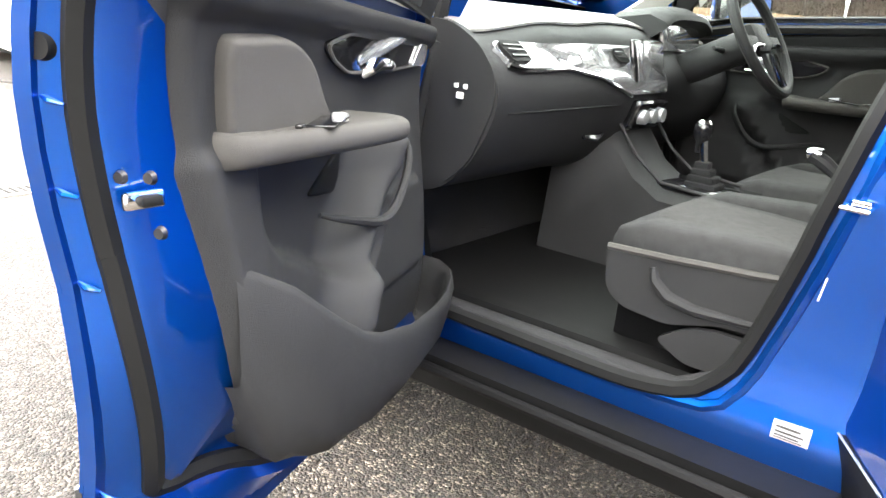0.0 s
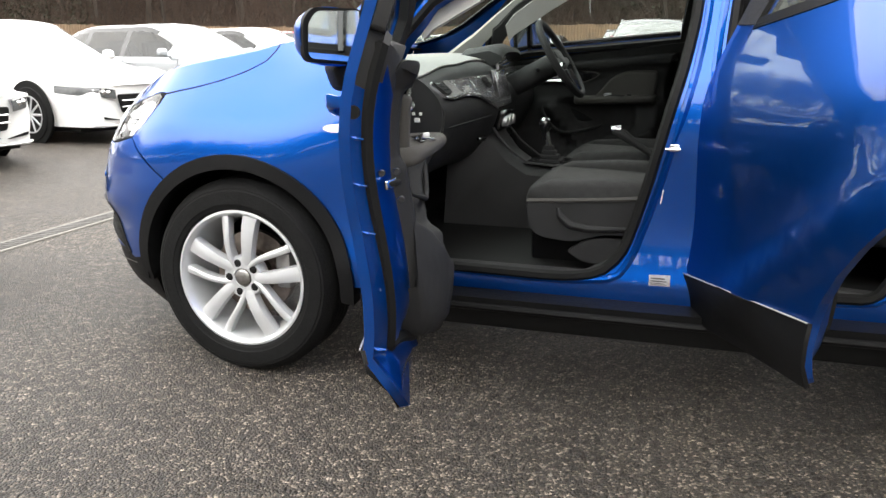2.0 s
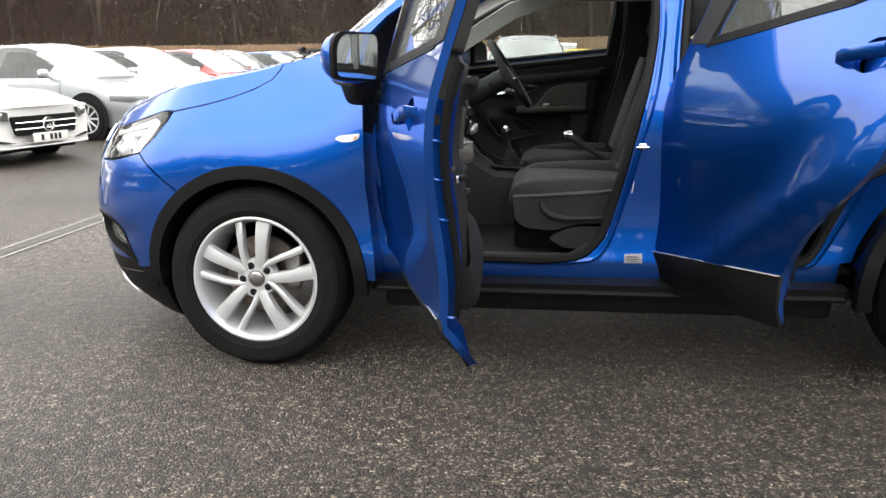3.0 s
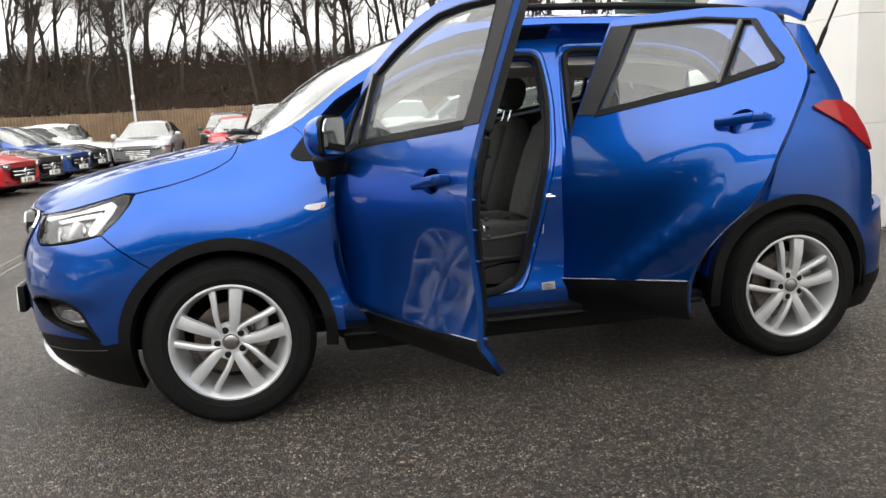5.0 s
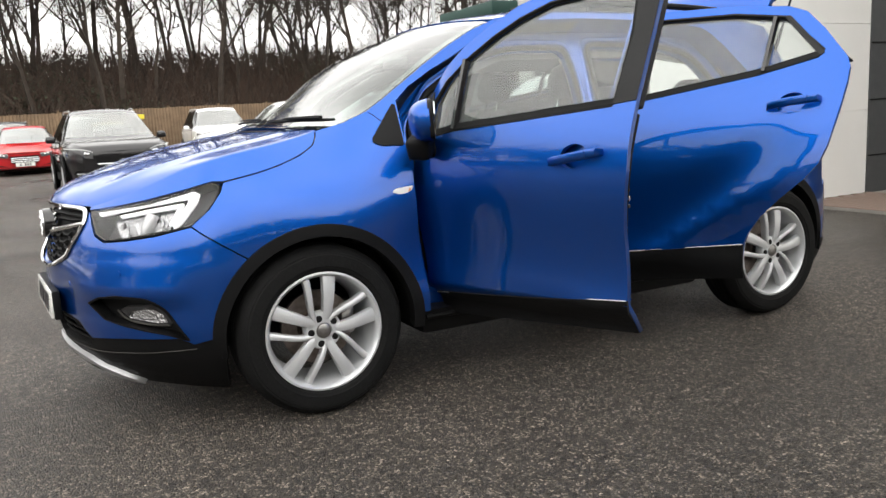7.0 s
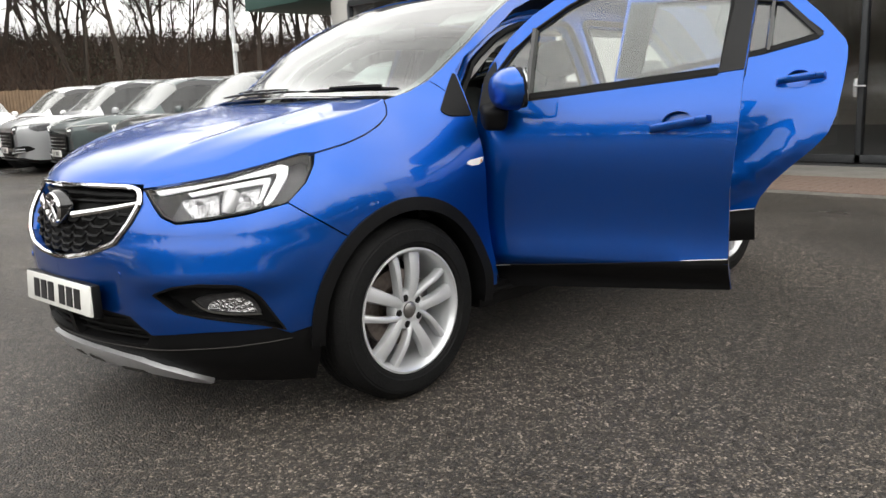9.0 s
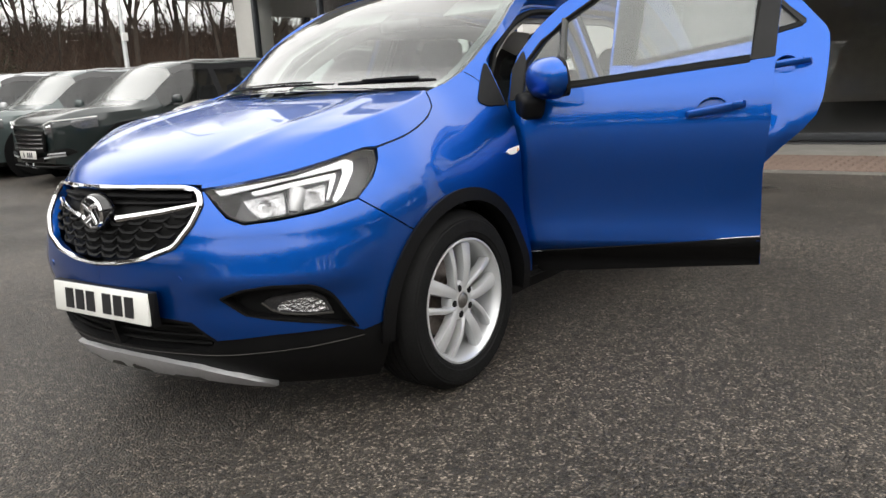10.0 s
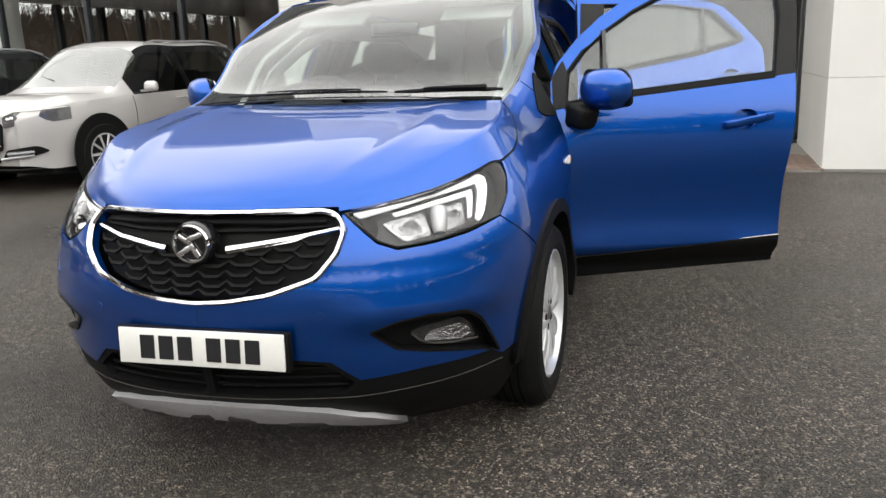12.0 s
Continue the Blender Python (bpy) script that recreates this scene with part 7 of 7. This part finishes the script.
for i, (lab_, y, c, st, me, L_, H_) in enumerate(row):
    parked_car(lab_, (-4.85 - .10 * (i % 2), y, 0), 169, c, L=L_, H=H_, style=st, metal=me, grille_w=.98, bars=2, lower=SATIN if i < 2 else None)
# the row by the showroom, noses out
for lab_, x, y, c, me, L_, W_, H_, em in (("silver compact SUV with black wheel arches, by the showroom", 4.05, 6.25, (.56, .545, .535), .3, 4.45, 1.85, 1.65, True),
                                          ("dark green SUV with a black grille, by the showroom", 3.15, 8.75, (.006, .012, .012), .1, 4.37, 1.90, 1.63, False),
                                          ("grey-green SUV beside another SUV", 3.05, 11.3, (.07, .09, .09), .3, 4.37, 1.90, 1.63, False),
                                          ("pale silver SUV in the row", 2.95, 13.8, (.45, .46, .47), .5, 4.5, 1.88, 1.68, False),
                                          ("white SUV at the row's end", 2.85, 16.3, white_, 0, 4.5, 1.88, 1.66, False)):
    parked_car(lab_, (x, y, 0), -4, c, L=L_, W=W_, H=H_, style="suv", metal=me, grille_w=.95, bars=4, emblem=em, wheel_r=.355, lamps=(.28, .6, .7))
# far row in front of the fence, and one on its own
parked_car("black crossover with a chrome-trimmed grille, on asphalt", (.55, 11.6, 0), 92, (.010, .009, .010), L=4.38, W=1.83, H=1.60, style="suv", grille_w=.9, bars=1, wheel_r=.345)
for lab_, x, y, c, st, me, H_ in (("silver hatchback near the timber fence", -3.9, 22.5, (.40, .41, .42), "hatch", .6, 1.45), ("white estate car near the timber fence", -7.2, 23.5, white_, "hatch", 0, 1.5),
                                  ("dark grey SUV near the timber fence", -1.5, 26.5, (.03, .032, .036), "suv", .3, 1.66), ("red hatchback near the timber fence", -1.0, 23.2, (.48, .012, .016), "hatch", 0, 1.46),
                                  ("yellow hatchback near the timber fence", 1.9, 27.5, (.62, .48, .015), "hatch", 0, 1.48), ("white van-like car near the timber fence", 1.2, 29.5, white_, "suv", 0, 1.75),
                                  ("red hatchback parked beside the fence", -10.2, 24.0, (.40, .012, .016), "hatch", 0, 1.46), ("white people carrier beside the timber fence", 4.6, 21.0, white_, "suv", 0, 1.72)):
    parked_car(lab_, (x, y, 0), 88, c, L=4.3, H=H_, style=st, metal=me)

# ---- lamp post ----
GALV = material("galvanised_steel", (.42, .43, .43), .45, .8, vary=.12)
lampp = thing("street_lamp", "tall galvanised steel lamp post by the fence", "lamp post", pose(-5.7, 34.2, 0))
bm = bmesh.new()
tube(bm, [(0, 0, 0), (0, 0, 1.4)], .085, 12)
part("base", bm, GALV, lampp)
bm = bmesh.new()
tube(bm, [(0, 0, 1.4), (0, 0, 1.45), (0, 0, 9)], [.085, .06, .045], 12)
part("column", bm, GALV, lampp)
part("lantern", block((.28, .7, .12), (0, -.3, 9.0), .03), GALV, lampp)
part("sign_plate", block((.16, .02, .20), (0, -.08, 2.6), .004), WHITE, lampp)
lamp2 = copy_thing(lampp, pose(9.5, 16.5, 0))

# ---- fence, bank and wood ----
WOOD = material("weathered_timber", (.135, .088, .050), .85, vary=.40, scale=1.3, bump=.5, fine=40)
EARTH = material("brown_leaf_litter", (.047, .031, .021), 1.0, vary=.4, scale=.8, bump=.8, fine=6)
BARK = material("grey_brown_bark", (.052, .040, .031), .95, vary=.3, scale=4, bump=.6, fine=30)
TWIG = material("bare_bramble_stems", (.075, .049, .035), .95, vary=.35)
LEAF = material("dark_evergreen_leaf", (.035, .045, .020), .6, vary=.4)
line = spline([(-75, -20), (-62, 4), (-46, 22), (-24, 33), (0, 36.8), (20, 37.2), (45, 36), (75, 30), (95, 8), (80, -28), (35, -44), (-20, -46), (-62, -34), (-78, -16)], 1200)
run = np.r_[0, np.cumsum(np.linalg.norm(np.diff(line, axis=0), axis=1))]


NORTH = float(np.interp(70, line[:600, 0], run[:600]))


def on_line(s):
    return np.array((np.interp(s, run, line[:, 0]), np.interp(s, run, line[:, 1])))


fence = thing("fence", "weathered brown close-boarded timber fence", "fence", pose(0, 36.8, 0))
bv, bf = [], []
s = 6.0
while s < NORTH:
    a, b = on_line(s), on_line(s + 2.44)
    ang = math.degrees(math.atan2(b[1] - a[1], b[0] - a[0]))
    hgt = 2.05 + .10 * math.sin(s * .13)
    t_ = pose(a[0], a[1] - 36.8, 0, 0, 0, ang)
    for i in range(17):
        x, yo, top_ = .075 + i * .143, rng.uniform(-.008, .008), hgt + rng.uniform(-.015, .015)
        b0 = len(bv)
        bv += [tuple(t_ @ Vector(q)) for q in ((x - .068, yo, 0), (x + .068, yo, 0), (x + .068, yo, top_), (x - .068, yo, top_), (x - .068, yo + .022, 0), (x + .068, yo + .022, 0), (x + .068, yo + .022, top_), (x - .068, yo + .022, top_))]
        bf += [[b0 + q for q in f] for f in ((0, 1, 2, 3), (5, 4, 7, 6), (3, 2, 6, 7), (4, 0, 3, 7), (1, 5, 6, 2))]
    bm = bmesh.new()
    for z in (.35, 1.05, 1.75):
        box(bm, (2.40, .045, .07), (1.2, .05, z))
    p = part("rail_frame", bm, WOOD, fence)
    p.matrix_basis = t_
    bm = block((.10, .10, hgt + .1), (0, .06, hgt / 2 + .04), .006)
    p = part("post", bm, WOOD, fence)
    p.matrix_basis = pose(a[0], a[1] - 36.8, 0, 0, 0, ang)
    s += 2.44
tagged(mesh("boarding", bv, bf, WOOD, fence, smooth=0), kind="stuff")
sign = tagged(part("fence_sign", block((.45, .02, .22), (4.0, 36.72, 1.75), .004), material("yellow_sign_face", (.75, .62, .05), .5)), "small yellow sign fixed to the fence", "sign")

# bank: a slope that rises behind the fence, carried on unseen round the place
out_ = []
for i, d_ in enumerate((0.8, 2.5, 5, 8, 11, 16, 40, 200)):
    out_.append(d_)
hts = (0.0, .9, 2.2, 3.4, 4.2, 4.7, 5.2, 6.0)
S_ = np.linspace(0, run[-1], 300)
vs, fs = [], []
for s in S_:
    p, q = on_line(max(s - .5, 0)), on_line(min(s + .5, run[-1]))
    d_ = (q - p) / np.linalg.norm(q - p)
    nn = np.array((-d_[1], d_[0]))
    for dd_, h in zip(out_, hts):
        c_ = on_line(s) + nn * dd_
        vs.append((c_[0], c_[1], h + .35 * noise.noise(Vector((c_[0] * .15, c_[1] * .15, 0))) * (h > 0) - (.05 if h == 0 else 0)))
w_ = len(out_)
for i in range(len(S_) - 1):
    for j in range(w_ - 1):
        fs.append([i * w_ + j, (i + 1) * w_ + j, (i + 1) * w_ + j + 1, i * w_ + j + 1])
bank = tagged(mesh("bank", vs, [f[::-1] for f in fs], EARTH, smooth=80), "brown scrub-covered bank behind the fence", "bank", kind="structure")


def bank_point(s, dist):
    p, q = on_line(max(s - .5, 0)), on_line(min(s + .5, run[-1]))
    d_ = (q - p) / np.linalg.norm(q - p)
    c_ = on_line(s) + np.array((-d_[1], d_[0])) * dist
    return c_[0], c_[1], float(np.interp(dist, out_, hts))


# scrub: bare stems and clumps of leaf
def prism(vs, fs, a, b, r0, r1):
    d_ = Vector(b) - Vector(a)
    u = d_.orthogonal().normalized()
    w = d_.cross(u).normalized()
    k0 = len(vs)
    for p, r in ((a, r0), (b, r1)):
        for q in range(3):
            c_, s_ = math.cos(q * 2.094), math.sin(q * 2.094)
            vs.append((p[0] + r * (u.x * c_ + w.x * s_), p[1] + r * (u.y * c_ + w.y * s_), p[2] + r * (u.z * c_ + w.z * s_)))
    fs += [[k0, k0 + 1, k0 + 4, k0 + 3], [k0 + 1, k0 + 2, k0 + 5, k0 + 4], [k0 + 2, k0, k0 + 3, k0 + 5]]


for nm, lab_, mat_, count in (("bare_scrub", "tangled bare brown bramble and saplings on the bank", TWIG, 40000), ("evergreen_scrub", "dark evergreen ivy and bramble leaves on the bank", LEAF, 30000)):
    vs, fs = [], []
    for _ in range(count):
        s = rng.uniform(20, NORTH + 10)
        dist = rng.uniform(.9, 15)
        x, y, z = bank_point(s, dist)
        if nm == "bare_scrub":
            h = rng.uniform(.5, 2.2)
            a = (x, y, z - .05)
            b = (x + rng.uniform(-.6, .6) * h, y + rng.uniform(-.6, .6) * h, z + h)
            r = rng.uniform(.012, .035)
            prism(vs, fs, a, b, r, r * .4)
            c_ = [a[i] + (b[i] - a[i]) * .6 for i in range(3)]
            prism(vs, fs, c_, (c_[0] + rng.uniform(-.5, .5), c_[1] + rng.uniform(-.5, .5), c_[2] + rng.uniform(.1, .6)), r * .6, r * .2)
        else:
            n_ = noise.noise(Vector((x * .12, y * .12, 3.3)))
            if n_ < .05:
                continue
            for _k in range(4):
                cx, cy, cz = x + rng.uniform(-.5, .5), y + rng.uniform(-.5, .5), z + rng.uniform(.05, 1.3)
                u, w, q = rng.uniform(-.16, .16), rng.uniform(-.16, .16), rng.uniform(.05, .14)
                k0 = len(vs)
                vs += [(cx, cy, cz), (cx + u, cy + w, cz + q * .4), (cx + u * .3 - w * .6, cy + w * .3 + u * .6, cz + q)]
                fs.append([k0, k0 + 1, k0 + 2])
    tagged(mesh(nm, vs, fs, mat_, smooth=0), lab_, "scrub", kind="stuff")


def bare_tree(seed, h):
    """A winter tree: tapered trunk, limbs and branches in one mesh, fine twigs in another."""
    r_ = random.Random(seed)
    wood, twig = ([], []), ([], [])

    def grow(p, d, length, rad, depth):
        n_ = 4 if depth < 2 else 3
        q = Vector(p)
        for i in range(n_):
            d = (d + Vector((r_.gauss(0, .15), r_.gauss(0, .15), r_.gauss(.05, .08)))).normalized()
            e = q + d * length / n_
            r1 = rad * (1 - .14)
            prism(*(wood if depth < 3 else twig), q, e, rad, r1)
            q, rad = e, r1
            if depth < 5 and (depth > 0 or i >= 1):
                for _ in range(2 if depth > 0 else 2):
                    if r_.random() < (.80 if depth < 4 else 1.0):
                        side = Vector((r_.gauss(0, 1), r_.gauss(0, 1), r_.gauss(.25, .4))).normalized()
                        nd = (d * .75 + side * .75).normalized()
                        grow(q, nd, length * r_.uniform(.42, .62), rad * r_.uniform(.45, .65), depth + 1)
        if depth < 4:
            grow(q, d, length * .55, rad * .8, depth + 1)

    grow((0, 0, -.3), Vector((r_.gauss(0, .05), r_.gauss(0, .05), 1)).normalized(), h * .55, h * .0135, 0)
    ob = thing("tree", "tall bare winter tree on the bank", "tree", group="trees on the bank")
    mesh("trunk", *wood, BARK, ob, smooth=60)
    mesh("crown", *twig, BARK, ob, smooth=60)
    return ob


kinds = [bare_tree(11 + i, h) for i, h in enumerate((12, 14, 10.5, 13, 11.5))]
placed = 0
s = 30.0
while s < NORTH - 4:
    for dist in (rng.uniform(2.5, 6), rng.uniform(7, 12), rng.uniform(13, 19), rng.uniform(20, 28)):
        x, y, z = bank_point(s + rng.uniform(-1.5, 1.5), dist)
        m_ = pose(x, y, z - .1, rng.uniform(-4, 4), rng.uniform(-4, 4), rng.uniform(0, 360)) @ Matrix.Scale(rng.uniform(.7, 1.15), 4)
        if placed < 5:
            kinds[placed].matrix_basis = m_
        else:
            t_ = copy_thing(kinds[rng.randrange(5)], m_)
            t_.matrix_basis = m_
        placed += 1
    s += 2.35
# saplings between the trees
vs, fs = [], []
for _ in range(3200):
    x, y, z = bank_point(rng.uniform(24, NORTH), rng.uniform(1.5, 26))
    h = rng.uniform(1.8, 5.5)
    a = Vector((x, y, z - .1))
    for k in range(4):
        b = a + Vector((rng.gauss(0, .16), rng.gauss(0, .16), .25)) * h
        prism(vs, fs, a, b, .030 * (1 - k * .22), .030 * (1 - (k + 1) * .22))
        for _k in range(3):
            c = a.lerp(b, rng.random())
            d_ = Vector((rng.gauss(0, .5), rng.gauss(0, .5), rng.uniform(.2, .9))) * h * .16
            prism(vs, fs, c, c + d_, .012, .004)
        a = b
tagged(mesh("saplings", vs, fs, BARK, smooth=0), "thin bare saplings and whips on the bank", "saplings", kind="stuff")
# unseen wood added round the rest, to darken what the paint mirrors
vs, fs = [], []
s = NORTH
while s < run[-1] + 34:
    for _ in range(13):
        x, y, z = bank_point((s + rng.uniform(-1, 1)) % run[-1], rng.uniform(2, 26))
        h = rng.uniform(9, 17)
        prism(vs, fs, (x, y, z - .2), (x + rng.uniform(-.5, .5), y + rng.uniform(-.5, .5), z + h), h * .012, .03)
        for _k in range(34):
            q = rng.uniform(.25, .95) * h
            w = (h - q) * .5 + .5
            prism(vs, fs, (x, y, z + q), (x + rng.uniform(-w, w), y + rng.uniform(-w, w), z + q + rng.uniform(.3, 2.0)), .09, .03)
    s += 2.2
tagged(mesh("far_wood", vs, fs, BARK, smooth=0), "unseen bare wood added round the car park for reflections", "trees", kind="stuff")
